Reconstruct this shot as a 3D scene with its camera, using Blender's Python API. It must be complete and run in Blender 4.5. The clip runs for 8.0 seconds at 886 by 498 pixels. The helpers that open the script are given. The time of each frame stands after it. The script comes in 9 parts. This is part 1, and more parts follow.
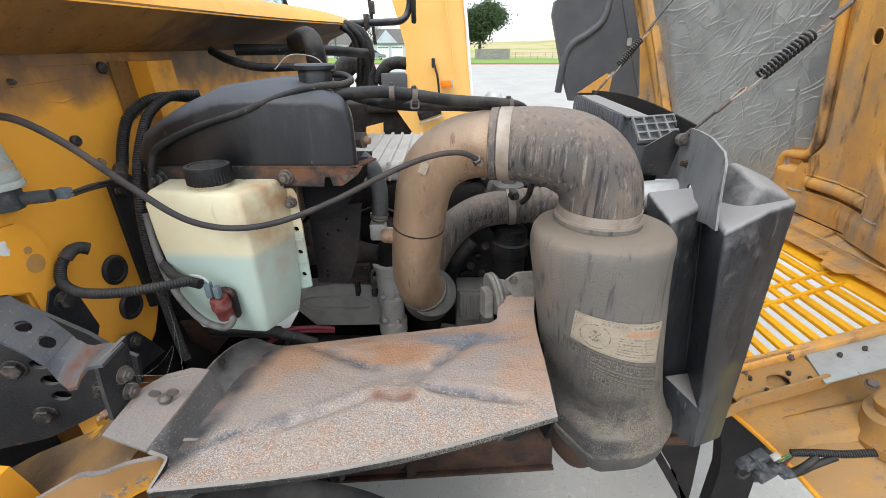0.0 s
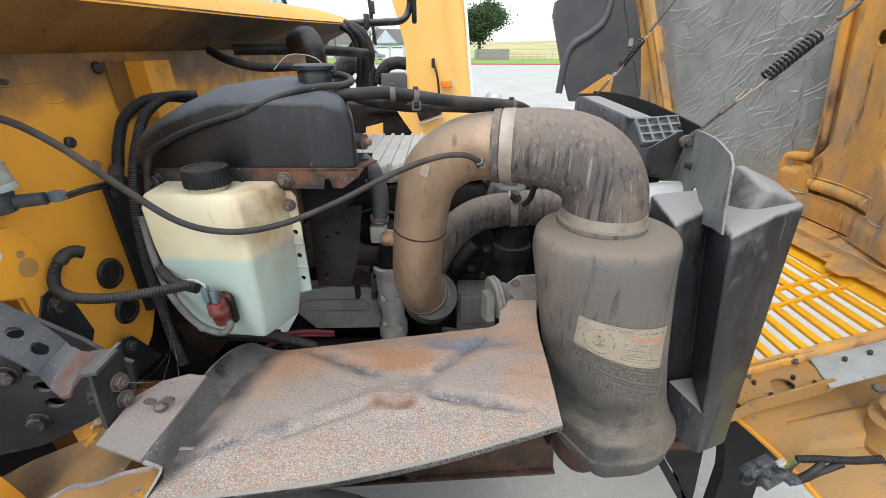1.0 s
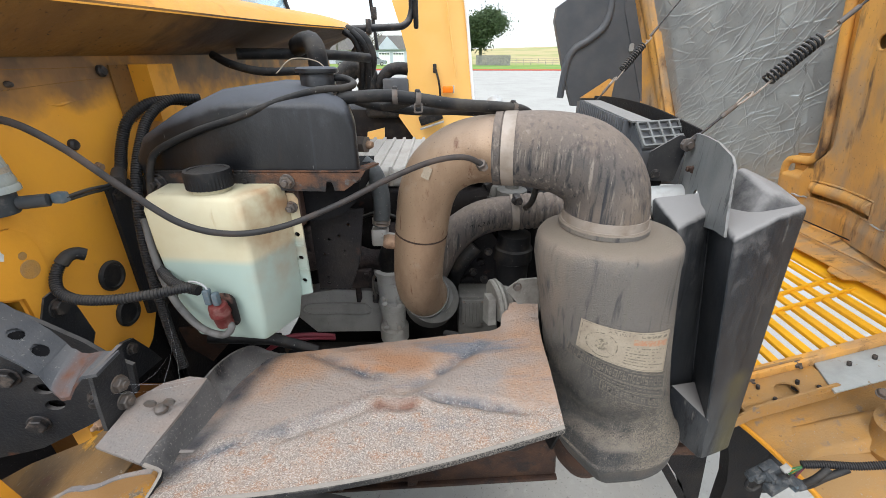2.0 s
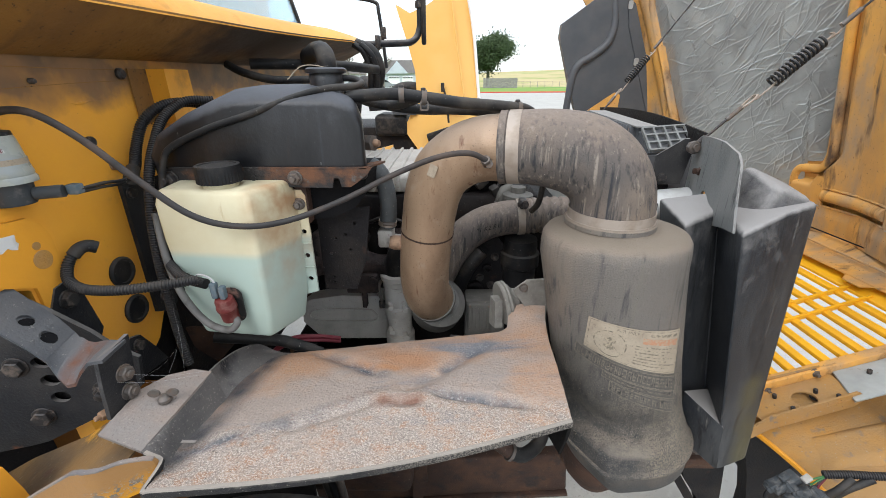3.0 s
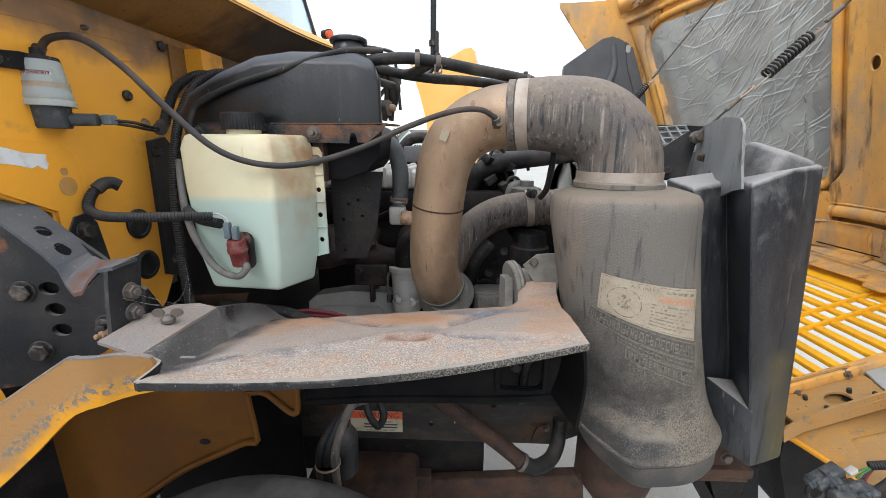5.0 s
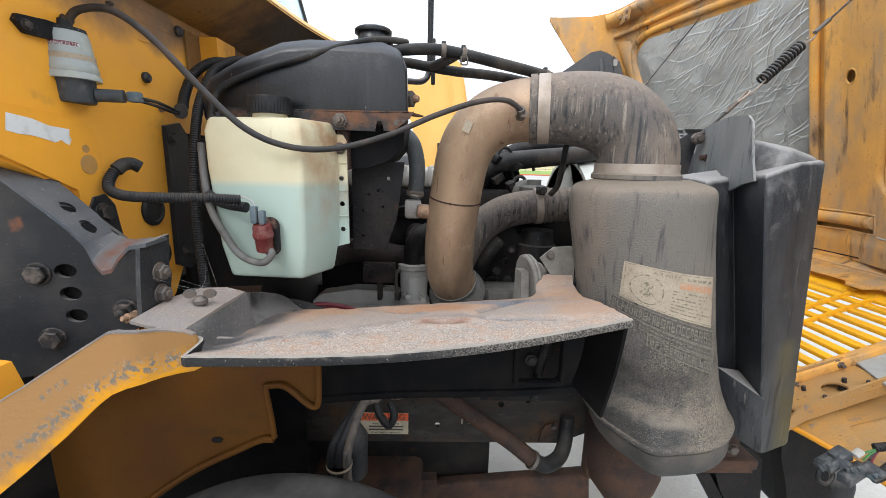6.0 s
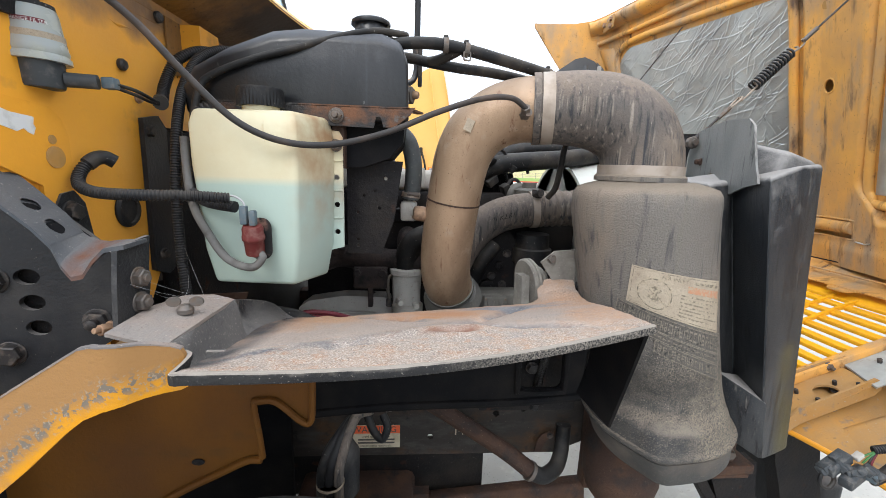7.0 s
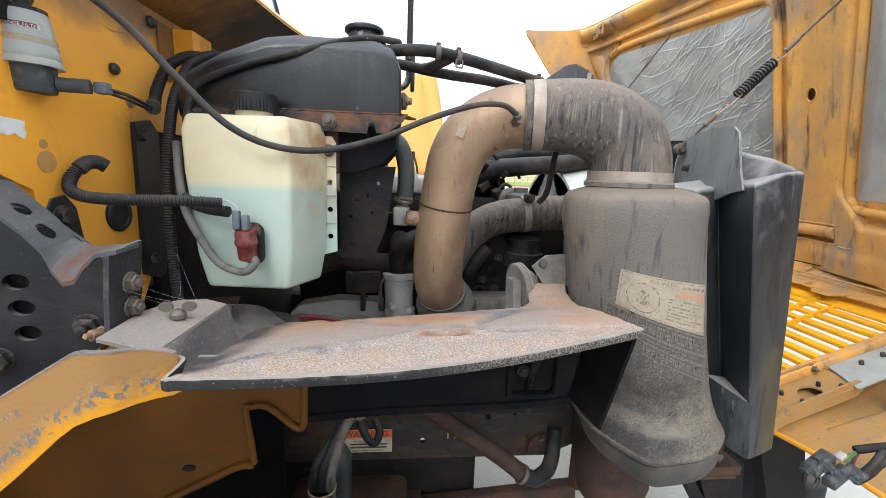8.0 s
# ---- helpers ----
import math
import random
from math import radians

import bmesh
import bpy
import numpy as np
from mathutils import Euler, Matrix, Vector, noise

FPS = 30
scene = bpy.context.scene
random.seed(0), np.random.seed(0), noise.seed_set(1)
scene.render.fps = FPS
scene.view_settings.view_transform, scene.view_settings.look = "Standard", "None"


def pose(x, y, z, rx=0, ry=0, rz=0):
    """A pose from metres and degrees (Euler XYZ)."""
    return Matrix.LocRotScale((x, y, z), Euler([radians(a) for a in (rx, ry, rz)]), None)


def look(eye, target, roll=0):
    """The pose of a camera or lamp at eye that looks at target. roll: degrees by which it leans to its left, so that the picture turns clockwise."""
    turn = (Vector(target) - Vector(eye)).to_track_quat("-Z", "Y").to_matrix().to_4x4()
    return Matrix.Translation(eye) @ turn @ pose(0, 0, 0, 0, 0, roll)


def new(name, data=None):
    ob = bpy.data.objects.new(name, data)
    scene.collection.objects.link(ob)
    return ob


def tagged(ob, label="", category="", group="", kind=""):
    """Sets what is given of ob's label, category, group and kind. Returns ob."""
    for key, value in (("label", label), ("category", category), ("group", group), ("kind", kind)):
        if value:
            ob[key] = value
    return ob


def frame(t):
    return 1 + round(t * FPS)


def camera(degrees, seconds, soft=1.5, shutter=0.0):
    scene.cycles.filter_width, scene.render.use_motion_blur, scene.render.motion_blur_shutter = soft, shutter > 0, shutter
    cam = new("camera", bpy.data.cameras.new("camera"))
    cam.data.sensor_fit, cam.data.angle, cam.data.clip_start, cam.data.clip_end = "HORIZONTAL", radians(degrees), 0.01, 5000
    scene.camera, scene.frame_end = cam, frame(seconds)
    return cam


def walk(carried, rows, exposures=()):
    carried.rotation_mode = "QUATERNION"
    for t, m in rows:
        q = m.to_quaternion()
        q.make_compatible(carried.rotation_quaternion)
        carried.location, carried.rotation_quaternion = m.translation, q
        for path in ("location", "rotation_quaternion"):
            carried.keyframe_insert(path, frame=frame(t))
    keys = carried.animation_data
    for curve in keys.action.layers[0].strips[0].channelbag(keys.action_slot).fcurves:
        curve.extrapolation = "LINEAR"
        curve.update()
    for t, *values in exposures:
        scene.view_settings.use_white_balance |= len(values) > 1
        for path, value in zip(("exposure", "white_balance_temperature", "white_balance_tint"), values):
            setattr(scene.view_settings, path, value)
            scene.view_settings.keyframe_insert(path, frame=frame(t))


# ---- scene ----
cam = camera(95.7, 8.0, soft=0.42)
METRES, EYE, TILT, LEAN, TURN = 0.54, 1.75, -26.5, 0.0, 0.0
ROWS = [
    (0.0, 0.0, 0.0, 0.0, 0.0, 0.0, -0.0),
    (0.5, -0.0088, 0.0105, 0.0085, -0.03, -0.0, -0.03),
    (1.0, -0.0098, 0.0285, 0.0143, -0.1, 0.02, -0.07),
    (1.5, -0.0117, 0.0313, 0.0152, -0.11, 0.17, -0.1),
    (3.0, -0.0004, 0.0324, -0.0892, 1.22, 3.52, -0.25),
    (3.5, 0.0097, 0.0405, -0.1805, 2.03, 5.83, -0.5),
    (4.0, 0.0102, 0.0613, -0.2954, 2.64, 8.3, -0.91),
    (4.5, 0.0314, 0.0734, -0.4234, 2.74, 10.58, -1.31),
    (6.0, -0.2084, 0.1053, -0.6289, -1.09, 14.37, -0.75),
    (6.5, -0.2811, 0.1646, -0.6236, -2.89, 14.84, -0.22),
    (7.0, -0.3043, 0.1942, -0.6161, -4.15, 15.19, 0.08),
    (7.5, -0.3096, 0.1885, -0.6186, -4.89, 15.46, 0.22),
    (8.0, -0.3062, 0.1786, -0.6162, -5.23, 15.7, 0.35),
]
walk(cam, [(t, pose(0, 0, EYE, TILT, LEAN, TURN) @ pose(METRES * x, METRES * y, METRES * z, 90 + pitch, roll, yaw)) for t, x, y, z, yaw, pitch, roll in ROWS],
     [(0.0, 0.53), (1.5, 0.51), (3.5, 0.48), (4.5, 0.50), (6.0, 0.62), (6.5, 0.67), (8.0, 0.71)])

# ---- light: a bright overcast sky and a soft high sun ----
world = bpy.data.worlds.new("sky")
scene.world = world
world.use_nodes = True
wn = world.node_tree
wn.nodes.clear()
sky = wn.nodes.new("ShaderNodeTexSky")
sky.sky_type, sky.sun_disc = "NISHITA", False
sky.sun_elevation, sky.sun_rotation = radians(55), radians(200)
bg_sky = wn.nodes.new("ShaderNodeBackground")
bg_sky.inputs["Strength"].default_value = 0.05
wn.links.new(sky.outputs[0], bg_sky.inputs["Color"])
bg_cloud = wn.nodes.new("ShaderNodeBackground")
bg_cloud.inputs["Color"].default_value = (0.895, 0.95, 1.0, 1)
# an overcast sky is brighter overhead than along the horizon
w_co = wn.nodes.new("ShaderNodeTexCoord")
w_sep = wn.nodes.new("ShaderNodeSeparateXYZ")
wn.links.new(w_co.outputs["Generated"], w_sep.inputs[0])
w_map = wn.nodes.new("ShaderNodeMapRange")
w_map.inputs[1].default_value, w_map.inputs[2].default_value = 0.0, 1.0
w_map.inputs[3].default_value, w_map.inputs[4].default_value = 0.62, 1.75
wn.links.new(w_sep.outputs["Z"], w_map.inputs[0])
wn.links.new(w_map.outputs[0], bg_cloud.inputs["Strength"])
w_add = wn.nodes.new("ShaderNodeAddShader")
w_out = wn.nodes.new("ShaderNodeOutputWorld")
wn.links.new(bg_sky.outputs[0], w_add.inputs[0])
wn.links.new(bg_cloud.outputs[0], w_add.inputs[1])
wn.links.new(w_add.outputs[0], w_out.inputs["Surface"])
sun = new("sun", bpy.data.lights.new("sun", "SUN"))
sun.data.energy, sun.data.angle, sun.data.color = 1.0, radians(20), (1.0, 0.98, 0.95)
sun.matrix_world = look((-1.2, -2.0, 4.0), (0.2, 0.9, 1.0))


# ---- materials ----
def material(name, base, rough=0.5, metal=0.0, spots=(), bump=0.0, bump_scale=200.0, spec=0.28, trans=0.0, dust=None):
    """A principled material. spots: layers (colour, scale, stretch xyz, low, high, roughness) laid over the base by
    noise.
    dust: (colour, amount) of a layer on the faces that look up, mostly settled dust."""
    m = bpy.data.materials.new(name)
    m.use_nodes = True
    nt = m.node_tree
    bsdf = nt.nodes["Principled BSDF"]
    bsdf.inputs["Metallic"].default_value = metal
    bsdf.inputs["Specular IOR Level"].default_value = spec
    if trans:
        bsdf.inputs["Transmission Weight"].default_value = trans
    co = nt.nodes.new("ShaderNodeTexCoord")
    colour, roughness = None, None
    rgb = nt.nodes.new("ShaderNodeRGB")
    rgb.outputs[0].default_value = (*base, 1)
    colour = rgb.outputs[0]
    val = nt.nodes.new("ShaderNodeValue")
    val.outputs[0].default_value = rough
    roughness = val.outputs[0]
    for k, (col, scale, stretch, low, high, r) in enumerate(spots):
        mp = nt.nodes.new("ShaderNodeMapping")
        mp.inputs["Scale"].default_value = stretch
        mp.inputs["Location"].default_value = (k * 3.1, k * 1.7, k * 2.3)
        nt.links.new(co.outputs["Object"], mp.inputs[0])
        nz = nt.nodes.new("ShaderNodeTexNoise")
        nz.inputs["Scale"].default_value, nz.inputs["Detail"].default_value = scale, 6
        nz.inputs["Roughness"].default_value = 0.6
        nt.links.new(mp.outputs[0], nz.inputs["Vector"])
        ramp = nt.nodes.new("ShaderNodeMapRange")
        ramp.inputs[1].default_value, ramp.inputs[2].default_value = low, high
        nt.links.new(nz.outputs["Fac"], ramp.inputs[0])
        mx = nt.nodes.new("ShaderNodeMix")
        mx.data_type = "RGBA"
        nt.links.new(ramp.outputs[0], mx.inputs[0])
        nt.links.new(colour, mx.inputs[6])
        mx.inputs[7].default_value = (*col, 1)
        colour = mx.outputs[2]
        mr = nt.nodes.new("ShaderNodeMix")
        nt.links.new(ramp.outputs[0], mr.inputs[0])
        nt.links.new(roughness, mr.inputs[2])
        mr.inputs[3].default_value = r
        roughness = mr.outputs[0]
    if dust:
        geo = nt.nodes.new("ShaderNodeNewGeometry")
        sep = nt.nodes.new("ShaderNodeSeparateXYZ")
        nt.links.new(geo.outputs["Normal"], sep.inputs[0])
        dn = nt.nodes.new("ShaderNodeTexNoise")
        dn.inputs["Scale"].default_value, dn.inputs["Detail"].default_value = 22, 8
        dn.inputs["Roughness"].default_value = 0.7
        nt.links.new(co.outputs["Object"], dn.inputs["Vector"])
        am = nt.nodes.new("ShaderNodeMath")
        am.operation = "MULTIPLY_ADD"
        nt.links.new(dn.outputs["Fac"], am.inputs[0])
        am.inputs[1].default_value, am.inputs[2].default_value = 1.1, -0.55
        ad = nt.nodes.new("ShaderNodeMath")
        ad.operation = "ADD"
        nt.links.new(sep.outputs["Z"], ad.inputs[0])
        nt.links.new(am.outputs[0], ad.inputs[1])
        dr = nt.nodes.new("ShaderNodeMapRange")
        dr.inputs[1].default_value, dr.inputs[2].default_value = 0.15, 0.85
        dr.inputs[3].default_value, dr.inputs[4].default_value = 0.0, dust[1]
        nt.links.new(ad.outputs[0], dr.inputs[0])
        dm = nt.nodes.new("ShaderNodeMix")
        dm.data_type = "RGBA"
        nt.links.new(dr.outputs[0], dm.inputs[0])
        nt.links.new(colour, dm.inputs[6])
        dm.inputs[7].default_value = (*dust[0], 1)
        colour = dm.outputs[2]
        dq = nt.nodes.new("ShaderNodeMix")
        nt.links.new(dr.outputs[0], dq.inputs[0])
        nt.links.new(roughness, dq.inputs[2])
        dq.inputs[3].default_value = 0.9
        roughness = dq.outputs[0]
    nt.links.new(colour, bsdf.inputs["Base Color"])
    nt.links.new(roughness, bsdf.inputs["Roughness"])
    if bump:
        nz = nt.nodes.new("ShaderNodeTexNoise")
        nz.inputs["Scale"].default_value, nz.inputs["Detail"].default_value = bump_scale, 5
        nt.links.new(co.outputs["Object"], nz.inputs["Vector"])
        bp = nt.nodes.new("ShaderNodeBump")
        bp.inputs["Strength"].default_value, bp.inputs["Distance"].default_value = bump, 0.004
        nt.links.new(nz.outputs["Fac"], bp.inputs["Height"])
        n2 = nt.nodes.new("ShaderNodeTexNoise")
        n2.inputs["Scale"].default_value, n2.inputs["Detail"].default_value = bump_scale * 4.5, 3
        nt.links.new(co.outputs["Object"], n2.inputs["Vector"])
        b2 = nt.nodes.new("ShaderNodeBump")
        b2.inputs["Strength"].default_value, b2.inputs["Distance"].default_value = min(1.0, bump * 1.2), 0.001
        nt.links.new(n2.outputs["Fac"], b2.inputs["Height"])
        nt.links.new(bp.outputs[0], b2.inputs["Normal"])
        nt.links.new(b2.outputs[0], bsdf.inputs["Normal"])
    return m


ONE = (1, 1, 1)
M = {}
M["paint"] = material("bus_yellow_paint", (0.78, 0.34, 0.03), 0.42, spots=[((0.60, 0.275, 0.035), 4, ONE, 0.35, 0.75, 0.5), ((0.34, 0.17, 0.045), 9, ONE, 0.60, 0.8, 0.65), ((0.10, 0.06, 0.03), 60, ONE, 0.69, 0.78, 0.7), ((0.16, 0.08, 0.03), 260, ONE, 0.70, 0.74, 0.7)], bump=0.12, bump_scale=120)
# grime, plus the shade under the cowl, both in this darker yellow
M["paint_grimy_shaded"] = material("grimy_shaded_yellow_paint", (0.30, 0.145, 0.030), 0.5, spots=[((0.20, 0.100, 0.032), 4, (1, 1, 0.6), 0.36, 0.62, 0.7), ((0.07, 0.045, 0.030), 5, (1, 2.0, 0.8), 0.54, 0.74, 0.75), ((0.05, 0.035, 0.03), 90, ONE, 0.62, 0.72, 0.8), ((0.20, 0.13, 0.07), 160, ONE, 0.68, 0.74, 0.8)], bump=0.3, bump_scale=90)
M["paint_hood"] = material("stained_yellow_hood_paint", (0.74, 0.365, 0.075), 0.38, spots=[((0.56, 0.30, 0.10), 4, ONE, 0.36, 0.62, 0.5), ((0.36, 0.26, 0.17), 4.5, (1, 1.6, 0.6), 0.48, 0.68, 0.55), ((0.12, 0.075, 0.05), 7, (1, 2.2, 0.5), 0.57, 0.70, 0.65), ((0.30, 0.15, 0.05), 30, (1, 2, 0.7), 0.62, 0.74, 0.6), ((0.09, 0.06, 0.04), 120, ONE, 0.65, 0.70, 0.8)], bump=0.15, bump_scale=110)
M["paint_dusty"] = material("dust_coated_yellow_paint", (0.50, 0.225, 0.020), 0.5, spots=[((0.30, 0.155, 0.045), 13, (1, 2.2, 1), 0.50, 0.66, 0.65), ((0.36, 0.21, 0.085), 6, ONE, 0.28, 0.54, 0.8), ((0.20, 0.16, 0.13), 20, ONE, 0.60, 0.68, 0.85), ((0.34, 0.30, 0.26), 150, ONE, 0.63, 0.70, 0.85), ((0.10, 0.07, 0.045), 55, ONE, 0.66, 0.72, 0.8)], bump=0.4, bump_scale=160, dust=((0.36, 0.22, 0.10), 0.35))
M["arm_paint"] = material("scraped_arm_paint", (0.62, 0.27, 0.010), 0.5, spots=[((0.40, 0.205, 0.060), 6, ONE, 0.40, 0.65, 0.6), ((0.27, 0.23, 0.19), 170, ONE, 0.65, 0.71, 0.8), ((0.16, 0.08, 0.03), 130, ONE, 0.66, 0.71, 0.7)], bump=0.3, bump_scale=170)
M["grille"] = material("bright_yellow_grille_paint", (0.86, 0.43, 0.015), 0.36, spots=[((0.74, 0.35, 0.02), 6, ONE, 0.4, 0.7, 0.45), ((0.30, 0.17, 0.05), 22, ONE, 0.64, 0.76, 0.65), ((0.20, 0.13, 0.06), 220, ONE, 0.68, 0.74, 0.8)], bump=0.1, bump_scale=140)
M["paint_far"] = material("pale_yellow_paint", (0.84, 0.50, 0.16), 0.3, spots=[((0.80, 0.45, 0.12), 1.5, ONE, 0.35, 0.7, 0.35)])
M["black_plastic"] = material("dusty_black_plastic", (0.016, 0.019, 0.024), 0.42, spots=[((0.070, 0.070, 0.071), 4.5, (1.5, 1.5, 0.45), 0.42, 0.76, 0.7), ((0.012, 0.012, 0.014), 26, (2.8, 2.8, 0.22), 0.54, 0.66, 0.5), ((0.115, 0.108, 0.10), 34, (2.8, 2.8, 0.18), 0.62, 0.76, 0.8), ((0.11, 0.10, 0.09), 420, ONE, 0.58, 0.67, 0.9)], bump=0.35, bump_scale=260, dust=((0.30, 0.285, 0.275), 0.85))
M["valance"] = material("black_valance_plastic", (0.006, 0.006, 0.007), 0.7, spots=[((0.016, 0.014, 0.013), 9, ONE, 0.45, 0.75, 0.8), ((0.06, 0.055, 0.05), 300, ONE, 0.66, 0.72, 0.85)], bump=0.2, spec=0.08)
# the blue-grey layer on this tank's upward faces paints in the sky's sheen
M["res_plastic"] = material("black_tank_plastic", (0.008, 0.0085, 0.010), 0.28, spots=[((0.030, 0.030, 0.033), 6, (1.5, 1.5, 0.5), 0.42, 0.75, 0.36), ((0.030, 0.032, 0.038), 30, (2.5, 2.5, 0.25), 0.60, 0.74, 0.5), ((0.045, 0.022, 0.014), 9, (2.5, 2.5, 0.3), 0.58, 0.74, 0.6), ((0.12, 0.12, 0.12), 90, (2, 2, 0.5), 0.69, 0.74, 0.7)], bump=0.12, bump_scale=160, spec=0.42, dust=((0.085, 0.09, 0.105), 0.75))
M["canister"] = material("dust_covered_grey_plastic", (0.150, 0.134, 0.120), 0.52, spots=[((0.215, 0.175, 0.140), 5, (1, 1, 0.5), 0.44, 0.68, 0.80), ((0.16, 0.145, 0.125), 34, (2.4, 2.4, 0.14), 0.52, 0.68, 0.85), ((0.042, 0.043, 0.046), 24, (2.4, 2.4, 0.14), 0.54, 0.70, 0.55), ((0.070, 0.066, 0.060), 400, ONE, 0.60, 0.68, 0.6), ((0.36, 0.31, 0.26), 340, ONE, 0.66, 0.72, 0.9)], bump=0.7, bump_scale=260, dust=((0.30, 0.235, 0.185), 0.75))
M["elbow"] = material("dusty_rubber", (0.095, 0.083, 0.076), 0.6, spots=[((0.19, 0.145, 0.11), 5, ONE, 0.42, 0.72, 0.85), ((0.24, 0.205, 0.175), 42, (2.6, 2.6, 0.13), 0.56, 0.70, 0.9), ((0.030, 0.030, 0.034), 36, (2.6, 2.6, 0.12), 0.51, 0.64, 0.5), ((0.42, 0.37, 0.32), 70, (2.4, 2.4, 0.16), 0.66, 0.74, 0.9), ((0.05, 0.045, 0.042), 300, ONE, 0.60, 0.68, 0.7)], bump=0.4, bump_scale=200, dust=((0.25, 0.195, 0.16), 0.55))
M["pipe"] = material("dust_browned_metal_pipe", (0.35, 0.240, 0.158), 0.42, 0.35, spots=[((0.17, 0.105, 0.066), 6, (1, 1, 0.4), 0.45, 0.7, 0.55), ((0.40, 0.31, 0.23), 18, ONE, 0.60, 0.75, 0.8), ((0.14, 0.055, 0.03), 16, (2, 2, 0.4), 0.62, 0.70, 0.7), ((0.08, 0.055, 0.04), 260, ONE, 0.64, 0.70, 0.7)], bump=0.25, bump_scale=180, dust=((0.40, 0.31, 0.245), 0.6))
M["shelf"] = material("rust_dusted_sheet", (0.31, 0.255, 0.222), 0.78, spots=[((0.40, 0.235, 0.145), 3.6, ONE, 0.42, 0.60, 0.8), ((0.17, 0.175, 0.195), 5.5, (0.6, 1.9, 1), 0.56, 0.70, 0.6), ((0.40, 0.335, 0.285), 300, ONE, 0.52, 0.70, 0.9), ((0.16, 0.12, 0.10), 300, ONE, 0.62, 0.68, 0.75), ((0.40, 0.17, 0.09), 75, ONE, 0.67, 0.73, 0.8)], bump=0.9, bump_scale=170)
M["web"] = material("rubbed_dark_steel", (0.058, 0.056, 0.057), 0.5, spots=[((0.13, 0.12, 0.115), 7, ONE, 0.40, 0.62, 0.75), ((0.020, 0.020, 0.023), 20, (1, 1, 0.4), 0.55, 0.68, 0.45), ((0.26, 0.235, 0.21), 230, ONE, 0.58, 0.68, 0.9)], bump=0.5, bump_scale=190, dust=((0.17, 0.155, 0.145), 0.45))
M["horn"] = material("dusty_horn_metal", (0.20, 0.19, 0.17), 0.7, spots=[((0.11, 0.10, 0.09), 14, ONE, 0.45, 0.7, 0.75), ((0.28, 0.26, 0.23), 210, ONE, 0.60, 0.70, 0.85)], bump=0.3)
M["dull_metal"] = material("dust_dulled_grey_metal", (0.125, 0.120, 0.110), 0.7, spots=[((0.07, 0.066, 0.060), 9, ONE, 0.45, 0.7, 0.7), ((0.22, 0.20, 0.175), 200, ONE, 0.62, 0.70, 0.85)], bump=0.3)
M["manifold"] = material("scaled_iron_manifold", (0.028, 0.021, 0.020), 0.8, spots=[((0.060, 0.040, 0.034), 14, ONE, 0.45, 0.7, 0.85), ((0.012, 0.011, 0.012), 30, ONE, 0.52, 0.68, 0.8), ((0.10, 0.08, 0.065), 220, ONE, 0.66, 0.72, 0.9)], bump=0.6, bump_scale=150)
M["rail"] = material("grease_darkened_frame_steel", (0.034, 0.029, 0.026), 0.65, spots=[((0.085, 0.046, 0.024), 6, (1, 1, 1.4), 0.50, 0.68, 0.8), ((0.055, 0.050, 0.046), 16, (0.5, 1, 2), 0.50, 0.66, 0.7), ((0.016, 0.015, 0.015), 22, ONE, 0.56, 0.68, 0.5), ((0.16, 0.13, 0.10), 240, ONE, 0.66, 0.72, 0.85)], bump=0.4, bump_scale=140, spec=0.22)
M["rubber"] = material("black_rubber_hose", (0.011, 0.011, 0.012), 0.5, spots=[((0.075, 0.062, 0.05), 12, ONE, 0.48, 0.8, 0.75), ((0.26, 0.24, 0.22), 160, ONE, 0.66, 0.73, 0.85)], bump=0.15, dust=((0.10, 0.095, 0.09), 0.28), spec=0.22)
M["loom"] = material("split_loom_plastic", (0.016, 0.016, 0.018), 0.42, spots=[((0.045, 0.040, 0.036), 15, ONE, 0.50, 0.78, 0.7)], dust=((0.11, 0.10, 0.09), 0.3), spec=0.22)
M["iron"] = material("dark_oily_iron", (0.010, 0.009, 0.010), 0.6, 0.1, spots=[((0.030, 0.025, 0.021), 9, ONE, 0.45, 0.75, 0.75), ((0.06, 0.028, 0.018), 22, ONE, 0.62, 0.76, 0.85), ((0.13, 0.12, 0.105), 240, ONE, 0.66, 0.72, 0.85)], bump=0.5, bump_scale=120, spec=0.18)
M["rusty"] = material("brown_rusted_steel", (0.050, 0.029, 0.022), 0.75, 0.1, spots=[((0.095, 0.050, 0.031), 10, ONE, 0.45, 0.7, 0.85), ((0.022, 0.02, 0.02), 16, ONE, 0.52, 0.70, 0.7), ((0.20, 0.15, 0.11), 200, ONE, 0.64, 0.71, 0.85)], bump=0.6, bump_scale=150)
M["steel_plate"] = material("dusty_black_steel", (0.016, 0.017, 0.020), 0.45, 0.1, spots=[((0.060, 0.056, 0.053), 7, ONE, 0.44, 0.8, 0.7), ((0.15, 0.068, 0.042), 15, ONE, 0.69, 0.77, 0.8), ((0.20, 0.18, 0.16), 230, ONE, 0.68, 0.74, 0.85)], bump=0.3, dust=((0.22, 0.205, 0.195), 0.6))
M["alu"] = material("grey_cast_aluminium", (0.50, 0.48, 0.445), 0.6, 0.1, spots=[((0.34, 0.32, 0.29), 9, ONE, 0.45, 0.75, 0.7), ((0.34, 0.255, 0.225), 120, ONE, 0.6, 0.72, 0.7)], bump=0.35, bump_scale=220, dust=((0.28, 0.255, 0.225), 0.5))
M["alu_bright"] = material("bright_aluminium", (0.42, 0.42, 0.41), 0.45, 0.4, spots=[((0.30, 0.28, 0.25), 14, ONE, 0.5, 0.75, 0.6)], bump=0.15)


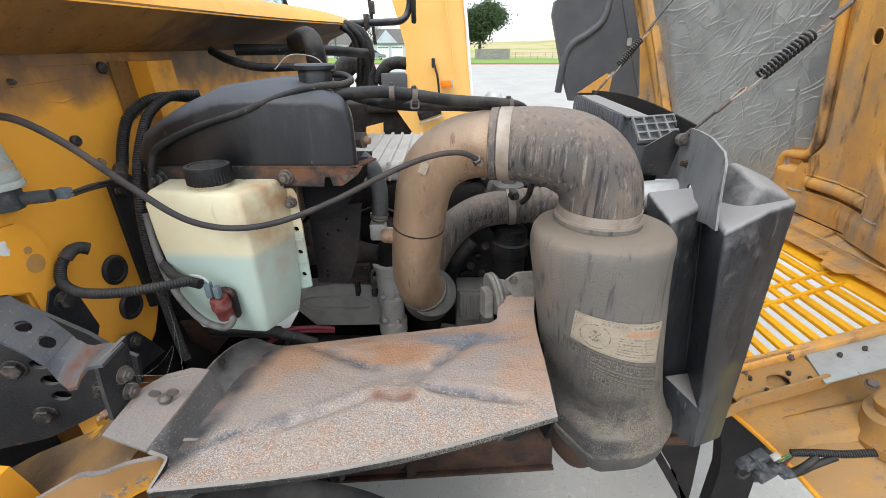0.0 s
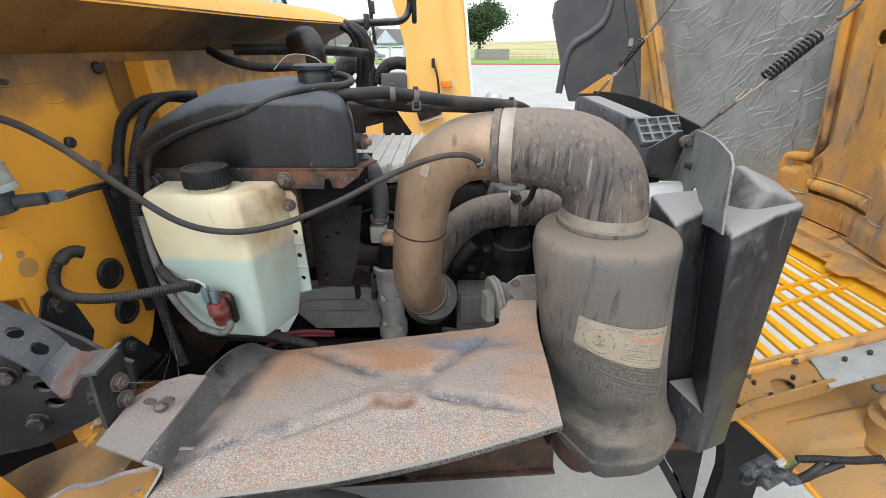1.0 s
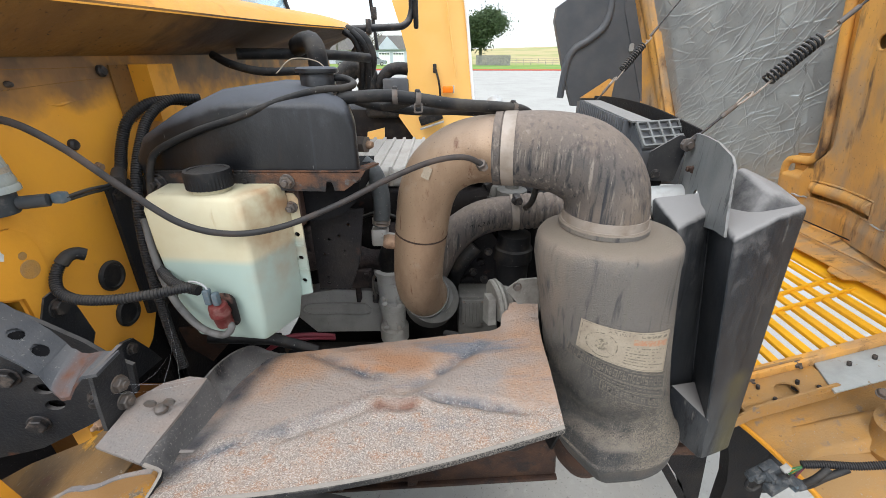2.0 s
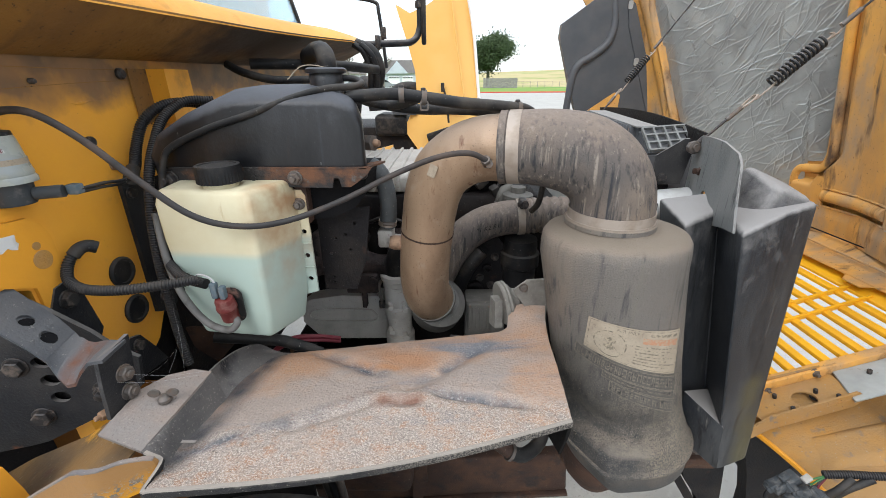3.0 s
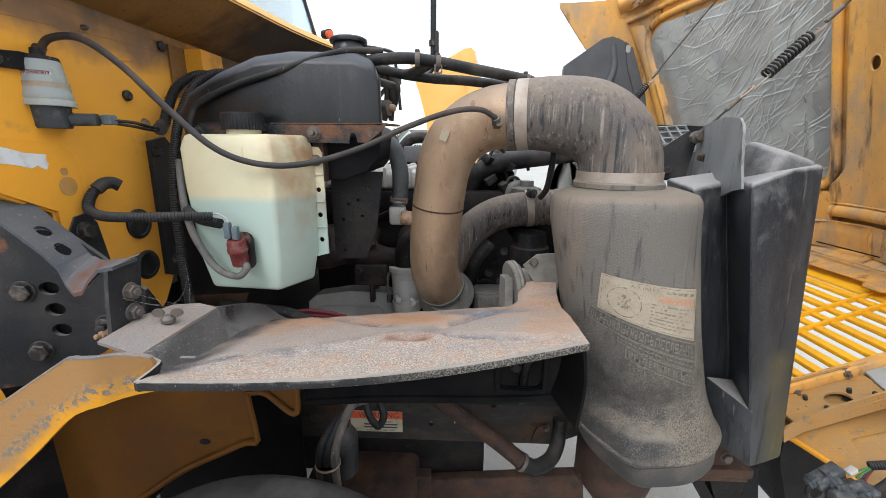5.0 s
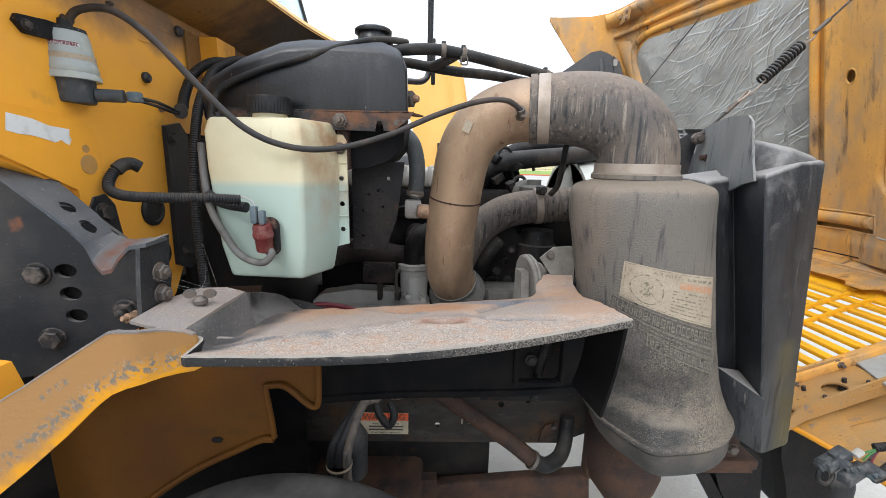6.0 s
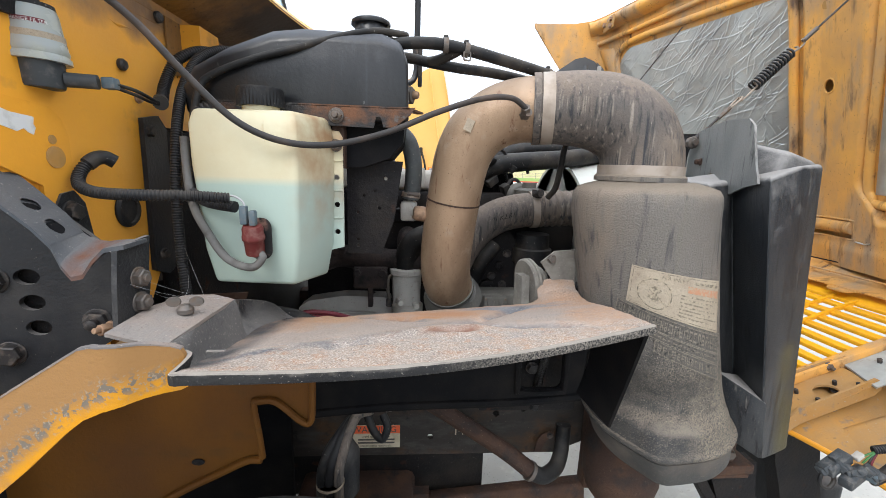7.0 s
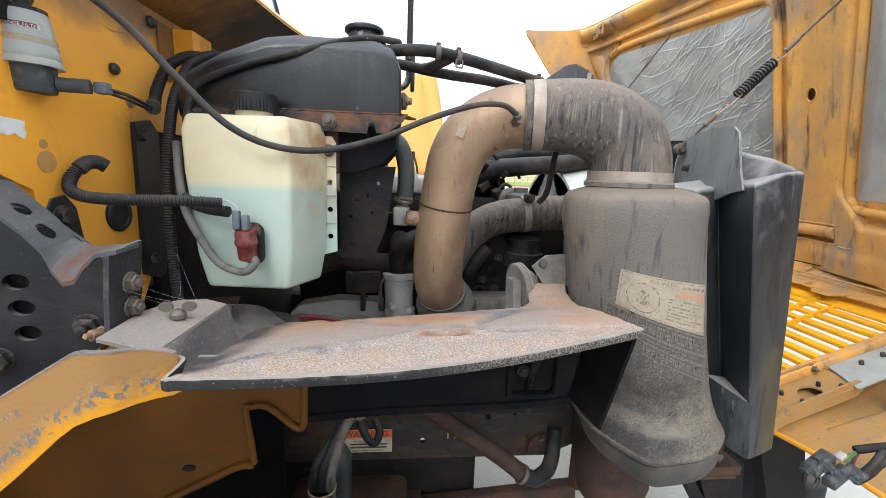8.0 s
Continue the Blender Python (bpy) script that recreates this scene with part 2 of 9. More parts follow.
def over(m, colour, scale, low, high, lines, soft):
    """Lays a second colour over a material where all the lines (ax, ay, az, c) hold: a*x + b*y + c*z + d > 0, with a
    ragged border.
    """
    nt = m.node_tree
    b = nt.nodes["Principled BSDF"]
    old = b.inputs["Base Color"].links[0].from_socket
    co = nt.nodes.new("ShaderNodeTexCoord")
    rag = nt.nodes.new("ShaderNodeTexNoise")
    rag.inputs["Scale"].default_value, rag.inputs["Detail"].default_value = 16, 5
    nt.links.new(co.outputs["Object"], rag.inputs["Vector"])
    got = None
    for ax_, ay_, az_, c_ in lines:
        dot = nt.nodes.new("ShaderNodeVectorMath")
        dot.operation = "DOT_PRODUCT"
        nt.links.new(co.outputs["Object"], dot.inputs[0])
        dot.inputs[1].default_value = (ax_, ay_, az_)
        a1 = nt.nodes.new("ShaderNodeMath")
        a1.operation = "ADD"
        nt.links.new(dot.outputs["Value"], a1.inputs[0])
        a1.inputs[1].default_value = c_
        a2 = nt.nodes.new("ShaderNodeMath")
        a2.operation = "MULTIPLY_ADD"
        nt.links.new(rag.outputs["Fac"], a2.inputs[0])
        a2.inputs[1].default_value = soft * 1.5
        nt.links.new(a1.outputs[0], a2.inputs[2])
        mr = nt.nodes.new("ShaderNodeMapRange")
        mr.inputs[1].default_value, mr.inputs[2].default_value = soft * 0.4, soft * 1.2
        nt.links.new(a2.outputs[0], mr.inputs[0])
        if got is None:
            got = mr.outputs[0]
        else:
            mu = nt.nodes.new("ShaderNodeMath")
            mu.operation = "MULTIPLY"
            nt.links.new(got, mu.inputs[0])
            nt.links.new(mr.outputs[0], mu.inputs[1])
            got = mu.outputs[0]
    nz = nt.nodes.new("ShaderNodeTexNoise")
    nz.inputs["Scale"].default_value, nz.inputs["Detail"].default_value = scale, 4
    nt.links.new(co.outputs["Object"], nz.inputs["Vector"])
    r = nt.nodes.new("ShaderNodeMapRange")
    r.inputs[1].default_value, r.inputs[2].default_value = low, high
    nt.links.new(nz.outputs["Fac"], r.inputs[0])
    mu = nt.nodes.new("ShaderNodeMath")
    mu.operation = "MULTIPLY"
    nt.links.new(got, mu.inputs[0])
    nt.links.new(r.outputs[0], mu.inputs[1])
    mx = nt.nodes.new("ShaderNodeMix")
    mx.data_type = "RGBA"
    nt.links.new(mu.outputs[0], mx.inputs[0])
    nt.links.new(old, mx.inputs[6])
    mx.inputs[7].default_value = (*colour, 1)
    nt.links.new(mx.outputs[2], b.inputs["Base Color"])


def streak(m, colour, a, b, width, scale, low, high):
    """A ragged band of another colour along the line from a to b."""
    nt = m.node_tree
    p = nt.nodes["Principled BSDF"]
    old = p.inputs["Base Color"].links[0].from_socket
    co = nt.nodes.new("ShaderNodeTexCoord")

    def vec(op, x, y):
        n = nt.nodes.new("ShaderNodeVectorMath")
        n.operation = op
        for i, q in enumerate((x, y)):
            if isinstance(q, Vector):
                n.inputs[i].default_value = q
            elif q is not None:
                nt.links.new(q, n.inputs[i])
        return n

    a, d = Vector(a), Vector(b) - Vector(a)
    rel = vec("SUBTRACT", co.outputs["Object"], a)
    dot = vec("DOT_PRODUCT", rel.outputs[0], d / d.length_squared)
    cl = nt.nodes.new("ShaderNodeClamp")
    nt.links.new(dot.outputs["Value"], cl.inputs[0])
    along = vec("SCALE", d, None)
    nt.links.new(cl.outputs[0], along.inputs["Scale"])
    off = vec("SUBTRACT", rel.outputs[0], along.outputs[0])
    ln = vec("LENGTH", off.outputs[0], None)
    near = nt.nodes.new("ShaderNodeMapRange")
    near.inputs[1].default_value, near.inputs[2].default_value = width, width * 0.25
    nt.links.new(ln.outputs["Value"], near.inputs[0])
    nz = nt.nodes.new("ShaderNodeTexNoise")
    nz.inputs["Scale"].default_value, nz.inputs["Detail"].default_value = scale, 5
    nt.links.new(co.outputs["Object"], nz.inputs["Vector"])
    r = nt.nodes.new("ShaderNodeMapRange")
    r.inputs[1].default_value, r.inputs[2].default_value = low, high
    nt.links.new(nz.outputs["Fac"], r.inputs[0])
    mu = nt.nodes.new("ShaderNodeMath")
    mu.operation = "MULTIPLY"
    nt.links.new(near.outputs[0], mu.inputs[0])
    nt.links.new(r.outputs[0], mu.inputs[1])
    mx = nt.nodes.new("ShaderNodeMix")
    mx.data_type = "RGBA"
    nt.links.new(mu.outputs[0], mx.inputs[0])
    nt.links.new(old, mx.inputs[6])
    mx.inputs[7].default_value = (*colour, 1)
    nt.links.new(mx.outputs[2], p.inputs["Base Color"])


# pale crust along the shelf's outer lip; canister darker towards its foot, with mud spray
LIP = [(0.45, -1.0, 0, 0.032), (-0.30, -1.0, 0, 0.035)]
over(M["shelf"], (0.27, 0.225, 0.195), 30, 0.30, 0.62, LIP, 0.05)
over(M["shelf"], (0.33, 0.20, 0.135), 45, 0.52, 0.66, LIP, 0.05)
over(M["shelf"], (0.50, 0.435, 0.38), 430, 0.47, 0.62, LIP, 0.045)
over(M["shelf"], (0.15, 0.125, 0.11), 300, 0.60, 0.68, LIP, 0.05)
over(M["shelf"], (0.20, 0.105, 0.075), 25, 0.05, 0.60, [(1, 0, 0, 0.045), (-1, 0, 0, 0.05), (0, 1, 0, 0.042), (0, -1, 0, -0.005)], 0.028)
# blue-grey along the ribs: bare steel, with their shaded side painted in
for a, b, w in (((-0.20, -0.08, 0.07), (0.08, 0.08, 0.05), 0.030), ((0.08, 0.08, 0.05), (0.19, 0.21, 0.04), 0.030), ((0.06, 0.010, 0.08), (0.265, -0.060, 0.09), 0.024), ((-0.23, 0.20, 0.05), (-0.05, 0.08, 0.06), 0.030), ((-0.33, -0.16, 0.11), (-0.20, -0.08, 0.08), 0.020)):
    streak(M["shelf"], (0.105, 0.112, 0.130), a, b, w, 22, 0.30, 0.58)
    streak(M["shelf"], (0.34, 0.32, 0.31), a, b, w * 0.9, 210, 0.55, 0.64)
# dark band along the trough by the flap: its shading as colour
streak(M["shelf"], (0.055, 0.055, 0.060), (-0.345, -0.17, 0.10), (-0.335, 0.19, 0.04), 0.055, 12, 0.18, 0.62)
streak(M["shelf"], (0.40, 0.205, 0.105), (-0.27, 0.195, 0.05), (-0.02, 0.10, 0.06), 0.020, 15, 0.25, 0.55)
streak(M["shelf"], (0.37, 0.20, 0.115), (-0.10, 0.20, 0.05), (0.02, 0.13, 0.06), 0.06, 9, 0.35, 0.60)
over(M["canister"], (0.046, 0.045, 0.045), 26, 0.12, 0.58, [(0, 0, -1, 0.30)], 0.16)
over(M["canister"], (0.23, 0.19, 0.145), 360, 0.47, 0.66, [(1.5, 0, -1, 0.27), (0.7, 0, 1, -0.15)], 0.09)
over(M["canister"], (0.24, 0.20, 0.15), 300, 0.38, 0.66, [(1.0, 0, -0.8, -0.02)], 0.14)


def settled(m, colour, low, high):
    """Dust lying on whatever faces upwards."""
    nt = m.node_tree
    b = nt.nodes["Principled BSDF"]
    old = b.inputs["Base Color"].links[0].from_socket
    geo = nt.nodes.new("ShaderNodeNewGeometry")
    sep = nt.nodes.new("ShaderNodeSeparateXYZ")
    nt.links.new(geo.outputs["Normal"], sep.inputs[0])
    mr = nt.nodes.new("ShaderNodeMapRange")
    mr.inputs[1].default_value, mr.inputs[2].default_value = low, high
    nt.links.new(sep.outputs["Z"], mr.inputs[0])
    mx = nt.nodes.new("ShaderNodeMix")
    mx.data_type = "RGBA"
    nt.links.new(mr.outputs[0], mx.inputs[0])
    nt.links.new(old, mx.inputs[6])
    mx.inputs[7].default_value = (*colour, 1)
    nt.links.new(mx.outputs[2], b.inputs["Base Color"])


settled(M["canister"], (0.195, 0.16, 0.125), 0.42, 0.9)
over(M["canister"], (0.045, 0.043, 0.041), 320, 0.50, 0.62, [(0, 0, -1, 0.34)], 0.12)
over(M["canister"], (0.28, 0.24, 0.19), 420, 0.58, 0.68, [(0, 0, -1, 0.34)], 0.10)
for a, b, w in (((-0.06, -0.125, 0.17), (0.06, -0.14, 0.16), 0.060), ((-0.14, -0.07, 0.15), (-0.03, -0.15, 0.05), 0.045), ((-0.07, -0.12, 0.070), (0.055, -0.150, 0.040), 0.060)):
    streak(M["canister"], (0.040, 0.040, 0.042), a, b, w, 30, 0.22, 0.55)
    streak(M["canister"], (0.20, 0.175, 0.145), a, b, w, 520, 0.56, 0.64)
streak(M["canister"], (0.22, 0.19, 0.155), (-0.055, -0.125, 0.106), (0.095, -0.138, 0.088), 0.026, 45, 0.22, 0.52)
streak(M["black_plastic"], (0.085, 0.072, 0.036), (0.060, -0.060, 0.28), (0.115, -0.060, 0.0), 0.055, 7, 0.30, 0.60)
M["base_cover"] = material("dust_greyed_base_plastic", (0.050, 0.048, 0.046), 0.6, spots=[((0.12, 0.10, 0.085), 9, ONE, 0.42, 0.66, 0.8), ((0.20, 0.17, 0.14), 240, ONE, 0.62, 0.70, 0.8)], bump=0.3, bump_scale=160)
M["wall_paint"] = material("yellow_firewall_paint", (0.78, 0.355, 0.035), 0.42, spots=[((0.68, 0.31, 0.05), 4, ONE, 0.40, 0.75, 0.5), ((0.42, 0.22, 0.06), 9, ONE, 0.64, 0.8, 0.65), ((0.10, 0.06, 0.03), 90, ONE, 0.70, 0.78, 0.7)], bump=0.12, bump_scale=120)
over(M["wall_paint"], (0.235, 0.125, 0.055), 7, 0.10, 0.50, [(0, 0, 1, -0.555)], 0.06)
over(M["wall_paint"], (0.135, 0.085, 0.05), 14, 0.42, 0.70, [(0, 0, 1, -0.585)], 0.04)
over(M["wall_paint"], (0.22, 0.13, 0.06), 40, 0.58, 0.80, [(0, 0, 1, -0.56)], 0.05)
# the cowl underside's shading towards its far end, painted in grey-brown
over(M["paint_grimy_shaded"], (0.060, 0.042, 0.032), 5, 0.10, 0.50, [(0, 1, 0, 0.52)], 0.22)
over(M["arm_paint"], (0.285, 0.148, 0.052), 14, 0.0, 0.35, [(0, 0, 1, 0.5)], 0.05)
for a, b, w in (((-0.30, -0.015, -0.120), (-0.158, -0.015, 0.001), 0.026), ((-0.158, -0.015, 0.001), (-0.035, -0.015, 0.112), 0.020), ((-0.035, -0.015, 0.112), (0.020, -0.01, 0.136), 0.032), ((0.02, -0.01, 0.136), (0.09, 0.03, 0.150), 0.036)):
    streak(M["arm_paint"], (0.55, 0.235, 0.004), a, b, w, 30, 0.20, 0.50)
for a, b, w in (((-0.30, -0.015, -0.075), (-0.12, -0.015, 0.070), 0.014), ((-0.12, -0.015, 0.070), (-0.05, -0.015, 0.125), 0.014), ((-0.055, -0.015, 0.123), (0.0, -0.015, 0.158), 0.013), ((0.0, -0.015, 0.158), (0.07, 0.02, 0.160), 0.018), ((-0.112, -0.015, 0.118), (-0.080, -0.015, 0.140), 0.006)):
    streak(M["arm_paint"], (0.150, 0.125, 0.100), a, b, w, 120, 0.525, 0.56)
    streak(M["arm_paint"], (0.27, 0.215, 0.155), a, b, w * 1.2, 260, 0.585, 0.63)
# yellow arch paint darkened so its colour carries the shade below the arm
M["arch"] = material("grimy_shaded_arch_paint", (0.104, 0.0375, 0.0006), 0.75, spots=[((0.078, 0.026, 0.0006), 5, ONE, 0.35, 0.62, 0.65), ((0.070, 0.030, 0.005), 9, (1, 1, 2), 0.57, 0.75, 0.75)], bump=0.25, bump_scale=110)
M["toe"] = material("mud_stained_paint", (0.20, 0.115, 0.045), 0.6, spots=[((0.11, 0.075, 0.045), 7, ONE, 0.40, 0.62, 0.75), ((0.09, 0.035, 0.025), 11, ONE, 0.60, 0.70, 0.6), ((0.52, 0.25, 0.02), 7.5, (1, 1.6, 1), 0.63, 0.68, 0.45), ((0.26, 0.22, 0.18), 150, ONE, 0.63, 0.70, 0.85)], bump=0.3, bump_scale=130)
M["bolt"] = material("weathered_bolt_steel", (0.125, 0.11, 0.10), 0.5, 0.4, spots=[((0.16, 0.12, 0.095), 60, ONE, 0.45, 0.65, 0.8)], bump=0.2)
M["bolt_dark"] = material("dark_bolt_steel", (0.045, 0.042, 0.042), 0.5, 0.5, spots=[((0.16, 0.13, 0.11), 60, ONE, 0.5, 0.7, 0.8)], bump=0.2)
M["brass"] = material("dulled_brass", (0.33, 0.21, 0.135), 0.55, 0.25, spots=[((0.20, 0.13, 0.09), 50, ONE, 0.45, 0.65, 0.7)])
M["clamp"] = material("dusty_steel_band", (0.36, 0.305, 0.26), 0.5, 0.4, spots=[((0.27, 0.215, 0.17), 20, ONE, 0.45, 0.7, 0.7)])
M["foil"] = material("grey_insulation_foil", (0.44, 0.45, 0.44), 0.32, 0.6, spots=[((0.30, 0.30, 0.295), 5, ONE, 0.45, 0.75, 0.42), ((0.26, 0.25, 0.23), 60, ONE, 0.62, 0.76, 0.5)])
M["liner"] = material("grey_black_liner_plastic", (0.075, 0.08, 0.088), 0.45, spots=[((0.11, 0.11, 0.115), 5, ONE, 0.4, 0.7, 0.5)], bump=0.1)
M["glass"] = material("windscreen_glass", (0.55, 0.75, 0.85), 0.03, trans=0.7)
M["label"] = material("dusty_label", (0.37, 0.31, 0.235), 0.75, spots=[((0.30, 0.245, 0.185), 22, ONE, 0.40, 0.66, 0.8), ((0.20, 0.165, 0.13), 300, ONE, 0.56, 0.72, 0.8)], bump=0.3)
M["label_red"] = material("faded_red_print", (0.40, 0.20, 0.12), 0.7, spots=[((0.35, 0.27, 0.19), 120, ONE, 0.44, 0.62, 0.8)])
M["label_dark"] = material("dark_print", (0.09, 0.08, 0.07), 0.7)
M["label_white"] = material("white_sticker", (0.62, 0.62, 0.62), 0.6, spots=[((0.45, 0.44, 0.43), 40, ONE, 0.5, 0.7, 0.7)])
M["warn_red"] = material("orange_red_print", (0.75, 0.13, 0.05), 0.5)
M["warn_cream"] = material("cream_print", (0.55, 0.48, 0.36), 0.6, spots=[((0.35, 0.29, 0.2), 25, ONE, 0.5, 0.75, 0.7)])
M["red_plastic"] = material("red_sensor_plastic", (0.12, 0.022, 0.020), 0.5, spots=[((0.17, 0.08, 0.07), 60, ONE, 0.5, 0.7, 0.7)])
M["wire_red"] = material("red_wire", (0.13, 0.018, 0.026), 0.5)
M["wire_green"] = material("green_wire", (0.05, 0.15, 0.05), 0.5)
M["blue_conn"] = material("blue_connector", (0.085, 0.115, 0.135), 0.55, spots=[((0.15, 0.15, 0.15), 60, ONE, 0.45, 0.65, 0.7)])
M["grey_conn"] = material("grey_connector", (0.045, 0.05, 0.055), 0.5, spots=[((0.12, 0.115, 0.11), 60, ONE, 0.5, 0.7, 0.7)])
M["amber"] = material("amber_lens", (0.9, 0.22, 0.02), 0.2)
M["tyre"] = material("grey_tyre_rubber", (0.05, 0.05, 0.052), 0.75, spots=[((0.13, 0.125, 0.12), 8, ONE, 0.4, 0.7, 0.85)], bump=0.2)
M["concrete"] = material("pale_concrete", (0.37, 0.36, 0.335), 0.85, spots=[((0.31, 0.30, 0.275), 0.6, ONE, 0.4, 0.7, 0.85), ((0.42, 0.405, 0.37), 25, ONE, 0.55, 0.75, 0.9), ((0.20, 0.19, 0.175), 90, ONE, 0.60, 0.72, 0.9)], bump=0.2, bump_scale=60)
M["kerb_red"] = material("red_kerb_paint", (0.55, 0.08, 0.05), 0.7)
M["grass"] = material("lawn_grass", (0.12, 0.24, 0.04), 0.9, spots=[((0.22, 0.28, 0.06), 0.15, ONE, 0.4, 0.65, 0.9)], bump=0.3, bump_scale=3)
M["field"] = material("dry_field", (0.40, 0.33, 0.17), 0.9, spots=[((0.22, 0.27, 0.08), 0.05, ONE, 0.45, 0.65, 0.9)])
M["leaf"] = material("dark_oak_leaves", (0.035, 0.065, 0.025), 0.7, spots=[((0.07, 0.10, 0.035), 2, ONE, 0.4, 0.65, 0.7)])
M["bark"] = material("grey_bark", (0.20, 0.18, 0.16), 0.9, spots=[((0.12, 0.10, 0.09), 8, ONE, 0.45, 0.7, 0.9)])
M["siding"] = material("pale_blue_siding", (0.50, 0.54, 0.60), 0.7, spots=[((0.42, 0.46, 0.52), 1, ONE, 0.45, 0.7, 0.7)])
M["roof"] = material("grey_shingles", (0.16, 0.15, 0.145), 0.9, spots=[((0.22, 0.2, 0.19), 3, ONE, 0.45, 0.7, 0.9)])
M["white"] = material("white_trim", (0.8, 0.8, 0.8), 0.6)
M["fence"] = material("weathered_fence_wood", (0.26, 0.25, 0.24), 0.9, spots=[((0.18, 0.17, 0.16), 2, ONE, 0.4, 0.7, 0.9)])
M["car_silver"] = material("silver_car_paint", (0.30, 0.32, 0.36), 0.25, 0.5)
M["car_glass"] = material("dark_car_glass", (0.02, 0.025, 0.03), 0.08)
M["gauge"] = material("grimy_clear_plastic", (0.30, 0.325, 0.325), 0.2, spots=[((0.36, 0.35, 0.25), 9, ONE, 0.4, 0.7, 0.5)])
M["recess"] = material("stained_tank_plastic", (0.02, 0.02, 0.02), 0.5, spots=[((0.40, 0.22, 0.17), 30, ONE, 0.5, 0.7, 0.6)])
M["drain"] = material("grey_dusty_hose", (0.13, 0.125, 0.12), 0.6, spots=[((0.06, 0.055, 0.05), 30, ONE, 0.5, 0.7, 0.6)])
M["print_faint"] = material("faded_print", (0.165, 0.14, 0.108), 0.75, spots=[((0.36, 0.30, 0.22), 130, ONE, 0.42, 0.58, 0.8)])
M["cast_edge"] = material("dust_caught_raised_marks", (0.205, 0.176, 0.146), 0.85, spots=[((0.06, 0.06, 0.06), 240, ONE, 0.52, 0.64, 0.7)], bump=0.8)
M["cast_ground"] = material("grit_filled_ground", (0.105, 0.096, 0.085), 0.75, spots=[((0.18, 0.155, 0.125), 300, ONE, 0.52, 0.66, 0.85), ((0.035, 0.034, 0.033), 120, ONE, 0.54, 0.66, 0.7)], bump=0.6, bump_scale=240)
M["fluid"] = None


def tank_plastic():
    """Milky tank plastic; blue-green washer fluid shows through it below its level, and rust has stained one shoulder."""
    m = material("milky_tank_plastic", (0.585, 0.54, 0.385), 0.4, spots=[((0.52, 0.45, 0.29), 8, ONE, 0.4, 0.75, 0.5), ((0.40, 0.30, 0.18), 16, (2, 2, 0.35), 0.62, 0.76, 0.6)], bump=0.08, bump_scale=60)
    nt = m.node_tree
    b = nt.nodes["Principled BSDF"]
    b.inputs["Subsurface Weight"].default_value = 0.0
    old = b.inputs["Base Color"].links[0].from_socket
    co = nt.nodes.new("ShaderNodeTexCoord")
    sep = nt.nodes.new("ShaderNodeSeparateXYZ")
    nt.links.new(co.outputs["Object"], sep.inputs[0])
    lev = nt.nodes.new("ShaderNodeMapRange")
    lev.inputs[1].default_value, lev.inputs[2].default_value = 0.212, 0.196
    nt.links.new(sep.outputs["Z"], lev.inputs[0])
    nz = nt.nodes.new("ShaderNodeTexNoise")
    nz.inputs["Scale"].default_value = 5
    nt.links.new(co.outputs["Object"], nz.inputs["Vector"])
    aqua = nt.nodes.new("ShaderNodeMix")
    aqua.data_type = "RGBA"
    nt.links.new(nz.outputs["Fac"], aqua.inputs[0])
    aqua.inputs[6].default_value = (0.335, 0.435, 0.405, 1)
    aqua.inputs[7].default_value = (0.42, 0.50, 0.43, 1)
    mx = nt.nodes.new("ShaderNodeMix")
    mx.data_type = "RGBA"
    nt.links.new(lev.outputs[0], mx.inputs[0])
    nt.links.new(old, mx.inputs[6])
    nt.links.new(aqua.outputs[2], mx.inputs[7])
    # rust stain on the mounting side
    st = nt.nodes.new("ShaderNodeMapRange")
    st.inputs[1].default_value, st.inputs[2].default_value = 0.07, 0.12
    nt.links.new(sep.outputs["X"], st.inputs[0])
    sz = nt.nodes.new("ShaderNodeMapRange")
    sz.inputs[1].default_value, sz.inputs[2].default_value = 0.05, 0.33
    nt.links.new(sep.outputs["Z"], sz.inputs[0])
    n2 = nt.nodes.new("ShaderNodeTexNoise")
    n2.inputs["Scale"].default_value, n2.inputs["Detail"].default_value = 18, 6
    nt.links.new(co.outputs["Object"], n2.inputs["Vector"])
    r2 = nt.nodes.new("ShaderNodeMapRange")
    r2.inputs[1].default_value, r2.inputs[2].default_value = 0.36, 0.62
    nt.links.new(n2.outputs["Fac"], r2.inputs[0])
    a = nt.nodes.new("ShaderNodeMath")
    a.operation = "MULTIPLY"
    nt.links.new(st.outputs[0], a.inputs[0])
    nt.links.new(sz.outputs[0], a.inputs[1])
    c = nt.nodes.new("ShaderNodeMath")
    c.operation = "MULTIPLY"
    nt.links.new(a.outputs[0], c.inputs[0])
    nt.links.new(r2.outputs[0], c.inputs[1])
    mx2 = nt.nodes.new("ShaderNodeMix")
    mx2.data_type = "RGBA"
    nt.links.new(c.outputs[0], mx2.inputs[0])
    nt.links.new(mx.outputs[2], mx2.inputs[6])
    mx2.inputs[7].default_value = (0.36, 0.20, 0.10, 1)
    nt.links.new(mx2.outputs[2], b.inputs["Base Color"])
    return m


M["fluid"] = tank_plastic()


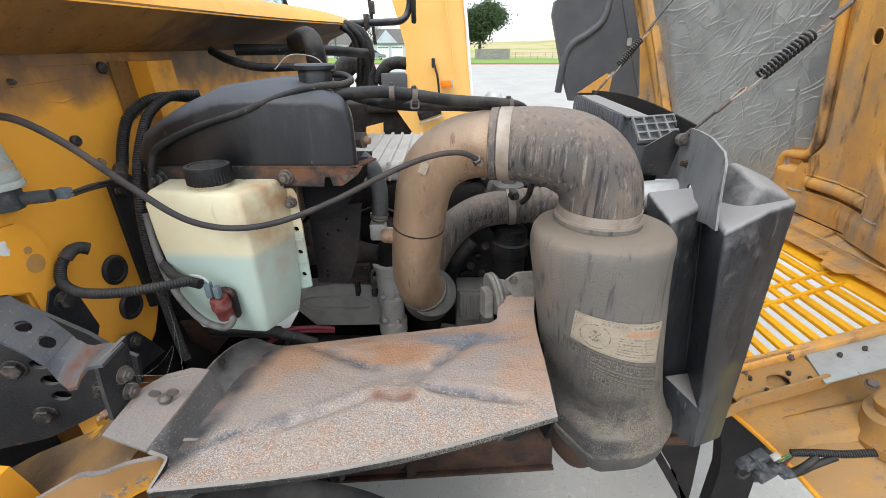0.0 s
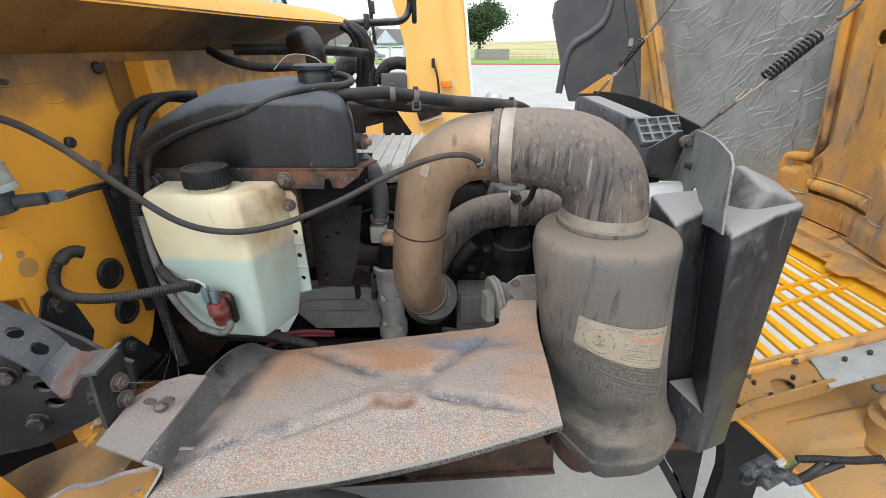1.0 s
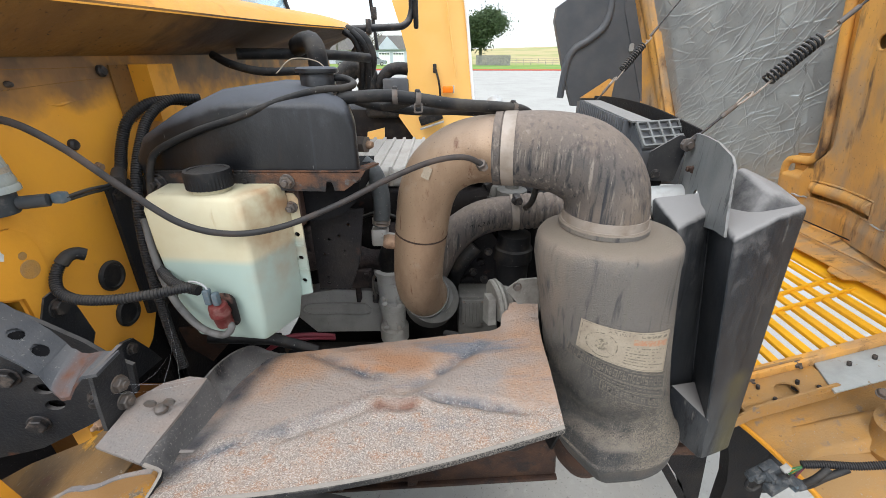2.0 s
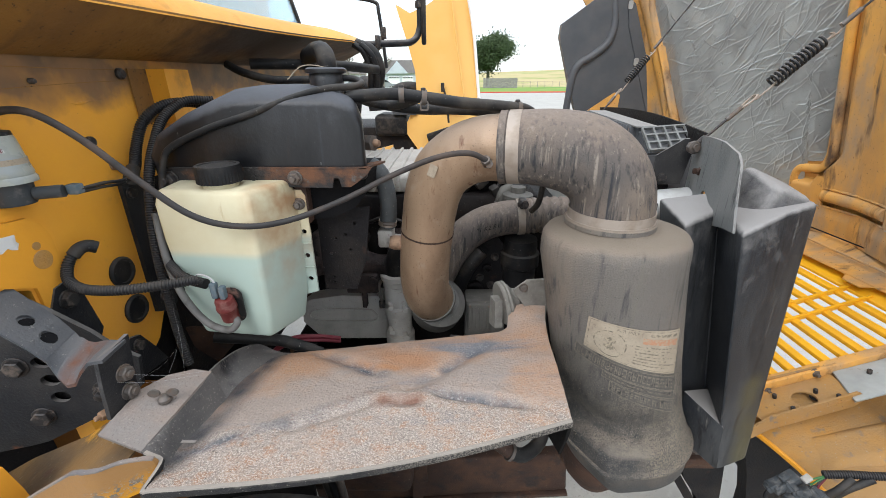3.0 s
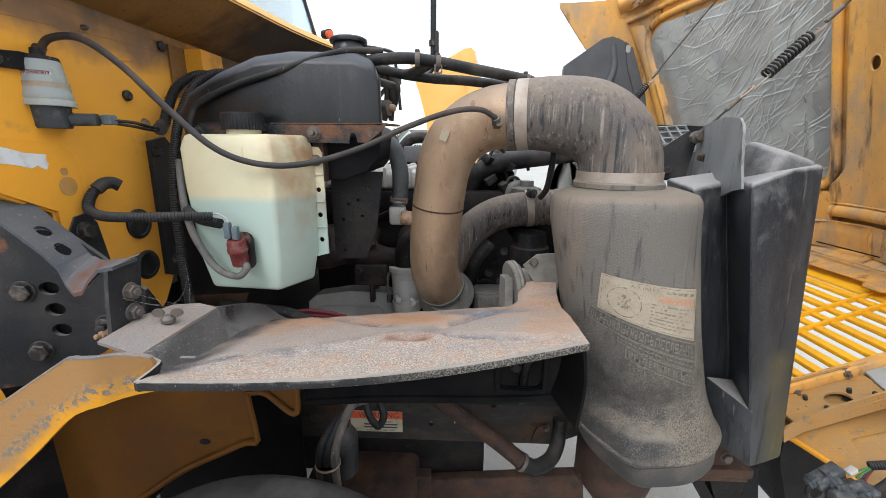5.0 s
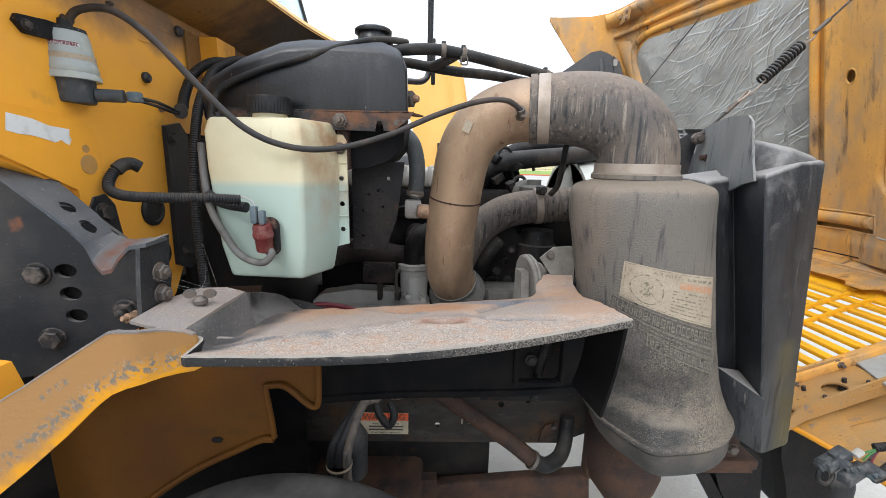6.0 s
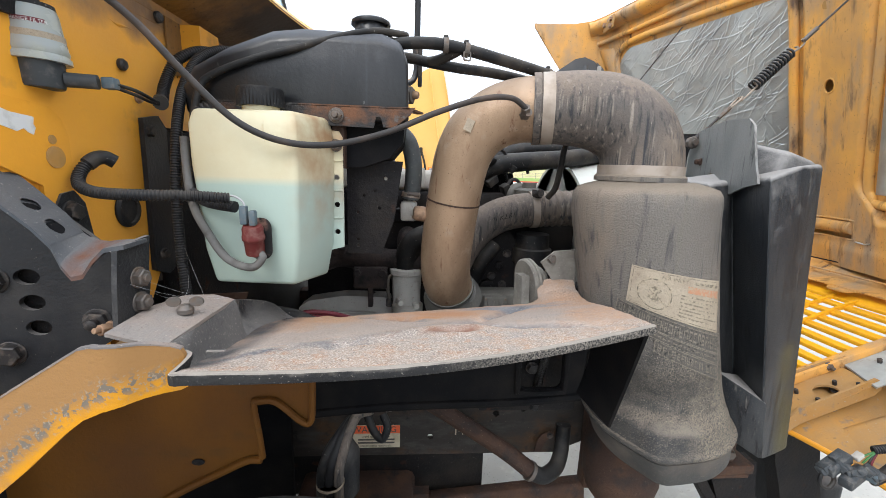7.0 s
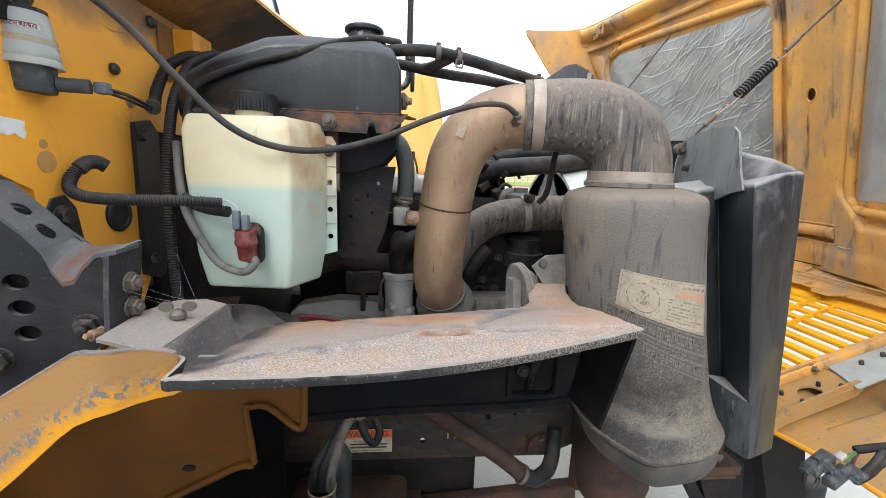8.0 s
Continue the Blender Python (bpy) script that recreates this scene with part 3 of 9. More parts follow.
def foil_wrinkles(m):
    """Creases pressed into the foil: ridges at two sizes, running up and slantwise."""
    nt = m.node_tree
    b = nt.nodes["Principled BSDF"]
    co = nt.nodes.new("ShaderNodeTexCoord")
    last = None
    for k, (scale, st, rot, power, dist) in enumerate([(9, (1, 0.25, 1.6), -0.85, 0.5, 0.003), (26, (1, 0.5, 1.2), -0.6, 0.35, 0.0012)]):
        mp = nt.nodes.new("ShaderNodeMapping")
        mp.vector_type = "TEXTURE"
        mp.inputs["Scale"].default_value = tuple(1 / q for q in st)
        mp.inputs["Rotation"].default_value = (rot, 0, 0)
        nt.links.new(co.outputs["Object"], mp.inputs[0])
        wob = nt.nodes.new("ShaderNodeTexNoise")
        wob.inputs["Scale"].default_value = 9
        nt.links.new(mp.outputs[0], wob.inputs["Vector"])
        mixv = nt.nodes.new("ShaderNodeMix")
        mixv.data_type = "RGBA"
        mixv.inputs[0].default_value = 0.035
        nt.links.new(mp.outputs[0], mixv.inputs[6])
        nt.links.new(wob.outputs["Color"], mixv.inputs[7])
        vo = nt.nodes.new("ShaderNodeTexVoronoi")
        vo.feature = "DISTANCE_TO_EDGE"
        vo.inputs["Scale"].default_value = scale
        nt.links.new(mixv.outputs[2], vo.inputs["Vector"])
        mr = nt.nodes.new("ShaderNodeMapRange")
        mr.inputs[1].default_value, mr.inputs[2].default_value = 0.0, 0.05
        nt.links.new(vo.outputs["Distance"], mr.inputs[0])
        bp = nt.nodes.new("ShaderNodeBump")
        bp.inputs["Distance"].default_value = dist
        fade = nt.nodes.new("ShaderNodeTexNoise")
        fade.inputs["Scale"].default_value = 3.2 + k
        nt.links.new(co.outputs["Object"], fade.inputs["Vector"])
        fr_ = nt.nodes.new("ShaderNodeMapRange")
        fr_.inputs[1].default_value, fr_.inputs[2].default_value = 0.47, 0.66
        fr_.inputs[3].default_value, fr_.inputs[4].default_value = 0.0, power
        nt.links.new(fade.outputs["Fac"], fr_.inputs[0])
        nt.links.new(fr_.outputs[0], bp.inputs["Strength"])
        bp.invert = True
        nt.links.new(mr.outputs[0], bp.inputs["Height"])
        if last:
            nt.links.new(last, bp.inputs["Normal"])
        last = bp.outputs[0]
    nt.links.new(last, b.inputs["Normal"])


foil_wrinkles(M["foil"])
M["pale_steel"] = material("pale_galvanised_steel", (0.42, 0.44, 0.43), 0.5, 0.3, spots=[((0.32, 0.33, 0.32), 9, ONE, 0.4, 0.7, 0.6), ((0.30, 0.22, 0.14), 40, ONE, 0.64, 0.72, 0.8)], bump=0.15)
M["grey_steel"] = material("dusty_grey_steel", (0.17, 0.175, 0.175), 0.5, 0.2, spots=[((0.27, 0.265, 0.255), 7, (1, 1, 0.5), 0.40, 0.72, 0.7), ((0.03, 0.03, 0.032), 30, (2, 2, 0.3), 0.58, 0.70, 0.6), ((0.28, 0.265, 0.25), 160, ONE, 0.62, 0.70, 0.85)], bump=0.25, dust=((0.30, 0.285, 0.27), 0.7))
M["strap"] = material("rust_edged_steel", (0.050, 0.057, 0.068), 0.42, 0.2, spots=[((0.10, 0.10, 0.105), 8, ONE, 0.40, 0.75, 0.65), ((0.16, 0.075, 0.045), 14, ONE, 0.66, 0.78, 0.8), ((0.30, 0.28, 0.26), 190, ONE, 0.63, 0.70, 0.85)], bump=0.3, dust=((0.17, 0.165, 0.165), 0.45))
over(M["strap"], (0.13, 0.060, 0.040), 30, 0.30, 0.62, [(1, 0, 0, -0.022), (-1, 0, 0, 0.068)], 0.012)
M["shroud"] = material("pale_shroud_plastic", (0.50, 0.51, 0.48), 0.55, spots=[((0.36, 0.36, 0.33), 7, ONE, 0.4, 0.7, 0.7)])
M["grid"] = material("dusty_grid_plastic", (0.20, 0.205, 0.20), 0.6, spots=[((0.12, 0.12, 0.115), 20, ONE, 0.4, 0.7, 0.7)])
M["wire_pale"] = material("pale_wire", (0.40, 0.40, 0.41), 0.5)
M["lip"] = material("grit_crusted_black_edge", (0.010, 0.010, 0.012), 0.5, spots=[((0.028, 0.027, 0.026), 12, ONE, 0.4, 0.7, 0.8), ((0.22, 0.20, 0.175), 320, ONE, 0.63, 0.69, 0.9)], bump=0.5, bump_scale=200, dust=((0.38, 0.335, 0.29), 0.7))
over(M["lip"], (0.24, 0.21, 0.18), 380, 0.40, 0.72, [(1, 0, 0, -0.02)], 0.14)
M["res_strap"] = material("rust_streaked_black_strap", (0.030, 0.028, 0.028), 0.55, 0.1, spots=[((0.15, 0.07, 0.038), 9, (1.5, 1, 2), 0.47, 0.64, 0.8), ((0.10, 0.095, 0.09), 60, ONE, 0.60, 0.70, 0.7)], bump=0.4)
M["flap"] = material("dusty_flap_steel", (0.215, 0.192, 0.178), 0.8, spots=[((0.28, 0.195, 0.145), 5, ONE, 0.45, 0.70, 0.85), ((0.14, 0.13, 0.13), 8, ONE, 0.52, 0.70, 0.7), ((0.33, 0.285, 0.25), 280, ONE, 0.60, 0.72, 0.9), ((0.11, 0.09, 0.08), 230, ONE, 0.62, 0.70, 0.8)], bump=0.5, bump_scale=190)
M["hose_brown"] = material("dust_browned_hose", (0.030, 0.028, 0.028), 0.5, spots=[((0.10, 0.068, 0.052), 9, ONE, 0.45, 0.7, 0.7), ((0.018, 0.017, 0.017), 14, ONE, 0.5, 0.7, 0.5)], bump=0.15)
M["grey_hose"] = material("grey_rubber_hose", (0.10, 0.108, 0.112), 0.6, spots=[((0.055, 0.055, 0.057), 14, ONE, 0.45, 0.7, 0.6), ((0.20, 0.19, 0.18), 120, ONE, 0.62, 0.7, 0.8)], bump=0.15)


# ---- building helpers ----
def thing(name, loc, label, category, group="", kind=""):
    ob = new(name)
    ob.location = loc
    ob.empty_display_size = 0.05
    return tagged(ob, label, category, group, kind)


def world_of(ob):
    p = Vector(ob.location)
    while ob.parent:
        ob = ob.parent
        p += Vector(ob.location)
    return p


def part(name, bm, mat, parent=None, label="", sharp=38, at=None):
    """Links a bmesh, built in world places, as one mesh: under parent, or as a thing of its own with its origin at `at`."""
    o = world_of(parent) if parent else Vector(at if at else (0, 0, 0))
    bmesh.ops.translate(bm, vec=-o, verts=bm.verts)
    bmesh.ops.recalc_face_normals(bm, faces=bm.faces)
    me = bpy.data.meshes.new(name)
    bm.to_mesh(me)
    bm.free()
    me.materials.append(M[mat])
    me.shade_smooth()
    me.set_sharp_from_angle(angle=radians(sharp))
    ob = new(name, me)
    if parent:
        ob.parent = parent
    else:
        ob.location = o
    if label:
        ob["label"] = label
    return ob


def smooth_path(pts, n=10):
    """Catmull-Rom points through pts."""
    p = [Vector(q) for q in pts]
    p = [2 * p[0] - p[1]] + p + [2 * p[-1] - p[-2]]
    out = []
    for i in range(1, len(p) - 2):
        for k in range(n):
            t = k / n
            a, b, c, d = p[i - 1], p[i], p[i + 1], p[i + 2]
            out.append(0.5 * ((2 * b) + (c - a) * t + (2 * a - 5 * b + 4 * c - d) * t * t + (3 * b - a - 3 * c + d) * t ** 3))
    out.append(p[-2])
    return out


def sweep(bm, path, radius, seg=14, caps=True, oval=1.0):
    """A tube round a path of points; radius: a number, or a function of 0..1 along it."""
    n = len(path)
    t0 = (path[1] - path[0]).normalized()
    up = Vector((0, 0, 1)) if abs(t0.z) < 0.9 else Vector((0, 1, 0))
    u = t0.cross(up).normalized()
    rings = []
    for i, p in enumerate(path):
        t = (path[min(i + 1, n - 1)] - path[max(i - 1, 0)]).normalized()
        u = (u - t * u.dot(t)).normalized()
        w = t.cross(u)
        r = radius(i / (n - 1)) if callable(radius) else radius
        rings.append([bm.verts.new(p + u * (r * math.cos(a)) + w * (r * oval * math.sin(a))) for a in [2 * math.pi * k / seg for k in range(seg)]])
    for a, b in zip(rings, rings[1:]):
        for k in range(seg):
            bm.faces.new((a[k], a[(k + 1) % seg], b[(k + 1) % seg], b[k]))
    if caps:
        bm.faces.new(rings[0][::-1])
        bm.faces.new(rings[-1])
    return bm


def tube(pts, radius, seg=14, n=10, caps=True):
    return sweep(bmesh.new(), smooth_path(pts, n), radius, seg, caps)


def resample(path, step):
    out, acc = [path[0].copy()], 0.0
    for a, b in zip(path, path[1:]):
        d = (b - a).length
        while acc + d >= step and d > 1e-9:
            a = a + (b - a) * ((step - acc) / d)
            out.append(a.copy())
            d, acc = (b - a).length, 0.0
        acc += d
    return out


def loom(pts, r, pitch=0.0065, seg=10):
    """A corrugated loom tube."""
    path = resample(smooth_path(pts, 24), pitch / 4)
    n = len(path)
    return sweep(bmesh.new(), path, lambda s: r * (1.0 if (round(s * (n - 1)) % 4) < 2 else 0.86), seg)


def lathe(profile, centre, axis=(0, 0, 1), seg=32, oval=1.0):
    """Turns (radius, height) pairs round an axis through centre."""
    bm = bmesh.new()
    q = Vector((0, 0, 1)).rotation_difference(Vector(axis)).to_matrix()
    c = Vector(centre)
    rings = []
    for r, h in profile:
        if r < 1e-6:
            rings.append([bm.verts.new(c + q @ Vector((0, 0, h)))])
        else:
            rings.append([bm.verts.new(c + q @ Vector((r * math.cos(2 * math.pi * k / seg), r * oval * math.sin(2 * math.pi * k / seg), h))) for k in range(seg)])
    for a, b in zip(rings, rings[1:]):
        if len(a) == 1 and len(b) == 1:
            continue
        for k in range(seg):
            j = (k + 1) % seg
            if len(a) == 1:
                bm.faces.new((a[0], b[j], b[k]))
            elif len(b) == 1:
                bm.faces.new((a[k], a[j], b[0]))
            else:
                bm.faces.new((a[k], a[j], b[j], b[k]))
    for r in (rings[0], rings[-1]):
        if len(r) > 1:
            bm.faces.new(r)
    return bm


def bevel(bm, size, seg=2, angle=20):
    es = [e for e in bm.edges if len(e.link_faces) == 2 and e.calc_face_angle(0) > radians(angle)]
    bmesh.ops.bevel(bm, geom=es, offset=size, segments=seg, profile=0.5, affect="EDGES", clamp_overlap=True)
    return bm


def box(lo, hi, size=0.004, seg=2, m=None):
    bm = bmesh.new()
    bmesh.ops.create_cube(bm, size=1)
    lo, hi = Vector(lo), Vector(hi)
    for v in bm.verts:
        v.co = Vector([lo[i] + (v.co[i] + 0.5) * (hi[i] - lo[i]) for i in range(3)])
    if size:
        bevel(bm, size, seg)
    if m:
        bmesh.ops.transform(bm, matrix=m, verts=bm.verts)
    return bm


def prism(outline, frame_, lo, hi, size=0.004, seg=2):
    """An outline of (a, b) pairs, pushed along the third way from lo to hi. frame_: origin, a-way, b-way, push-way."""
    o, a, b, c = [Vector(q) for q in frame_]
    bm = bmesh.new()
    low = [bm.verts.new(o + a * x + b * y + c * lo) for x, y in outline]
    high = [bm.verts.new(o + a * x + b * y + c * hi) for x, y in outline]
    n = len(low)
    bm.faces.new(low[::-1])
    bm.faces.new(high)
    for i in range(n):
        bm.faces.new((low[i], low[(i + 1) % n], high[(i + 1) % n], high[i]))
    if size:
        bevel(bm, size, seg)
    return bm


XZ = ((0, 0, 0), (1, 0, 0), (0, 0, 1), (0, 1, 0))
YZ = ((0, 0, 0), (0, 1, 0), (0, 0, 1), (1, 0, 0))
XY = ((0, 0, 0), (1, 0, 0), (0, 1, 0), (0, 0, 1))


def circle(cx, cy, r, n=16, ry=None):
    return [(cx + r * math.cos(2 * math.pi * k / n), cy + (ry or r) * math.sin(2 * math.pi * k / n)) for k in range(n)]


def slot_loop(x0, x1, y0, y1, r, n=4):
    out = []
    for cx, cy, a0 in ((x1 - r, y1 - r, 0), (x0 + r, y1 - r, 90), (x0 + r, y0 + r, 180), (x1 - r, y0 + r, 270)):
        out += [(cx + r * math.cos(radians(a0 + 90 * k / n)), cy + r * math.sin(radians(a0 + 90 * k / n))) for k in range(n + 1)]
    return out


def plate(outline, holes, frame_, lo, hi):
    """A flat plate with real holes through it."""
    o, a, b, c = [Vector(q) for q in frame_]
    bm = bmesh.new()
    es = []
    for loop in [outline] + list(holes):
        vs = [bm.verts.new(o + a * x + b * y + c * lo) for x, y in loop]
        es += [bm.edges.new((vs[i], vs[(i + 1) % len(vs)])) for i in range(len(vs))]
    got = bmesh.ops.triangle_fill(bm, edges=es, use_beauty=True, normal=c)
    faces = [f for f in got["geom"] if isinstance(f, bmesh.types.BMFace)]
    ext = bmesh.ops.extrude_face_region(bm, geom=faces, use_keep_orig=True)
    bmesh.ops.translate(bm, vec=c * (hi - lo), verts=[v for v in ext["geom"] if isinstance(v, bmesh.types.BMVert)])
    return bm


def sheet(fn, nu, nv, thick=None):
    """A sheet of points fn(u, v), u and v from 0 to 1; with thickness thick (a vector) below it."""
    bm = bmesh.new()
    top = [[bm.verts.new(Vector(fn(i / nu, j / nv))) for j in range(nv + 1)] for i in range(nu + 1)]
    for i in range(nu):
        for j in range(nv):
            bm.faces.new((top[i][j], top[i + 1][j], top[i + 1][j + 1], top[i][j + 1]))
    if thick:
        d = Vector(thick)
        low = [[bm.verts.new(v.co + d) for v in row] for row in top]
        for i in range(nu):
            for j in range(nv):
                bm.faces.new((low[i][j], low[i][j + 1], low[i + 1][j + 1], low[i + 1][j]))
        for i in range(nu):
            for j in (0, nv):
                bm.faces.new((top[i][j], low[i][j], low[i + 1][j], top[i + 1][j]))
        for j in range(nv):
            for i in (0, nu):
                bm.faces.new((top[i][j], top[i][j + 1], low[i][j + 1], low[i][j]))
    return bm


def join(*bms):
    out = bmesh.new()
    for b in bms:
        me = bpy.data.meshes.new("tmp")
        b.to_mesh(me)
        b.free()
        out.from_mesh(me)
        bpy.data.meshes.remove(me)
    return out


def hexbolt(p, axis, r=0.012, h=0.009, washer=True, stud=0.0):
    """Hex head on a washer, with a stud end where wanted."""
    a = Vector(axis).normalized()
    p = Vector(p)
    bms = []
    if washer:
        bms.append(lathe([(r * 1.22, 0), (r * 1.22, 0.0015), (r * 1.15, 0.0025), (0.0, 0.0025)], p, a, 16))
    hx = lathe([(r, 0.002), (r, h * 0.85), (r * 0.86, h), (0, h)], p, a, 6)
    bms.append(hx)
    if stud:
        bms.append(lathe([(r * 0.5, h * 0.9), (r * 0.5, h + stud - 0.001), (r * 0.42, h + stud), (0, h + stud)], p, a, 10))
    return join(*bms)


def ring_band(centre, axis, r, width, thick=0.0025, seg=40):
    w = width / 2
    return lathe([(r, -w), (r + thick, -w), (r + thick, w), (r, w), (r, -w)], centre, axis, seg)


def text_bm(s, size, frame_, depth=0.0005):
    cu = bpy.data.curves.new("t", "FONT")
    cu.body, cu.size, cu.align_x, cu.align_y, cu.extrude = s, size, "CENTER", "CENTER", depth
    ob = new("t", cu)
    bpy.context.view_layer.update()
    me = ob.evaluated_get(bpy.context.evaluated_depsgraph_get()).to_mesh()
    bm = bmesh.new()
    bm.from_mesh(me)
    bpy.data.objects.remove(ob)
    bpy.data.curves.remove(cu)
    o, a, b, c = [Vector(q) for q in frame_]
    for v in bm.verts:
        v.co = o + a * v.co.x + b * v.co.y + c * v.co.z
    return bm


def wobble(bm, amount, scale):
    for v in bm.verts:
        v.co += noise.noise_vector(v.co * scale) * amount
    return bm


# ---- setting: ground, road edge, lawn, field ----
def ground_piece(name, x0, x1, y0, y1, z, mat, label, cat, nx=1, ny=1, zf=None):
    bm = sheet(lambda u, v: (x0 + (x1 - x0) * u, y0 + (y1 - y0) * v, zf(x0 + (x1 - x0) * u, y0 + (y1 - y0) * v) if zf else z), nx, ny)
    for f in bm.faces:
        if f.normal.z < 0:
            f.normal_flip()
    return tagged(part(name, bm, mat), label, cat, kind="structure")


# one sheet to the horizon: level near the vehicles, rising to a low hill far behind
GROUND = -0.25


def far_height(x, y):
    rise = max(0.0, min(1.0, (y - 100) / 200.0))
    return GROUND - 0.02 + (rise * rise * (3 - 2 * rise)) * max(0.0, 5.2 + 0.03 * x)


ground_piece("ground", -1500, 1500, -800, 2200, 0, "field", "dry tan and green field rising to a low hill", "ground", 90, 90, far_height)
ground_piece("pavement", -120, 160, -60, 64.2, GROUND, "concrete", "pale grey concrete parking lot", "pavement")
ground_piece("lawn", -120, 160, 64.5, 102, GROUND + 0.1, "grass", "green grass verge behind the red kerb", "lawn")
kerb = part("kerb", box((-120, 64.2, GROUND), (160, 64.5, GROUND + 0.16), 0.02), "kerb_red")
tagged(kerb, "red-painted concrete kerb along the lot", "kerb", kind="structure")

# ---- the bus: firewall, cowl, windscreen ----
fw = thing("firewall", (-0.76, 1.6, 1.1), "yellow painted steel firewall with grimy brown top", "firewall")
wall_out = [(0.60, 0.98), (0.70, 1.02), (0.83, 1.10), (0.90, 1.20), (0.90, 1.48), (2.85, 1.48), (2.85, 1.86), (0.42, 1.86), (0.42, 1.45), (0.50, 1.41), (0.60, 1.36)]
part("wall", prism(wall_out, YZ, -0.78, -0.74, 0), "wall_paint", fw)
part("cover_panel", prism([(0.605, 1.10), (0.66, 1.10), (0.664, 1.32), (0.664, 1.44), (0.655, 1.465), (0.635, 1.482), (0.42, 1.50), (0.42, 1.455), (0.50, 1.415), (0.605, 1.362)], YZ, -0.7395, -0.733, 0.002), "paint", fw, "raised yellow cover panel")
part("insulation", box((-0.76, 0.90, 0.80), (-0.742, 2.85, 1.48), 0.01), "iron", fw, "black insulation pad")
part("side_strip", prism([(0.838, 1.17), (0.885, 1.15), (0.91, 1.16), (0.925, 1.475), (0.90, 1.50), (0.848, 1.49)], YZ, -0.738, -0.728, 0.002), "steel_plate", fw, "black steel strip")
for y, z in ((0.865, 1.465), (0.868, 1.20)):
    part("bolt", hexbolt((-0.728, y, z), (1, 0, 0), 0.011, 0.01), "bolt_dark", fw)
part("bracket", prism([(0, 0), (0.10, 0.0), (0.10, 0.02), (0.095, 0.125), (0.0, 0.125)], ((-0.735, 1.03, 1.60), (0, 1, 0), (0, 0, 1), (1, 0, 0)), 0, 0.045, 0.014, 3), "paint", fw, "yellow hat-shaped bracket")
part("seam_flap", prism([(0.97, 1.60), (0.985, 1.60), (1.03, 1.61), (1.03, 1.725), (0.972, 1.725)], YZ, -0.738, -0.7345, 0.001), "paint_grimy_shaded", fw)
for y, z, r in ((0.949, 1.714, 0.012), (0.816, 1.585, 0.011), (0.739, 1.70, 0.005)):
    part("plug", lathe([(r, 0), (r, 0.006), (r * 0.7, 0.010), (0, 0.011)], (-0.739, y, z), (1, 0, 0), 16), "bolt_dark", fw)
part("bolt", hexbolt((-0.739, 0.856, 1.53), (1, 0, 0), 0.009, 0.009), "brass", fw)
for y, z in ((0.786, 1.306), (0.79, 1.208)):
    part("rubber_plug", lathe([(0.034, 0), (0.034, 0.004), (0.030, 0.008), (0.025, 0.008), (0.024, 0.003), (0, 0.003)], (-0.739, y, z), (1, 0, 0), 32), "rubber", fw, "round black rubber grommet plug")
part("blank_plug", lathe([(0.017, 0), (0.017, 0.0015), (0, 0.002)], (-0.733, 0.634, 1.405), (1, 0, 0), 24), "paint_dusty", fw)
part("blank_plug", lathe([(0.007, 0), (0.007, 0.0015), (0, 0.002)], (-0.733, 0.632, 1.432), (1, 0, 0), 16), "paint_dusty", fw)
stk = [(0.508, 1.479), (0.545, 1.474), (0.57, 1.466), (0.606, 1.463), (0.604, 1.452), (0.607, 1.447), (0.602, 1.437), (0.594, 1.440), (0.588, 1.445), (0.577, 1.440), (0.56, 1.445), (0.54, 1.449), (0.52, 1.450), (0.503, 1.454)]
part("torn_sticker", prism(stk, YZ, -0.733, -0.7322, 0), "label_white", fw, "torn white paper sticker")

part("paint_crack", tube([(-0.7402, y, z) for y, z in ((0.975, 1.725), (0.985, 1.68), (0.998, 1.63), (1.01, 1.60))], 0.0014, 6), "iron", fw)

for pts in (((0.46, 1.727), (0.62, 1.724), (0.80, 1.722), (0.97, 1.722)), ((0.45, 1.675), (0.60, 1.682), (0.72, 1.690), (0.86, 1.697), (0.975, 1.70))):
    part("seam", tube([(-0.7405, y, z) for y, z in pts], 0.0009, 6), "paint_grimy_shaded", fw)
part("paint_blister", tube([(-0.7405, y, z) for y, z in ((0.80, 1.662), (0.82, 1.658), (0.845, 1.661), (0.87, 1.662), (0.90, 1.664))], lambda q: 0.001 + 0.003 * math.exp(-((q - 0.35) / 0.15) ** 2), 6), "wall_paint", fw)

cowl = thing("cowl", (-0.62, 1.6, 1.75), "yellow cowl overhang, brown grimy underside painted darker for shade", "cowl")


def cowl_under(u, v):
    y = 0.42 + 2.42 * u
    edge = -0.575 + 0.12 * (y - 0.98) + 0.28 * max(0.0, min(y, 1.75) - 1.2) ** 2 - 0.35 * max(0.0, y - 1.75) ** 2
    x = -0.745 + (edge + 0.745) * v
    z = 1.737 + 0.02 * u + (0.081 + 0.015 * u) * v ** 1.3
    return (x, y, z)


def cowl_top(u, v):
    e = cowl_under(u, 1.0)
    return (e[0] + (-0.84 - e[0]) * v, e[1], e[2] + 0.032 * min(1, v * 8) + 0.07 * v)


part("underside", sheet(cowl_under, 40, 10, (0, 0, 0.004)), "paint_grimy_shaded", cowl)
part("top_skin", sheet(cowl_top, 40, 10, (0, 0, -0.003)), "paint", cowl)

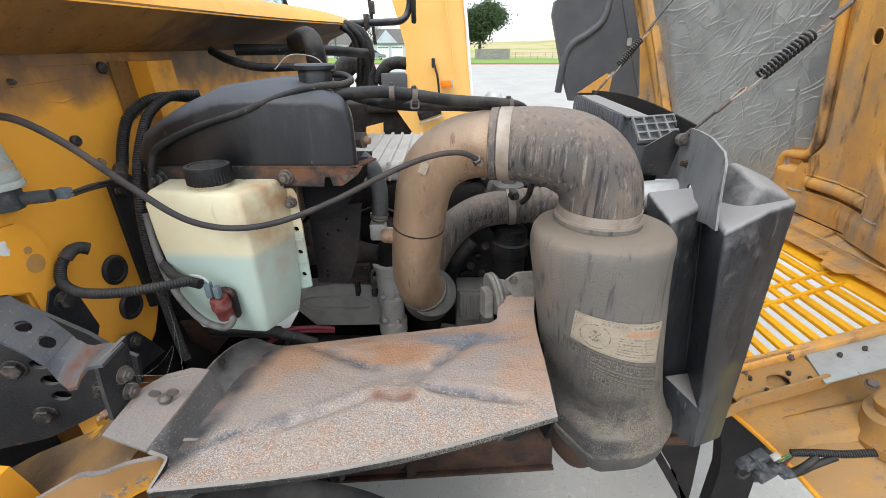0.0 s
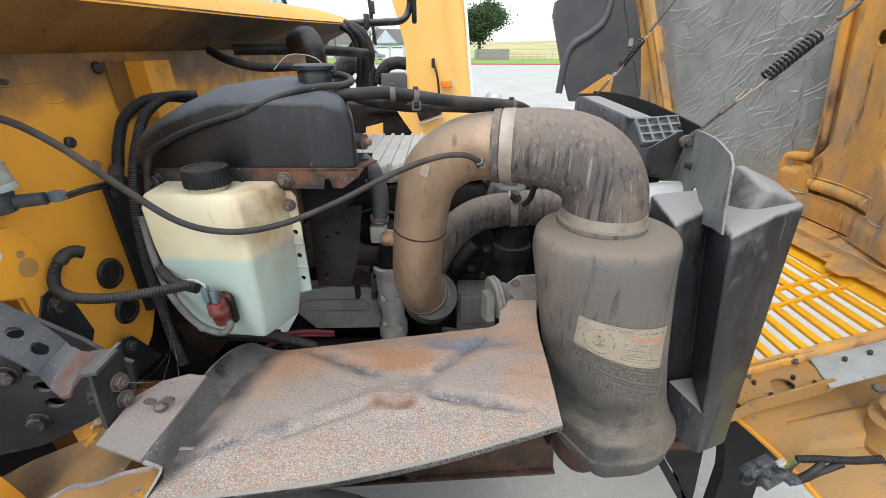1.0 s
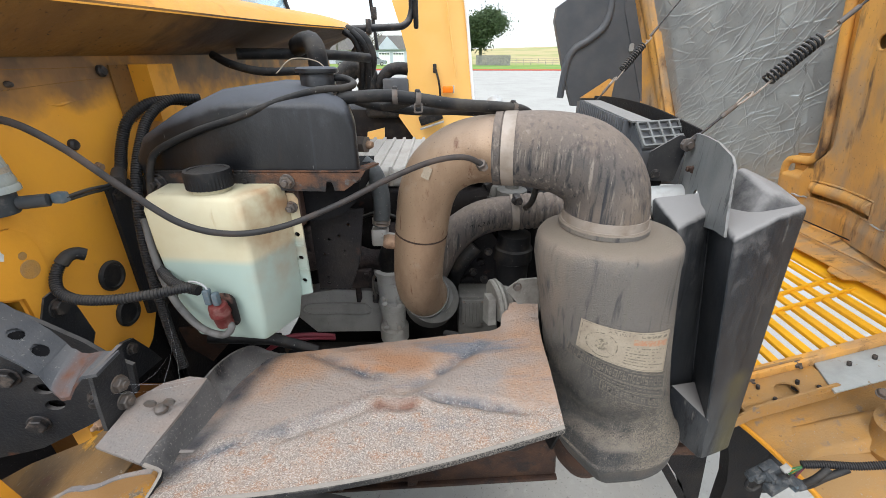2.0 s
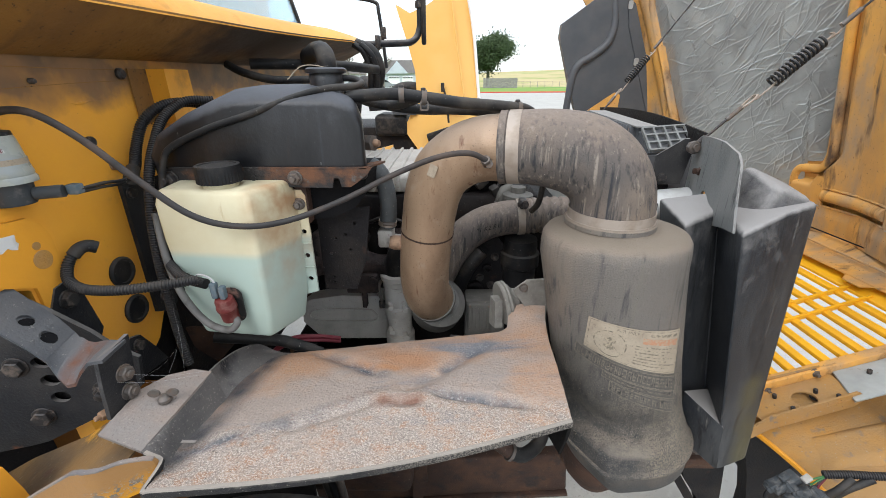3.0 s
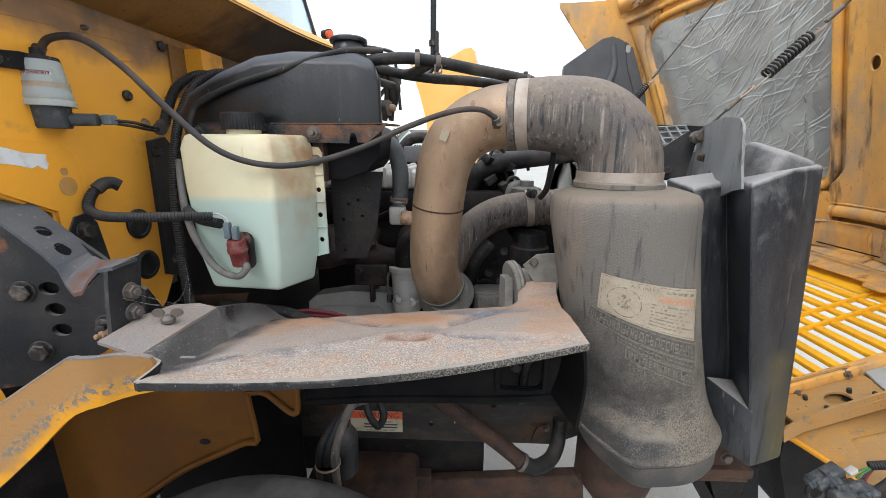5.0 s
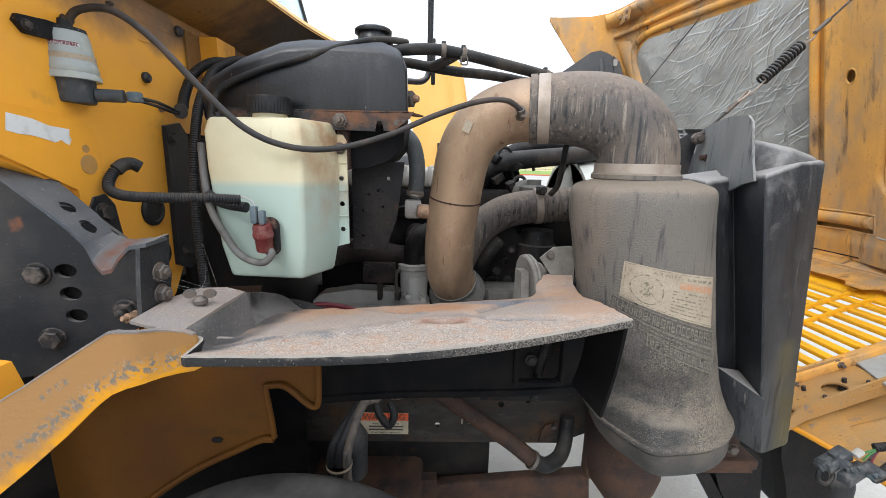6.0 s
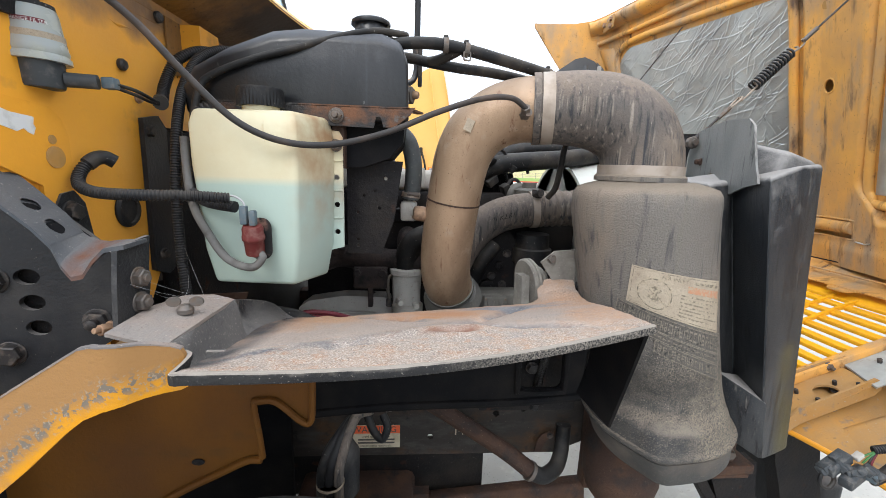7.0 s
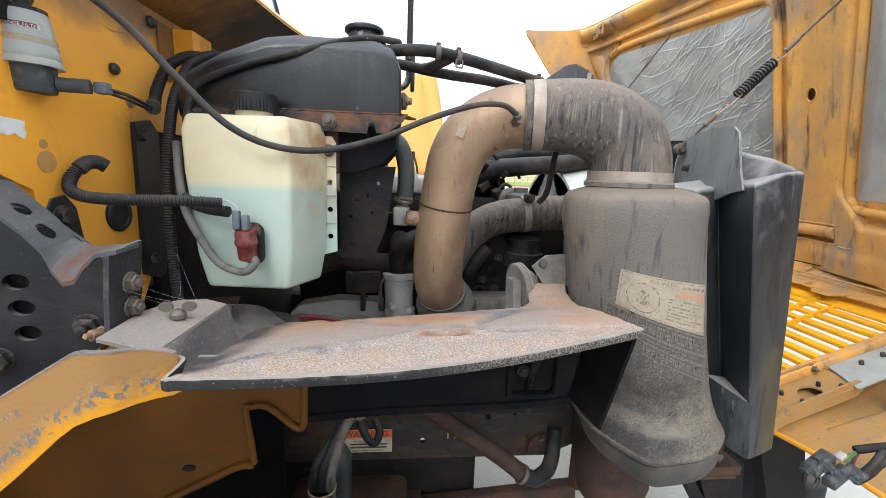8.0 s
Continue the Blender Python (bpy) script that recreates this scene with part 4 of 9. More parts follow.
ws = thing("windscreen", (-0.85, 1.6, 1.9), "bluish bus windscreen in a black rubber frame", "windscreen", kind="structure")
part("pane", prism([(0.50, 0.0), (2.50, 0.0), (2.45, 0.9), (0.50, 0.9)], ((-0.84, 0, 1.91), (0, 1, 0), (-0.25, 0, 1), (1, 0, 0)), 0, 0.006, 0), "glass", ws).visible_shadow = False
part("frame", tube([(-0.835, 2.52, 1.90), (-0.95, 2.50, 2.35), (-1.06, 2.46, 2.82)], 0.018, 8), "rubber", ws)
part("frame", tube([(-0.835, 0.48, 1.905), (-0.835, 1.5, 1.91), (-0.835, 2.52, 1.90)], 0.014, 8), "rubber", ws)
bus = thing("school_bus", (-2.1, 1.6, GROUND), "yellow school bus body behind the engine bay", "bus")
part("body", box((-5.2, 0.42, 1.0), (-1.12, 2.84, 2.9), 0.05), "paint", bus)
part("floor", box((-5.2, 0.45, 0.35), (-0.98, 2.82, 1.02), 0.03), "iron", bus)
part("toe_board", box((-0.98, 0.73, 0.62), (-0.78, 2.82, 1.12), 0.01), "iron", bus)
part("wheel_house", box((-1.05, 1.03, 0.12), (-0.52, 1.05, 0.95), 0.004), "valance", bus, "dark inner wheel house panel")
wheel = part("wheel", lathe([(0, -0.02), (0.27, -0.02), (0.292, -0.12), (0.295, 0.12), (0.0, 0.12)], (-0.43, 0.56, 0.262), (0, 1, 0), 48), "iron", bus)
part("tyre", lathe([(0.29, -0.13), (0.42, -0.14), (0.465, -0.125), (0.478, -0.10), (0.480, -0.02), (0.472, -0.018), (0.472, -0.008), (0.48, -0.006), (0.48, 0.10), (0.465, 0.125), (0.42, 0.14), (0.29, 0.13)], (-0.43, 0.56, 0.262), (0, 1, 0), 72), "tyre", wheel, "dusty grey tyre")

# ---- outer side bracketry at the cab corner ----
post = part("corner_post", prism([(-0.95, 1.04), (-0.70, 1.04), (-0.705, 1.08), (-0.72, 1.13), (-0.95, 1.16)], XZ, 0.395, 0.435, 0.008), "paint", None, at=(-0.8, 0.45, 0.75))
tagged(post, "yellow cab corner post with dirt along its base", "body panel")
sp = thing("support_plate", (-0.72, 0.56, 1.05), "black steel support plate with holes and bolts", "bracket")
F_SP = ((-0.83, 0.549, 1.0), (1, 0.2, 0), (0, 0, 1), (0, 1, 0))
sp_out = [(-0.34, 0.20), (-0.14, 0.02), (-0.05, 0.03), (0.0, 0.035), (0.03, 0.04), (0.14, 0.09), (0.225, 0.15), (0.235, 0.215), (0.205, 0.24), (0.175, 0.28), (0.125, 0.33), (0.08, 0.37), (-0.012, 0.43), (-0.34, 0.45)]
part("plate", plate(sp_out, [circle(0.080, 0.226, 0.0165, 16, 0.0125), circle(0.082, 0.185, 0.0165, 16, 0.0125), circle(0.085, 0.144, 0.0165, 16, 0.0125)], F_SP, 0.007, 0.015), "steel_plate", sp)
for x, z, st in ((0.040, 0.222, 0), (0.045, 0.104, 0), (0.161, 0.150, 0.012)):
    part("bolt", hexbolt((-0.83 + x, 0.556 + 0.2 * x, 1.0 + z), (0.2, -1, 0), 0.017, 0.012, True, st), "bolt_dark", sp)
part("inner_plate", prism([(-0.20, 0.10), (0.16, 0.115), (0.165, 0.25), (0.06, 0.34), (-0.20, 0.38)], F_SP, 0.026, 0.032, 0), "iron", sp)
part("backing_plate", prism([(0.60, 1.25), (0.675, 1.205), (0.69, 1.225), (0.674, 1.33), (0.655, 1.352), (0.63, 1.348), (0.60, 1.30)], YZ, -0.737, -0.729, 0.002), "steel_plate", sp)
part("bolt", hexbolt((-0.729, 0.643, 1.318), (1, 0, 0), 0.015, 0.013), "bolt_dark", sp)

hat = thing("hat_bracket", (-0.65, 0.54, 1.17), "bent dark steel bracket with rusted lip", "bracket")


def hat_fn(u, v):
    s = [(-0.84, 1.452), (-0.745, 1.385), (-0.698, 1.345), (-0.665, 1.316), (-0.645, 1.292), (-0.630, 1.266), (-0.616, 1.251), (-0.602, 1.254), (-0.592, 1.272), (-0.578, 1.288), (-0.552, 1.293)]
    f = u * (len(s) - 1)
    i = min(int(f), len(s) - 2)
    k = f - i
    x = s[i][0] + (s[i + 1][0] - s[i][0]) * k
    z = s[i][1] + (s[i + 1][1] - s[i][1]) * k
    dip = max(0.0, 1.290 - z) if x > -0.65 else 0.0
    return (x - 0.010 * v * (1 if x < -0.63 else 0.5), 0.497 - 0.25 * dip + (0.078 - 0.022 * u) * v, z + 0.85 * dip * v ** 0.8 + 0.012 * v * (1 - u))




def strap_bm():
    bm = sheet(hat_fn, 260, 60, (0, 0, -0.006))
    bm.normal_update()
    gone = []
    for f in bm.faces:
        c = f.calc_center_median()
        for x, y in ((-0.693, 0.535), (-0.663, 0.531)):
            if abs(f.normal.z) > 0.3 and math.hypot((c.x - x) / 0.0085, (c.y - y) / 0.0105) < 1:
                gone.append(f)
                break
    bmesh.ops.delete(bm, geom=gone, context="FACES")
    return bm


part("strap", strap_bm(), "strap", hat, "dusty bent steel strap with two holes")
# dark cups added below the strap's holes, standing in for a shaded cavity
for x, y, z in ((-0.693, 0.535, 1.335), (-0.663, 0.531, 1.310)):
    part("dark_hole_cup", lathe([(0.0115, -0.001), (0.0115, -0.016), (0.0, -0.016)], (x, y, z), (0.66, -0.16, 0.75), 18), "valance", hat)
part("upright", prism([(0.482, 1.183), (0.535, 1.170), (0.548, 1.20), (0.566, 1.295), (0.498, 1.290), (0.489, 1.24)], YZ, -0.568, -0.561, 0.002), "steel_plate", hat)
for y, z in ((0.531, 1.239), (0.529, 1.203)):
    part("bolt", hexbolt((-0.561, y, z), (1, -0.1, 0), 0.013, 0.012, True, 0.004), "bolt", hat)
part("corner_plate", prism([(0.70, 1.07), (0.805, 1.055), (0.785, 1.10), (0.750, 1.163), (0.722, 1.172), (0.70, 1.15)], YZ, -0.722, -0.714, 0.003), "steel_plate", hat)
part("bolt", hexbolt((-0.714, 0.735, 1.145), (1, 0, 0), 0.012, 0.011), "bolt_dark", hat)

arm = thing("side_bracket_arm", (-0.5, 0.38, 1.0), "yellow steel fender arm with scraped paint", "bracket")
arm_out = [(-0.80, 0.885), (-0.658, 1.003), (-0.594, 1.059), (-0.545, 1.106), (-0.525, 1.122), (-0.503, 1.132), (-0.480, 1.137), (-0.455, 1.138), (-0.440, 1.137), (-0.424, 1.143), (-0.414, 1.150), (-0.420, 1.154), (-0.4345, 1.160), (-0.4350, 1.182), (-0.4385, 1.190), (-0.446, 1.195), (-0.460, 1.2005), (-0.480, 1.206), (-0.508, 1.2085), (-0.520, 1.206), (-0.576, 1.170), (-0.633, 1.133), (-0.80, 1.03)]


def bent_in(bm):
    """The arm's end bends inwards, round the shelf's corner."""
    for x in (-0.50, -0.485, -0.47, -0.455):
        bmesh.ops.bisect_plane(bm, geom=bm.verts[:] + bm.edges[:] + bm.faces[:], plane_co=(x, 0, 0), plane_no=(1, 0, 0))
    for v in bm.verts:
        k = max(0.0, v.co.x + 0.50)
        v.co.y += 0.62 * k * min(1, k / 0.03)
    return bm


part("web", bent_in(prism(arm_out, ((0, 0.365, 0), (1, 0.0, 0), (0, 0, 1), (0, 1, 0)), 0, 0.006, 0.0015)), "arm_paint", arm)
arm_top = [(-0.80, 1.03), (-0.633, 1.133), (-0.576, 1.170), (-0.520, 1.206), (-0.508, 1.2085), (-0.480, 1.206), (-0.460, 1.2005), (-0.446, 1.195), (-0.4375, 1.189)]
part("flange", bent_in(prism([(x, z + 0.0010) for x, z in arm_top] + [(x + 0.0005, z - 0.0012) for x, z in arm_top[::-1]], XZ, 0.3643, 0.3717, 0.0004)), "flap", arm, "dirt-caked top edge")
TOE = [(-0.95, 0.90), (-0.826, 0.975), (-0.69, 1.04), (-0.605, 1.10), (-0.52, 1.15), (-0.42, 1.165)]


def toe_fn(u, v):
    x, y = -0.95 + 0.44 * u, 0.376 + 0.17 * v
    z = TOE[-1][1]
    for (x0, z0), (x1, z1) in zip(TOE, TOE[1:]):
        if x0 <= x <= x1:
            z = z0 + (z1 - z0) * (x - x0) / (x1 - x0)
    return Vector((x, y, min(z + 0.22 * (y - 0.376), 1.150)))


part("toe_panel", sheet(toe_fn, 24, 8, (0, 0, -0.004)), "toe", arm, "stained yellow toe panel")
ARCH = [(-1.0, 0.42), (-0.80, 0.62), (-0.666, 0.717), (-0.547, 0.781), (-0.50, 0.804), (-0.47, 0.805), (-0.474, 0.86), (-0.481, 0.936), (-0.436, 0.935), (-0.387, 0.89), (-0.368, 0.895), (-0.362, 0.984), (-0.362, 1.07), (-1.0, 1.07)]
part("arch_panel", prism(ARCH, ((0, 0.70, 0), (1, 0, 0), (0, 0, 1), (0, 1, 0)), 0, 0.006, 0.001), "arch", arm, "stained yellow wheel arch panel with shade in its paint")
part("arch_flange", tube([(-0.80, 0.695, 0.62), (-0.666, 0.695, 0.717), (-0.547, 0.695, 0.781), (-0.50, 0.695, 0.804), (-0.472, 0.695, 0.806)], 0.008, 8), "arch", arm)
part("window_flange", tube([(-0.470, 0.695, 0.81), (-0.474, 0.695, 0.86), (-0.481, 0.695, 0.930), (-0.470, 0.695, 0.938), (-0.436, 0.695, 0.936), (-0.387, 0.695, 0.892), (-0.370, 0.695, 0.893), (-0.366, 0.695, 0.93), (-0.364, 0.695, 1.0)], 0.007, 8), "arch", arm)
part("slot", lathe([(0.013, 0), (0.013, 0.002), (0, 0.002)], (-0.60, 0.699, 0.80), (0, -1, 0), 16, 0.55), "iron", arm)
part("bolt", hexbolt((-0.595, 0.515, 1.168), (-0.3, -1, 0.2), 0.009, 0.016, True, 0.008), "brass", sp)

# ---- rust-dusted splash shelf ----
shelf = thing("splash_shelf", (-0.1, 0.6, 1.05), "sheet shelf caked in rust-coloured dust, with stamped ribs", "shelf")


LEFT = [(0.0, -0.428, 0.362, 1.179), (0.10, -0.430, 0.410, 1.166), (0.25, -0.450, 0.470, 1.153), (0.60, -0.445, 0.645, 1.118), (0.85, -0.428, 0.765, 1.088), (1.0, -0.402, 0.811, 1.067)]


def left_edge(v):
    for a, b in zip(LEFT, LEFT[1:]):
        if v <= b[0]:
            k = (v - a[0]) / (b[0] - a[0])
            return Vector([a[i] + (b[i] - a[i]) * k for i in (1, 2, 3)])
    return Vector(LEFT[-1][1:])


def valley(v):
    """The trough beside the mounting flap."""
    return 0.013 * math.sin(math.pi * max(0.0, min(1.0, (v - 0.04) / 0.62)))


def shelf_fn(u, v):
    # u along the bus, v from the outer lip to the engine side
    a = left_edge(v)
    b = Vector((0.197 + 0.05 * v, 0.490 + 0.415 * v, 1.186 - 0.10 * v))
    bow = math.sin(math.pi * u)
    p = a.lerp(b, u) + Vector((0, -0.012 * bow * (1 - v), -0.016 * bow * (1 - v)))
    x, y, z = p
    z += 0.008 * math.sin(math.pi * v) * u - valley(v) * math.exp(-(u / 0.07) ** 2)

    def rib(ax, ay, cx, cy, w, h):
        dx, dy = cx - ax, cy - ay
        t = max(0, min(1, ((x - ax) * dx + (y - ay) * dy) / (dx * dx + dy * dy)))
        d = math.hypot(x - ax - t * dx, y - ay - t * dy)
        return h * math.exp(-(d / w) ** 2) * min(1, 6 * min(t, 1 - t) + 0.25)

    z -= rib(-0.10, 0.60, -0.02, 0.68, 0.018, 0.009)
    z -= rib(-0.02, 0.68, 0.09, 0.81, 0.018, 0.010)
    z -= rib(-0.04, 0.605, 0.160, 0.540, 0.014, 0.014)
    z -= rib(-0.30, 0.50, -0.14, 0.585, 0.014, 0.011)
    z -= rib(-0.33, 0.80, -0.15, 0.68, 0.020, 0.010)
    z += 0.012 * math.exp(-(((x + 0.09) / 0.06) ** 2 + ((y - 0.585) / 0.03) ** 2))
    z -= 0.016 * math.exp(-(((x + 0.085) / 0.035) ** 2 + ((y - 0.575) / 0.015) ** 2))
    z += 0.030 / (1 + math.exp(-((x - 0.150) * 110))) * max(0, (v - 0.72) / 0.28) ** 1.5
    z += 0.0022 * noise.noise(Vector((x, y, 0)) * 30) * min(1, v * 8) + min(1, v * 9) * 0.0012 * noise.noise(Vector((x, y, 5)) * 95) * max(0, 1 - v * 1.7)
    return Vector((x, y, z))


part("pan", sheet(shelf_fn, 120, 80, (0, 0, -0.005)), "shelf", shelf)
part("corner_step", sheet(lambda u, v: shelf_fn(0.845 + 0.155 * u, 1.0) + Vector((0.012 * v, 0.060 * v, 0.016 * math.sin(v * 1.57))), 10, 6, (0, 0, -0.005)), "shelf", shelf)
lip = [Vector(p) for p in ((-0.464, 0.4225, 1.1815), (-0.448, 0.4185, 1.1790), (-0.438, 0.4165, 1.1775), (-0.4330, 0.4135, 1.1772), (-0.4308, 0.407, 1.1772), (-0.4300, 0.392, 1.1775), (-0.4295, 0.374, 1.1780), (-0.4285, 0.3665, 1.1785), (-0.4260, 0.3630, 1.1785), (-0.4215, 0.3615, 1.1785))] + [shelf_fn(k / 60, 0) for k in range(1, 61)]


def front_lip():
    """A turned-down flange along the outer edge, wrapping round the folded corner."""
    prof = [(-0.004, 0.0010), (0.0005, 0.0008), (0.0022, -0.0008), (0.0028, -0.004), (0.003, -0.0105), (0.0024, -0.0125), (0.0008, -0.0136), (-0.0006, -0.0125), (-0.001, -0.005), (-0.004, -0.004)]
    bm = bmesh.new()
    rings = []
    for i, p in enumerate(lip):
        t = lip[min(i + 1, len(lip) - 1)] - lip[max(i - 1, 0)]
        out = Vector((t.y, -t.x, 0)).normalized()
        rag = 0.0012 * noise.noise(p * 70)
        rings.append([bm.verts.new(p + out * (a + (rag if b > -0.002 else 0)) + Vector((0, 0, b + (rag if b > -0.002 else 0)))) for a, b in prof])
    n = len(prof)
    for a, b in zip(rings, rings[1:]):
        for k in range(n):
            bm.faces.new((a[k], a[(k + 1) % n], b[(k + 1) % n], b[k]))
    bm.faces.new(rings[0])
    bm.faces.new(rings[-1][::-1])
    return bm


part("front_lip", front_lip(), "lip", shelf, "black turned-down front lip crusted with grit", sharp=22)


def end_fn(u, v):
    # hangs from the end of the pan, drawn to a point near the canister's foot
    top = shelf_fn(1.0, 0.62 * u) + Vector((-0.003, 0.002, -0.006))
    low = Vector((0.262, 0.690, 0.872)).lerp(Vector((0.225, 0.78, 0.90)), u)
    p = top.lerp(low, v)
    return p + Vector((0.016 * math.sin(math.pi * v), 0.02 * math.sin(math.pi * v) * (1 - u), 0))


part("end_panel", sheet(end_fn, 14, 16, (-0.005, 0.002, 0)), "valance", shelf, "black turned-down end panel")
fl_out2 = [(-0.554, 0.448, 1.189), (-0.471, 0.425, 1.181), (-0.462, 0.520, 1.186), (-0.462, 0.604, 1.183), (-0.490, 0.598, 1.193), (-0.523, 0.574, 1.199), (-0.557, 0.544, 1.191)]


def flap():
    bm = bmesh.new()
    hi = [bm.verts.new(p) for p in fl_out2]
    lo = [bm.verts.new((x, y, z - 0.005)) for x, y, z in fl_out2]
    bm.faces.new(hi)
    bm.faces.new(lo[::-1])
    for i in range(len(hi)):
        j = (i + 1) % len(hi)
        bm.faces.new((hi[i], lo[i], lo[j], hi[j]))
    bevel(bm, 0.0015, 2, 40)
    return bm


part("flap", flap(), "flap", shelf, "bent mounting flap")


def web_fn(u, v):
    a = Vector((-0.471, 0.425, 1.181)).lerp(Vector((-0.462, 0.604, 1.183)), v)
    b = left_edge(0.10 + 0.42 * v)
    b.z -= valley(0.10 + 0.42 * v)
    p = a.lerp(b, u)
    p.z = a.z + (b.z - a.z) * (0.35 * u + 0.65 * u * u * (3 - 2 * u))
    return p


part("flap_web", sheet(web_fn, 20, 20, (0, 0, -0.005)), "web", shelf, "dark rubbed trough beside the flap")


CURL = smooth_path([(-0.464, 0.600, 1.184), (-0.476, 0.660, 1.163), (-0.478, 0.730, 1.139), (-0.463, 0.783, 1.114), (-0.440, 0.806, 1.080), (-0.418, 0.812, 1.066)], 12)


def edge_fn(u, v):
    # a hollow wall turned up at the back corner of the pan
    f = u * (len(CURL) - 1)
    i = min(int(f), len(CURL) - 2)
    top = CURL[i].lerp(CURL[i + 1], f - i)
    w = 0.50 + 0.50 * u
    b = left_edge(w)
    b.z -= valley(w)
    p = top.lerp(b, v)
    return p + Vector((-0.011, 0.004, -0.003)) * math.sin(math.pi * v) * min(1, 4 * (1 - u))


part("turned_edge", sheet(edge_fn, 40, 12, (-0.004, 0.002, 0)), "web", shelf, "dark turned-up back edge")
part("wing_bolt", join(lathe([(0.011, 0), (0.011, 0.006), (0.006, 0.012), (0, 0.013)], (-0.493, 0.519, 1.191), (0, 0, 1), 14),
     prism(circle(-0.508, 1.207, 0.0095, 14, 0.0075), ((0, 0.5195, 0), (1, 0.12, 0), (0, 0, 1), (0, 1, 0)), 0.058, 0.0615, 0.001), prism(circle(-0.478, 1.207, 0.0095, 14, 0.0075), ((0, 0.5195, 0), (1, 0.12, 0), (0, 0, 1), (0, 1, 0)), 0.058, 0.0615, 0.001)), "bolt", shelf)
part("chip", wobble(box((-0.440, 0.462, 1.1555), (-0.417, 0.467, 1.1575), 0.0005), 0.002, 90), "flap", shelf)

rb = plate([(-0.70, 1.10), (-0.55, 1.11), (-0.57, 1.06), (-0.635, 0.99), (-0.69, 1.04)], [], ((0, 0.87, 0), (1, 0, 0), (0, 0, 1), (0, 1, 0)), 0, 0.006)
tagged(part("tank_bracket", rb, "rusty", None, at=(-0.63, 0.87, 1.0)), "rust-brown steel bracket behind the washer tank", "bracket")
web = thing("cobweb", (-0.58, 0.60, 1.15), "dusty cobweb strands between bracket and shelf", "cobweb")
for a, b in (((-0.575, 0.50, 1.245), (-0.475, 0.585, 1.19)), ((-0.560, 0.53, 1.238), (-0.468, 0.60, 1.187)), ((-0.556, 0.55, 1.21), (-0.60, 0.70, 1.16)), ((-0.52, 0.57, 1.20), (-0.605, 0.735, 1.20)), ((-0.50, 0.585, 1.195), (-0.61, 0.74, 1.24))):
    m = (Vector(a) + Vector(b)) / 2 + Vector((0, 0.004, -0.010))
    part("strand", tube([a, m, b], 0.00014, 4, 6), "wire_pale", web)

# ---- washer tank ----
tank = thing("washer_tank", (-0.485, 0.80, 1.168), "milky plastic washer tank half full of blue-green fluid", "tank")


def tank_body():
    bm = bmesh.new()
    # plan of the tank at each height: (z, left x, right x, front y, back y)
    levels = [(1.168, -0.562, -0.402, 0.735, 0.835), (1.24, -0.572, -0.390, 0.722, 0.845), (1.40, -0.583, -0.386, 0.718, 0.848), (1.475, -0.586, -0.388, 0.722, 0.848), (1.503, -0.580, -0.395, 0.732, 0.845)]
    rings = []
    for z, x0, x1, y0, y1 in levels:
        rings.append([bm.verts.new(p) for p in ((x0, y0 + 0.018, z), (x1, y0, z), (x1 + 0.045, y1 - 0.012, z), (x1 + 0.045, y1, z), (x0 - 0.01, y1, z))])
    for a, b in zip(rings, rings[1:]):
        for k in range(5):
            bm.faces.new((a[k], a[(k + 1) % 5], b[(k + 1) % 5], b[k]))
    bm.faces.new(rings[0][::-1])
    bm.faces.new(rings[-1])
    bmesh.ops.recalc_face_normals(bm, faces=bm.faces)
    bevel(bm, 0.032, 6, 25)
    return bm


part("body", tank_body(), "fluid", tank)
# side flange with holes
fl_out = [(-0.372, 1.215), (-0.345, 1.222), (-0.322, 1.228), (-0.322, 1.465), (-0.330, 1.478), (-0.372, 1.480)]
part("side_flange", plate(fl_out, [circle(-0.336, z, 0.0062, 12) for z in (1.262, 1.322, 1.381)], ((0, 0.842, 0), (1, 0.06, 0), (0, 0, 1), (0, 1, 0)), 0.02, 0.026), "fluid", tank)
for z in (1.292, 1.352, 1.415):
    part("rib", box((-0.348, 0.838, z), (-0.323, 0.846, z + 0.003), 0.001), "fluid", tank)
part("neck", lathe([(0.034, 0), (0.034, 0.022), (0, 0.022)], (-0.466, 0.782, 1.498), (0, 0, 1), 24), "fluid", tank)


def knurled_cap(r, h, c, teeth=40):
    bm = lathe([(r, 0), (r, h * 0.86), (r * 0.95, h), (r * 0.8, h), (r * 0.78, h - 0.002), (0, h - 0.002)], c, (0, 0, 1), teeth * 2)
    cx, cy = c[0], c[1]
    for v in bm.verts:
        d = Vector((v.co.x - cx, v.co.y - cy))
        if d.length > r * 0.97:
            k = round(math.atan2(d.y, d.x) / (2 * math.pi) * teeth * 2) % 2
            s = 1.0 if k else 0.955
            v.co.x, v.co.y = cx + d.x * s, cy + d.y * s
    return bm


part("cap", knurled_cap(0.043, 0.034, (-0.466, 0.782, 1.512)), "rubber", tank, "black ribbed screw cap")
part("pump_recess", prism(slot_loop(-0.478, -0.434, 1.226, 1.306, 0.018, 6), ((0, 0.716, 0), (1, -0.06, 0), (0, 0, 1), (0, 1, 0)), -0.030, -0.0285, 0), "recess", tank, "dark moulded pump recess")
pump = part("washer_pump", lathe([(0.010, 0.0), (0.0165, 0.004), (0.0175, 0.030), (0.0185, 0.032), (0.0200, 0.034), (0.0200, 0.040), (0.0185, 0.042), (0.0185, 0.054), (0.016, 0.060), (0, 0.061)], (-0.463, 0.705, 1.236), (0.05, -0.25, 1), 22), "red_plastic", tank, "red washer pump")
